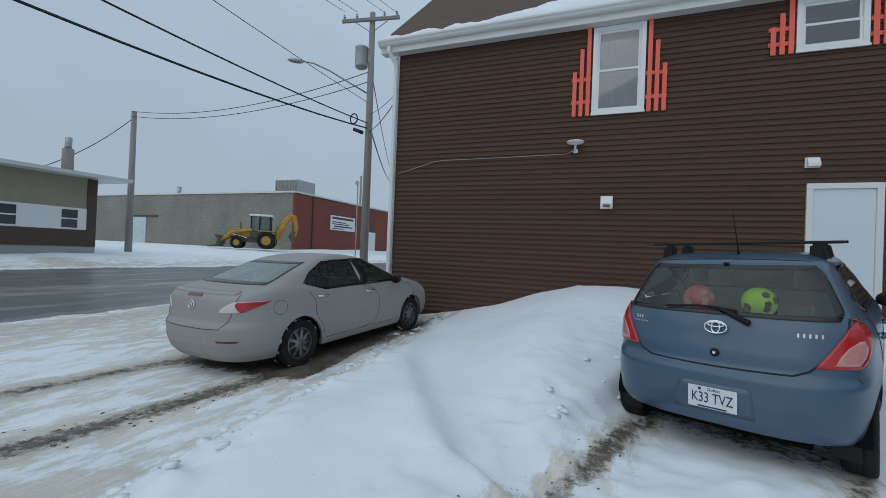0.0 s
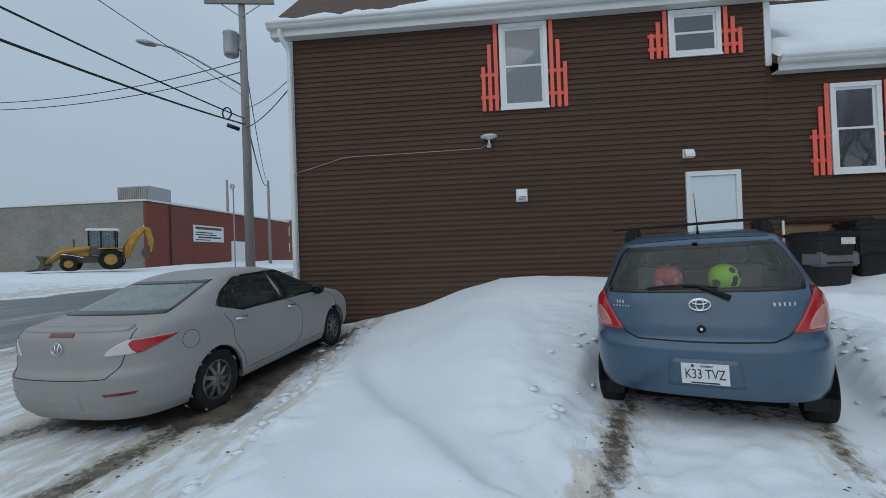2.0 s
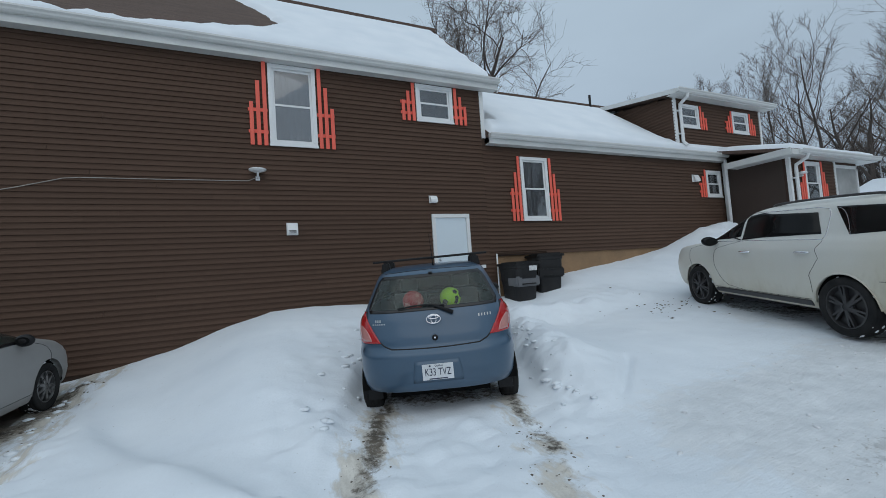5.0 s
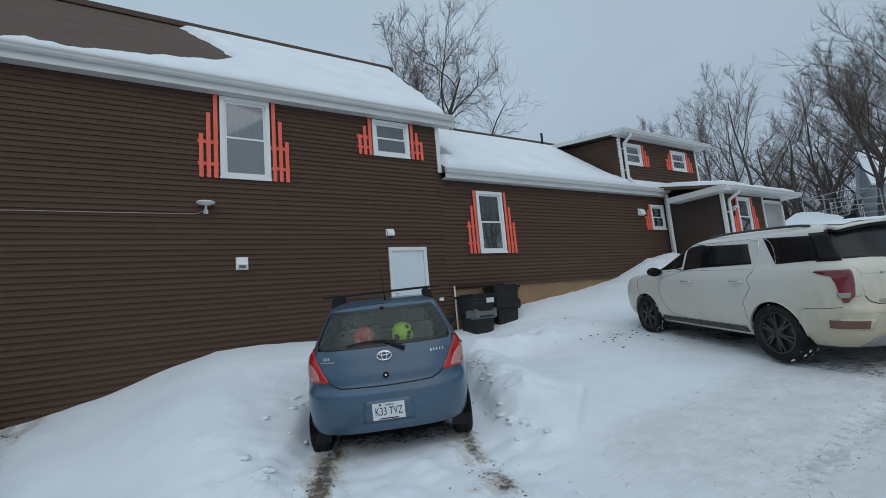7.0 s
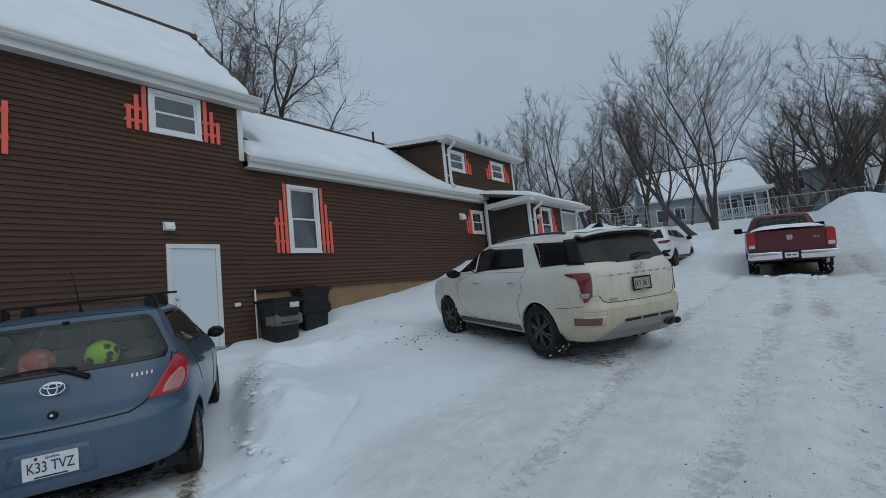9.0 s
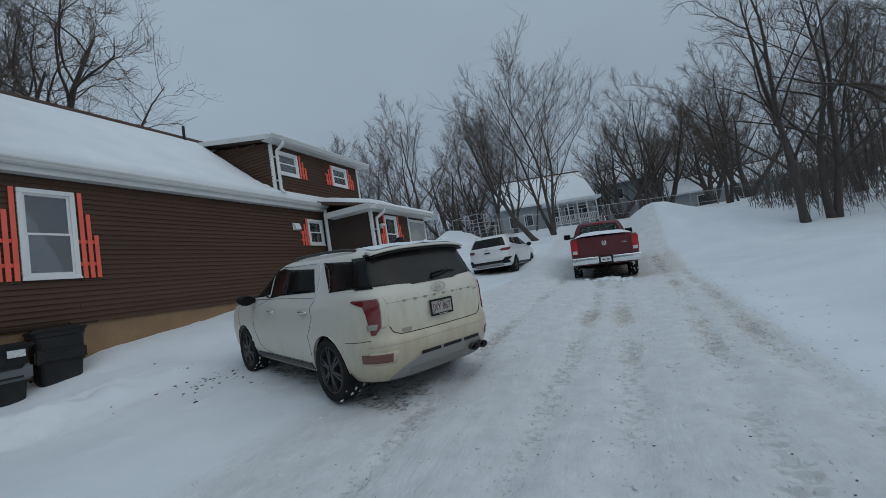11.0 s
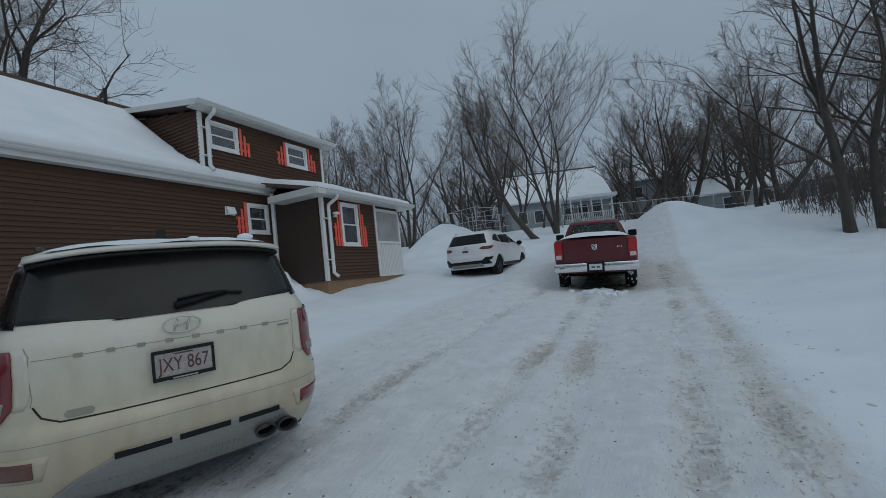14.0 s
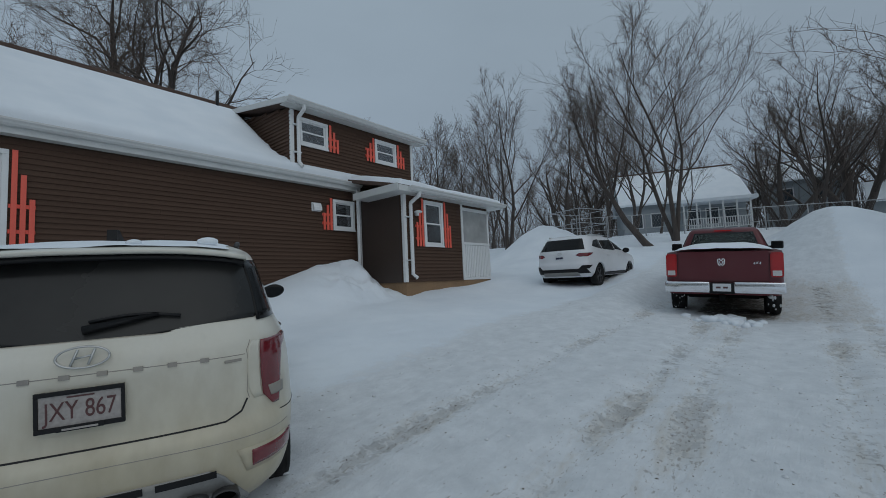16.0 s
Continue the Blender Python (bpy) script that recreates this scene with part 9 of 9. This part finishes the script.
# local y ahead
for x, y, r, w in ((-0.85, -0.95, 0.68, 0.42), (0.85, -0.95, 0.68, 0.42), (-0.8, 1.2, 0.45, 0.3), (0.8, 1.2, 0.45, 0.3)):
    m = pose(x, y, r, 0, 90 * (1 if x > 0 else -1), 0)
    tw = part("wheel", tyre_bm(r, w, r * 0.52), M_RUBBER, hoe, "large lugged tyre", True, m)
    part("rim", add_lathe(bmesh.new(), [(r * 0.55, w * 0.2), (r * 0.53, w * 0.42), (r * 0.4, w * 0.3), (r * 0.15, w * 0.35), (r * 0.1, w * 0.42)], 20), M_YELLOW, tw, "yellow rim", True)
part("chassis", box((-0.4, -1.6, 0.5), (0.4, 1.7, 0.95), 0.05), M_STEELDK, hoe)
part("bonnet", box((-0.45, 0.2, 0.95), (0.45, 1.75, 1.55), 0.08), M_YELLOW, hoe, "yellow bonnet")
for s in (-1, 1):
    part("mudguard", box((s * 0.85 - 0.22, -1.6, 1.38), (s * 0.85 + 0.22, -0.3, 1.46), 0.03), M_YELLOW, hoe)
    part("loader_arm", add_tube(bmesh.new(), [(s * 0.62, 0.15, 1.5), (s * 0.65, 1.6, 1.25), (s * 0.65, 2.35, 0.55)], [0.13, 0.15, 0.11], 6), M_YELLOW, hoe, "loader arm")
    part("ram", add_tube(bmesh.new(), [(s * 0.62, 0.5, 0.85), (s * 0.65, 1.7, 1.15)], 0.045, 8), M_CHROME, hoe)
bucket = prism([(2.3, 0.35), (2.45, 0.95), (2.7, 1.05), (2.5, 0.6), (2.6, 0.25), (3.2, 0.1), (3.2, 0.05), (2.5, 0.08)], -1.15, 1.15)
bucket.transform(Matrix(((0, 1, 0, 0), (1, 0, 0, 0), (0, 0, 1, 0), (0, 0, 0, 1))))
bmesh.ops.recalc_face_normals(bucket, faces=bucket.faces[:])
part("front_bucket", bucket, M_STEELDK, hoe, "dark worn front bucket")
part("cab", box((-0.62, -1.2, 1.0), (0.62, 0.25, 1.5), 0.04), M_STEELDK, hoe, "dark lower cab")
for x, y in ((-0.6, -1.18), (0.6, -1.18), (-0.6, -0.42), (0.6, -0.42), (-0.6, 0.22), (0.6, 0.22)):
    part("cab_post", box((x - 0.045, y - 0.045, 1.48), (x + 0.045, y + 0.045, 2.6), 0.01), M_BLACK, hoe)
M_CABGLASS = glassy("cab_glass", (0.62, 0.72, 0.74), 0.03, 0.25, (0.35, 0.42, 0.44), 1.7)
for x in (-0.6, 0.6):
    for y0, y1 in ((-1.13, -0.47), (-0.37, 0.17)):
        part("cab_pane", box((x - 0.008, y0, 1.5), (x + 0.008, y1, 2.58)), M_CABGLASS, hoe, "pale cab window")
for y in (-1.18, 0.22):
    part("cab_pane", box((-0.55, y - 0.008, 1.5), (0.55, y + 0.008, 2.58)), M_CABGLASS, hoe)
part("driver_seat", box((-0.28, -0.9, 1.5), (0.28, -0.75, 2.1), 0.05), M_BLACK, hoe, "black driver's seat")
part("cab_roof", box((-0.72, -1.36, 2.6), (0.72, 0.38, 2.76), 0.07), M_WHITE, hoe, "white cab roof")
part("exhaust_stack", add_tube(bmesh.new(), [(0.3, 1.1, 1.5), (0.3, 1.1, 2.1)], 0.05, 8), M_STEELDK, hoe, "dark exhaust stack")
boom = [(0, -1.65, 0.75), (0, -1.85, 1.5), (0, -2.2, 2.2), (0, -2.7, 2.8)]
part("boom", add_tube(bmesh.new(), boom, [0.24, 0.3, 0.27, 0.2], 6), M_YELLOW, hoe, "yellow boom")
part("dipper", add_tube(bmesh.new(), [(0, -2.55, 2.85), (0, -2.95, 2.75), (0, -3.15, 1.9), (0, -3.05, 1.15)], [0.17, 0.22, 0.2, 0.13], 6), M_YELLOW, hoe, "yellow dipper arm")
part("ram", add_tube(bmesh.new(), [(0, -2.0, 2.3), (0, -2.75, 3.0)], 0.05, 8), M_CHROME, hoe)
part("bucket_link", add_tube(bmesh.new(), [(0, -3.2, 2.2), (0, -3.5, 2.45), (0, -3.55, 2.25)], 0.06, 6), M_STEELDK, hoe)
hb2 = prism([(-3.1, 1.55), (-2.75, 1.5), (-2.55, 1.1), (-2.7, 0.75), (-3.05, 0.7), (-2.85, 1.0), (-2.95, 1.3)], -0.3, 0.3)
hb2.transform(Matrix(((0, 1, 0, 0), (1, 0, 0, 0), (0, 0, 1, 0), (0, 0, 0, 1))))
bmesh.ops.recalc_face_normals(hb2, faces=hb2.faces[:])
part("rear_bucket", hb2, M_STEELDK, hoe, "toothed digging bucket")
for s in (-1, 1):
    part("stabiliser", add_tube(bmesh.new(), [(s * 0.5, -1.7, 0.8), (s * 1.05, -1.8, 1.5)], 0.08, 6), M_YELLOW, hoe, "raised stabiliser leg")


# ---- crumbs, lumps and bits on the snow ----
def scatter(name, label, n, spot, size, material, seed, flat=0.5):
    r = random.Random(seed)
    pts = [spot(r) for _ in range(n)]
    zs = ground_height(np.array([p[0] for p in pts]), np.array([p[1] for p in pts]))
    v, f = [], []
    base = bmesh.new()
    bmesh.ops.create_icosphere(base, subdivisions=1, radius=1)
    bv, bf = [vv.co.copy() for vv in base.verts], [[q.index for q in ff.verts] for ff in base.faces]
    base.free()
    for (x, y), z in zip(pts, zs):
        s = size * r.uniform(0.35, 1.3)
        m = Matrix.Translation((x, y, float(z) + s * flat * 0.15)) @ Matrix.Rotation(r.random() * math.tau, 4, "Z") @ Matrix.Diagonal((s * r.uniform(0.7, 1.6), s, s * flat, 1))
        k = len(v)
        for p in bv:
            q = m @ (p * r.uniform(0.8, 1.2))
            v.append(tuple(q))
        f += [[k + i for i in ff] for ff in bf]
    me = bpy.data.meshes.new(name)
    me.from_pydata(v, [], f)
    me.polygons.foreach_set("use_smooth", np.ones(len(me.polygons), bool))
    me.materials.append(material)
    return tagged(new(name, me), label, "debris", kind="stuff")


M_SPECK = surface("dark_dirt_and_dent_speck", (0.13, 0.105, 0.085), 0.9, 0.4)
M_GREYLUMP = surface("greyish_snow_lump", (0.72, 0.73, 0.75), 0.8, 0.12, 4, 40, 0.4)


def on_drive(r):
    yr = r.choice([-1.55, -0.55, 0.1, 1.25, -2.2])
    return (r.uniform(2.0, 16.5), yr + r.gauss(0, 0.2))


# dark specks laid on the snow as the shade in small dents
scatter("drive_dent_specks", "dark specks for small shaded dents along the wheel tracks", 500, on_drive, 0.007, M_SPECK, 3)
scatter("wheel_crumbs", "dark clods dropped round the parked car", 70, lambda r: (r.gauss(6.6, 0.6), r.gauss(5.5, 0.45)), 0.02, M_SPECK, 4)
scatter("yard_crumbs", "dark specks in the packed snow behind the hatchback", 120, lambda r: (lambda s, l: (0.69 + s * 0.422 + l * 0.907, 3.48 + s * 0.907 - l * 0.422))(-abs(r.gauss(0.4, 1.2)), r.choice([-0.62, 0.78]) + r.gauss(0, 0.16)), 0.009, M_SPECK, 5)
scatter("snow_lumps", "small broken lumps of snow along the drive", 420, lambda r: (r.uniform(1.5, 16), r.choice([-2.6, 2.3, 0.7, -1.0]) + r.gauss(0, 0.3)), 0.02, M_GREYLUMP, 6)
scatter("edge_lumps", "broken snow along the cleared lane", 80, lambda r: (lambda y: (-2.62 - 0.11 * (y - 1.5) + r.gauss(0, 0.1), y))(r.uniform(1.6, 8.2)), 0.05, M_SNOW, 7, 0.4)
scatter("trench_lumps", "broken snow beside the hatchback's wheels", 70, lambda r: (lambda s, l: (0.69 + s * 0.422 + l * 0.907, 3.48 + s * 0.907 - l * 0.422))(r.uniform(-0.6, 4.2), r.choice([-1.2, 1.25]) + r.gauss(0, 0.14)), 0.05, M_SNOW, 8, 0.3)
scatter("lane_clods", "dark muddy clods in the cleared lane", 160, lambda r: (lambda y: (-3.7 + 0.127 * (y - 4) + r.gauss(0, 0.22), y))(r.uniform(2.0, 8.2)), 0.014, M_SPECK, 9)
scatter("tail_heap", "lump of pushed snow behind the pick-up", 40, lambda r: (r.gauss(15.6, 0.25), r.gauss(-0.25, 0.3)), 0.11, M_SNOW, 10, 0.7)


# ---- siding, board by board ----
cl = part("cladding", box((HX0 + 0.07, WALL_Y - 0.002, EAVE_HI - 0.5), (HX0 + 0.075, WALL_Y + 0.001, EAVE_HI - 0.49)), M_SIDING, house)
clad(cl, HX0 + 0.07, HX1 - 0.09, -0.1, EAVE_HI - 0.06, clad_holes, pose(0, WALL_Y, 0), 1, 4.4)
cl2 = part("cladding", box((HX1 + 0.1, WALL_Y - 0.002, 1.6), (HX1 + 0.105, WALL_Y + 0.001, 1.61)), M_SIDING, house)
clad(cl2, HX1 - 0.09, HX2 - 0.02, 1.51, EAVE_LO - 0.1, clad_holes, pose(0, WALL_Y, 0), 2, 4.4)
clad(cl2, HX1 - 0.09, HX1 + 0.06, -0.1, 1.5, [], pose(0, WALL_Y, 0), 3, 4.4)
cl3 = part("cladding", box((DX0 + 0.1, DY - 0.002, 4.5), (DX0 + 0.105, DY + 0.001, 4.51)), M_SIDING, house)
clad(cl3, DX0 + 0.09, DX1 - 0.08, 4.5, DZ - 0.13, list(D_HOLES.values()), pose(0, DY, 0), 4, 4.4)
clad(cl3, 0, 3.0, 4.5, DZ + 0.2, [], pose(DX0, RIDGE_Y - 0.2, 0, 0, 0, -90), 5, 4.4,
     slope=lambda z: (max(0.0, (DZ + 0.33 - z) * -3 + 0) if z < DZ - 0.1 else 0.0, 2.95 if z < DZ - 0.12 else max(0.3, (DZ + 0.3 - z) / 0.43 * 2.95)))
cl4 = part("cladding", box((PORCH_X0 + 0.1, PORCH_Y - 0.002, 1.6), (PORCH_X0 + 0.105, PORCH_Y + 0.001, 1.61)), M_SIDING, house)
clad(cl4, PORCH_X0 + 0.08, PORCH_X1 - 0.06, 1.5, 3.9, [(14.77, 15.63, 2.51, 3.86)], pose(0, PORCH_Y, 0), 6, 4.4)
